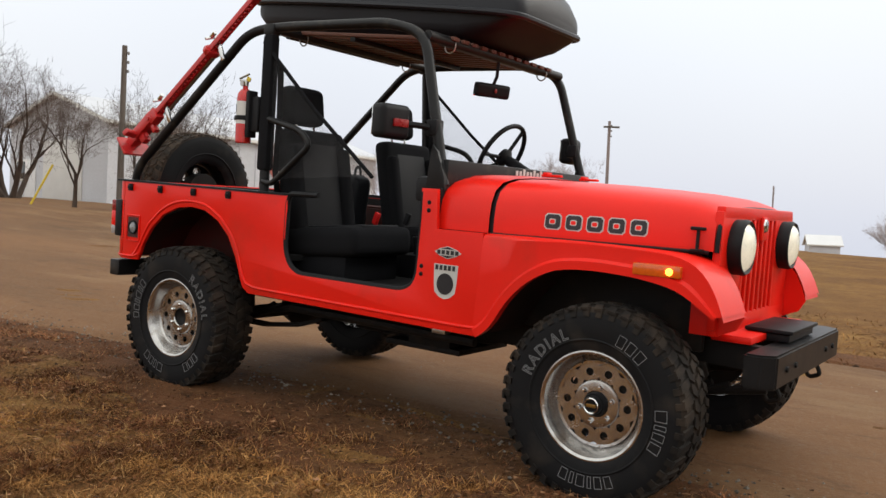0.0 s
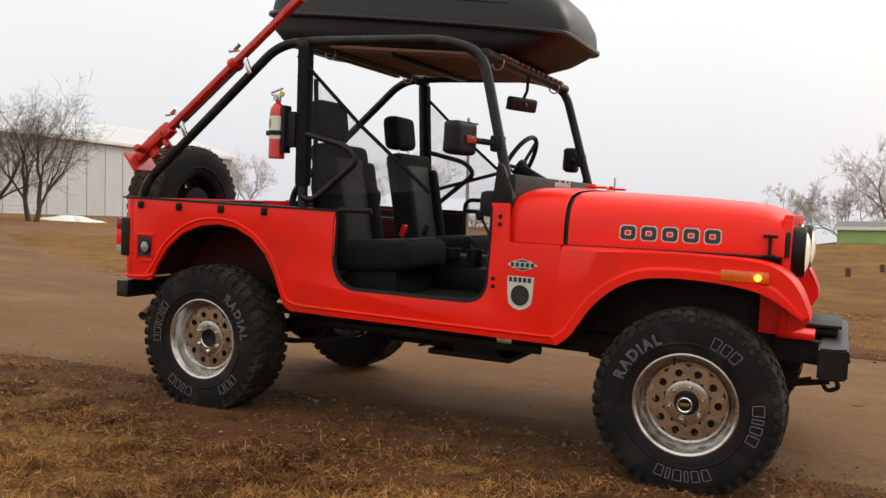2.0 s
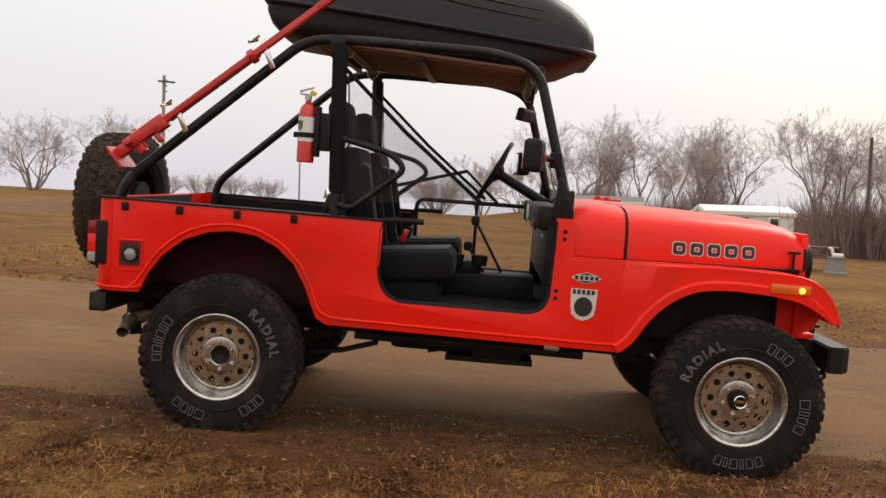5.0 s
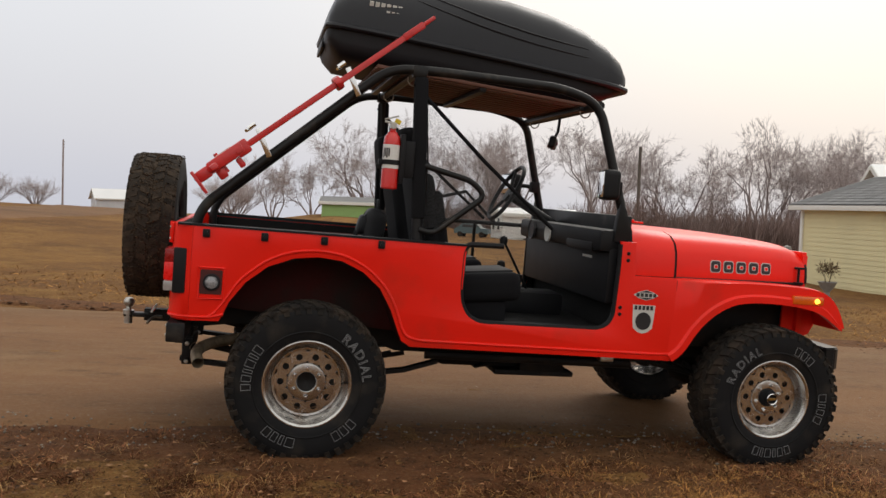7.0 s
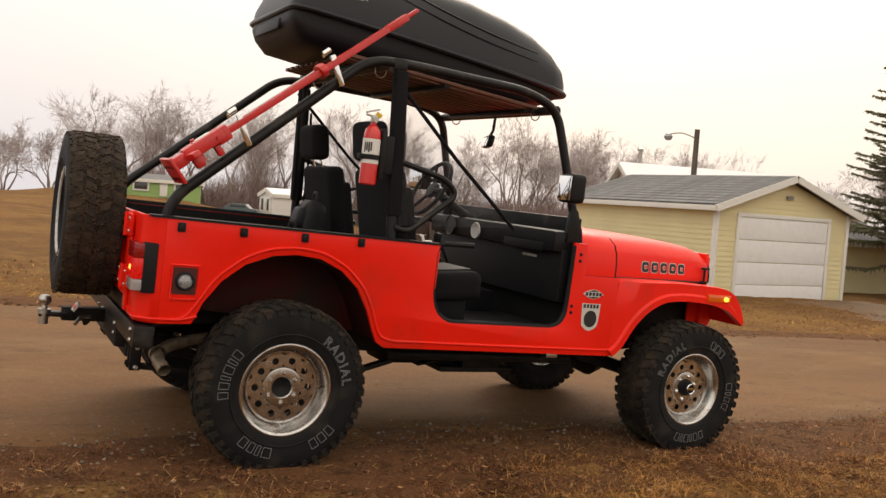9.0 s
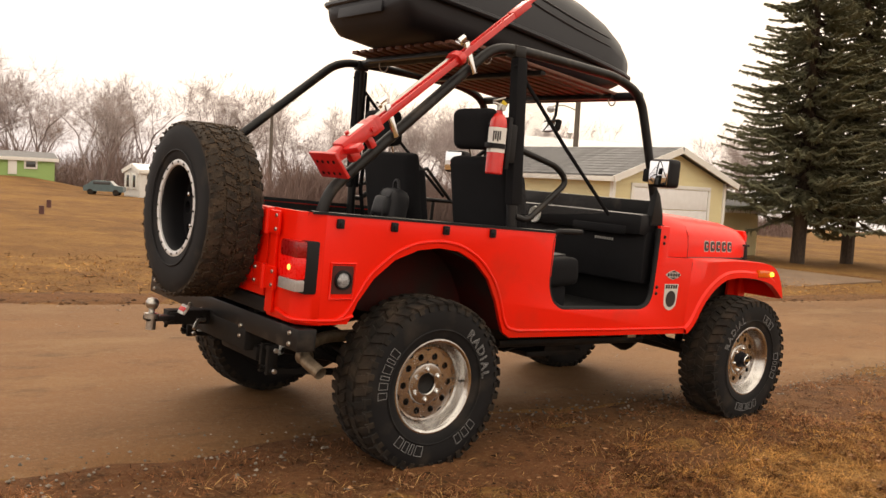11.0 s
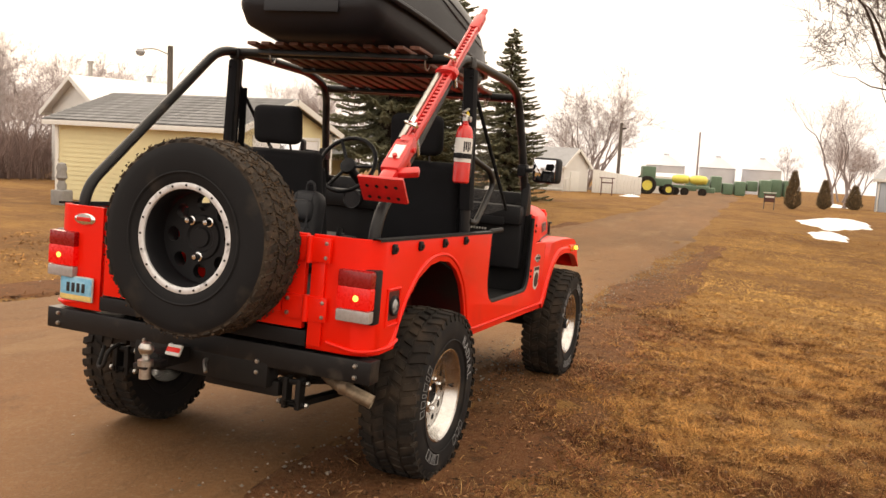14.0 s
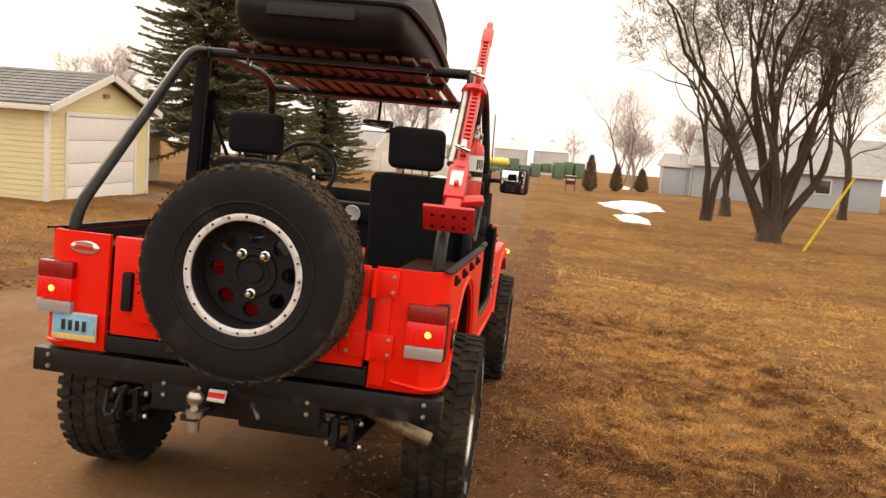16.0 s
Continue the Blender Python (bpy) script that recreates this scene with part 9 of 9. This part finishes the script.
def scatter(name, label, n, x0, x1, keep, size, material, flat, category, ylo, yhi):
    x, y = gr.uniform(x0, x1, n), gr.uniform(ylo, yhi, n)
    ok = keep(x, y)
    x, y = x[ok], y[ok]
    n = len(x)
    r = gr.uniform(*size, n)
    V, F = [], []
    base = np.array([(1, 0, 0), (0, 1, 0), (-1, 0, 0), (0, -1, 0), (0, 0, 1), (0, 0, -1)], float)
    T = np.array([(0, 1, 4), (1, 2, 4), (2, 3, 4), (3, 0, 4), (1, 0, 5), (2, 1, 5), (3, 2, 5), (0, 3, 5)])
    a = gr.uniform(0, 6.28, n)
    jit = gr.uniform(0.6, 1.3, (n, 6, 3)) * base[None]
    jit[:, :, 2] *= flat
    if flat < 0.2:
        jit[:, 0, 2] += gr.uniform(0.1, 0.5, n)
        jit[:, 2, 2] += gr.uniform(0.0, 0.4, n)
    c, s = np.cos(a)[:, None], np.sin(a)[:, None]
    X = jit[:, :, 0] * c - jit[:, :, 1] * s
    Y = jit[:, :, 0] * s + jit[:, :, 1] * c
    P = np.stack([x[:, None] + X * r[:, None], y[:, None] + Y * r[:, None], (height(x, y) + 0.012)[:, None] + jit[:, :, 2] * r[:, None] + (0.02 if flat < 0.2 else 0.008)], -1)
    F = (np.arange(n)[:, None, None] * 6 + T[None]).reshape(-1, 3)
    tagged(new(name, arrays(name, P.reshape(-1, 3), F, material)), label, category, kind="stuff")


scatter("fallen_leaves", "dry curled brown leaves in the grass", 9000, -6, 12, lambda x, y: (y < near_edge(x) - 0.1) & (gr.random(len(x)) < 0.35 + 0.4 * (y > litter_line(x) - 0.5)), (0.005, 0.017), LEAF, 0.08, "leaves", -5, -0.4)
scatter("road_gravel", "loose pale gravel along the road edge", 15000, -7, 14, lambda x, y: np.abs(y - near_edge(x) - 0.12) < np.abs(gr.normal(0, 0.28, len(x))), (0.004, 0.013), GRAVEL, 0.7, "gravel", -1.6, 1.4)
scatter("road_pebbles", "scattered pebbles on the road", 2200, -10, 16, lambda x, y: y > near_edge(x) + 0.1, (0.003, 0.009), PALE_STONE, 0.7, "gravel", -0.6, 5.0)
scatter("leaf_litter", "dark crumbled leaf litter on the verge", 15000, -5, 9, lambda x, y: (y < near_edge(x) + 0.05 + gr.normal(0, 0.2, len(x))) & (gr.random(len(x)) < np.where(y > litter_line(x) - 0.2, 1.0, 0.22)), (0.004, 0.014), CHIP, 0.10, "leaves", -3.2, 0.1)
scatter("far_edge_litter", "dark clods and leaf litter along the far road edge", 5000, -9, 18, lambda x, y: np.abs(y - np.interp(x, [-9, -6, -3, 3, 10, 18], [5.2, 4.8, 4.5, 3.9, 3.6, 3.1])) < np.abs(gr.normal(0, 0.22, len(x))), (0.012, 0.040), CHIP, 0.35, "leaves", 2.4, 6.2)
